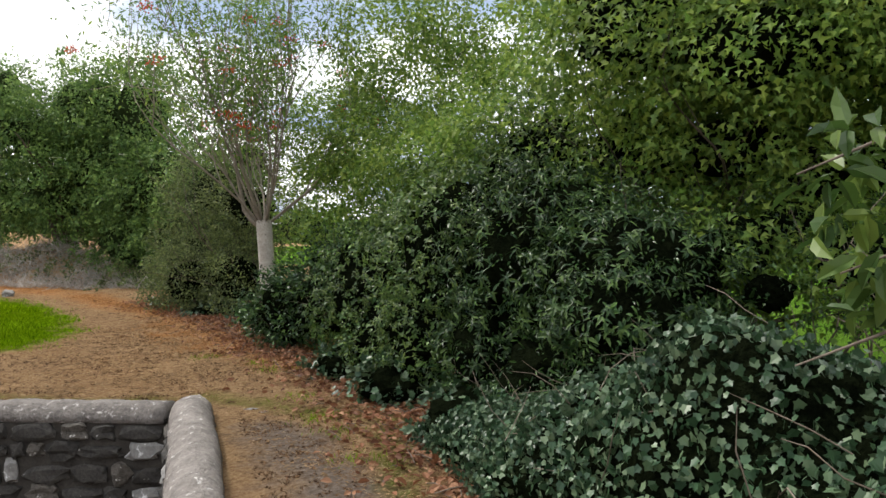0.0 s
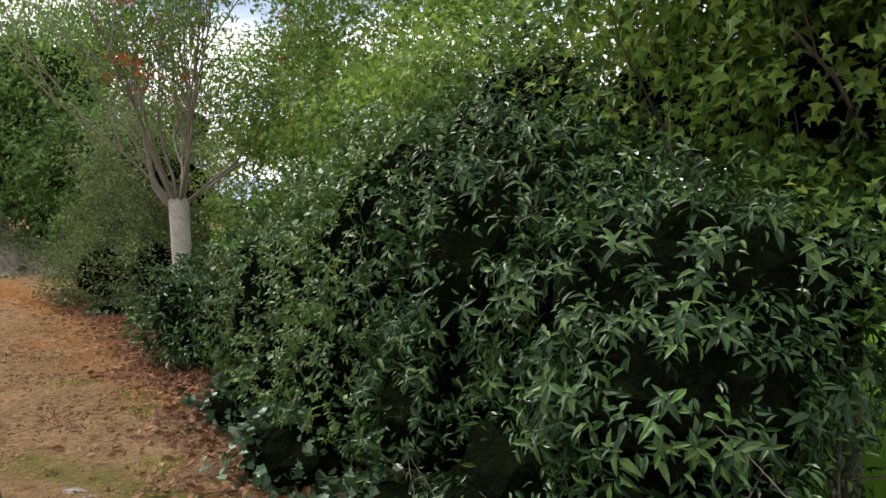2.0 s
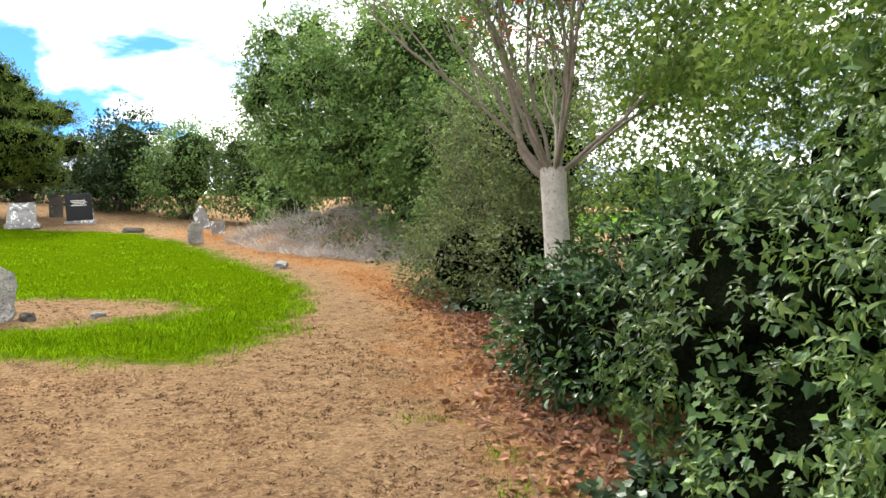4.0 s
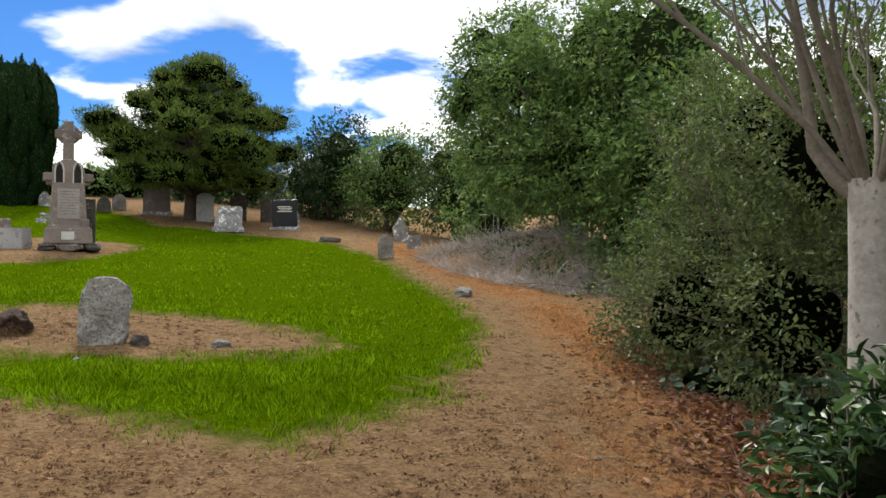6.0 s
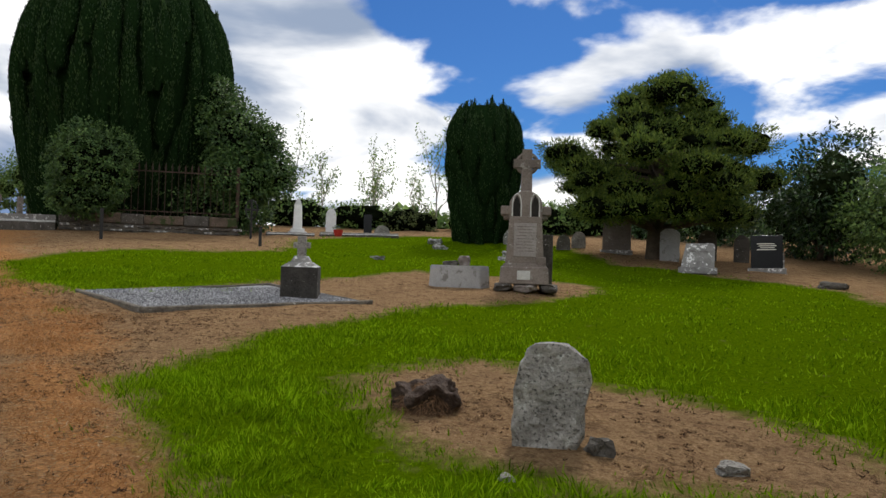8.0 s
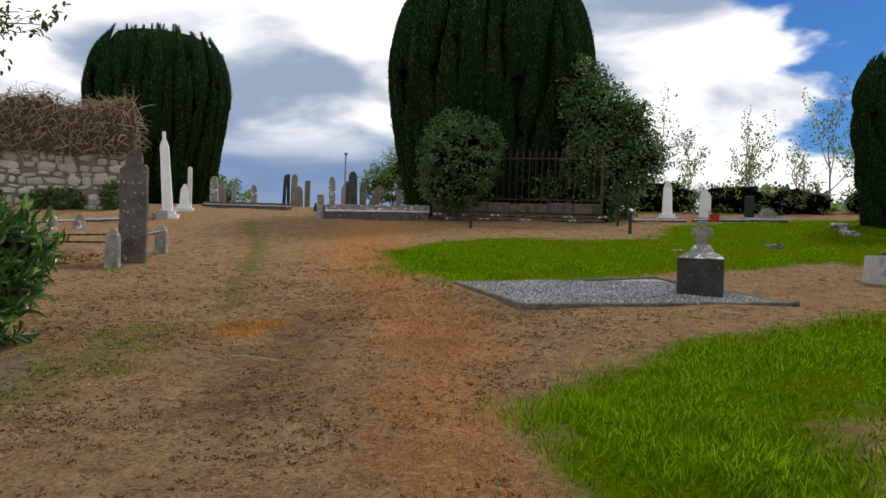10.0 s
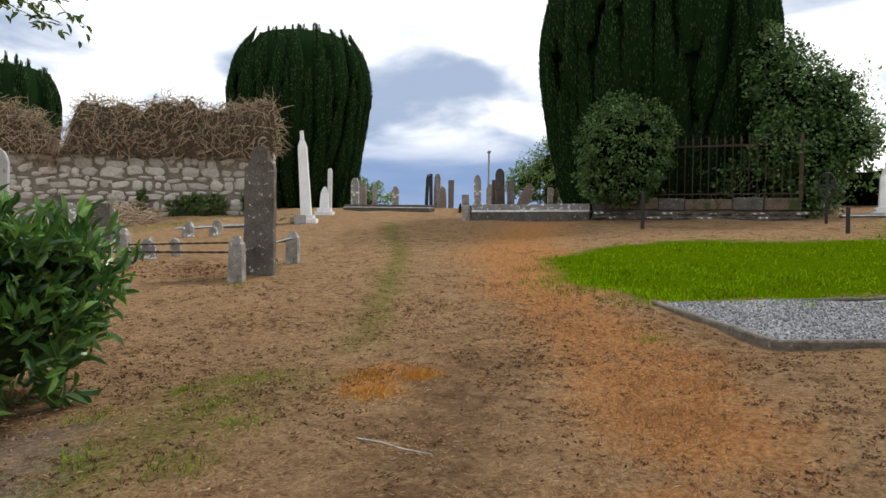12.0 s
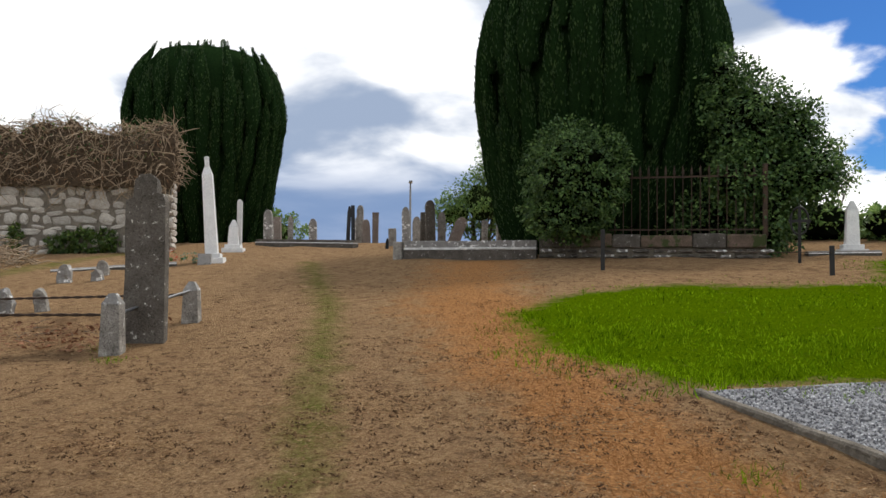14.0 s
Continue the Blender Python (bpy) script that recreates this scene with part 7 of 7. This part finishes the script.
def path_tufts():
    spots = [(-2.29, 8.45), (-2.0, 8.0), (-1.5, 6.9), (-1.2, 6.2), (-0.95, 5.7), (-0.7, 5.0), (-3.0, 8.9), (-12.2, 3.7), (-11.4, 4.2), (-12.9, 3.5), (-10.9, 3.4), (-11.8, 3.2), (-11.3, 3.7), (-10.6, 3.9), (-12.5, 3.3), (-12.0, 4.1), (-10.2, 3.5), (-14.9, 6.0), (-17.8, -0.35), (-17.2, 0.15)]
    ats = [np.stack([rng.normal(x, 0.1, 90), rng.normal(y, 0.1, 90), np.zeros(90)], 1) for x, y in spots]
    at = np.concatenate(ats)
    at[:, 2] = ground_z(at[:, 0], at[:, 1]) - 0.005
    along = rng.normal(0, 0.5, at.shape) * (1, 1, 0.2) + (0, 0, 0.8)
    t = thing("grass_tufts", 0, 0, 0, "small green grass tufts growing in the path", "grass", kind="stuff")
    part("blades", leaf_mesh("blades", at, along, rng.normal(0, 1, at.shape), rng.uniform(0.03, 0.075, len(at)), 0.006, L_GRASS, BLADE), None, t)


path_tufts()


def orange_tufts():
    spots = [(-12.85, 4.45, 0.13), (-13.25, 4.25, 0.1), (-13.35, 4.6, 0.07)]
    at = np.concatenate([np.stack([rng.normal(x, r, 260), rng.normal(y, r, 260), np.zeros(260)], 1) for x, y, r in spots])
    at[:, 2] = ground_z(at[:, 0], at[:, 1])
    along = rng.normal(0, 0.6, at.shape) * (1, 1, 0.2) + (0, 0, 0.7)
    t = thing("orange_grass", 0, 0, 0, "tufts of orange dead grass on the path", "dead grass", kind="stuff")
    part("blades", leaf_mesh("blades", at, along, rng.normal(0, 1, at.shape), rng.uniform(0.03, 0.07, len(at)), 0.007, L_ORANGE, BLADE), None, t)


orange_tufts()
twig = thing("fallen_twig", -11.9, 5.05, gz(-11.9, 5.05) + 0.01, "thin pale twig lying on the path", "twig")
st = Stems()
st.add([(-0.1, -0.22, 0), (-0.02, -0.05, 0.02), (0.03, 0.1, 0.015), (0.02, 0.25, 0.005)], [0.006, 0.006, 0.005, 0.003], 5)
part("stick", st.mesh("stick", M_PALEBARK), None, twig)
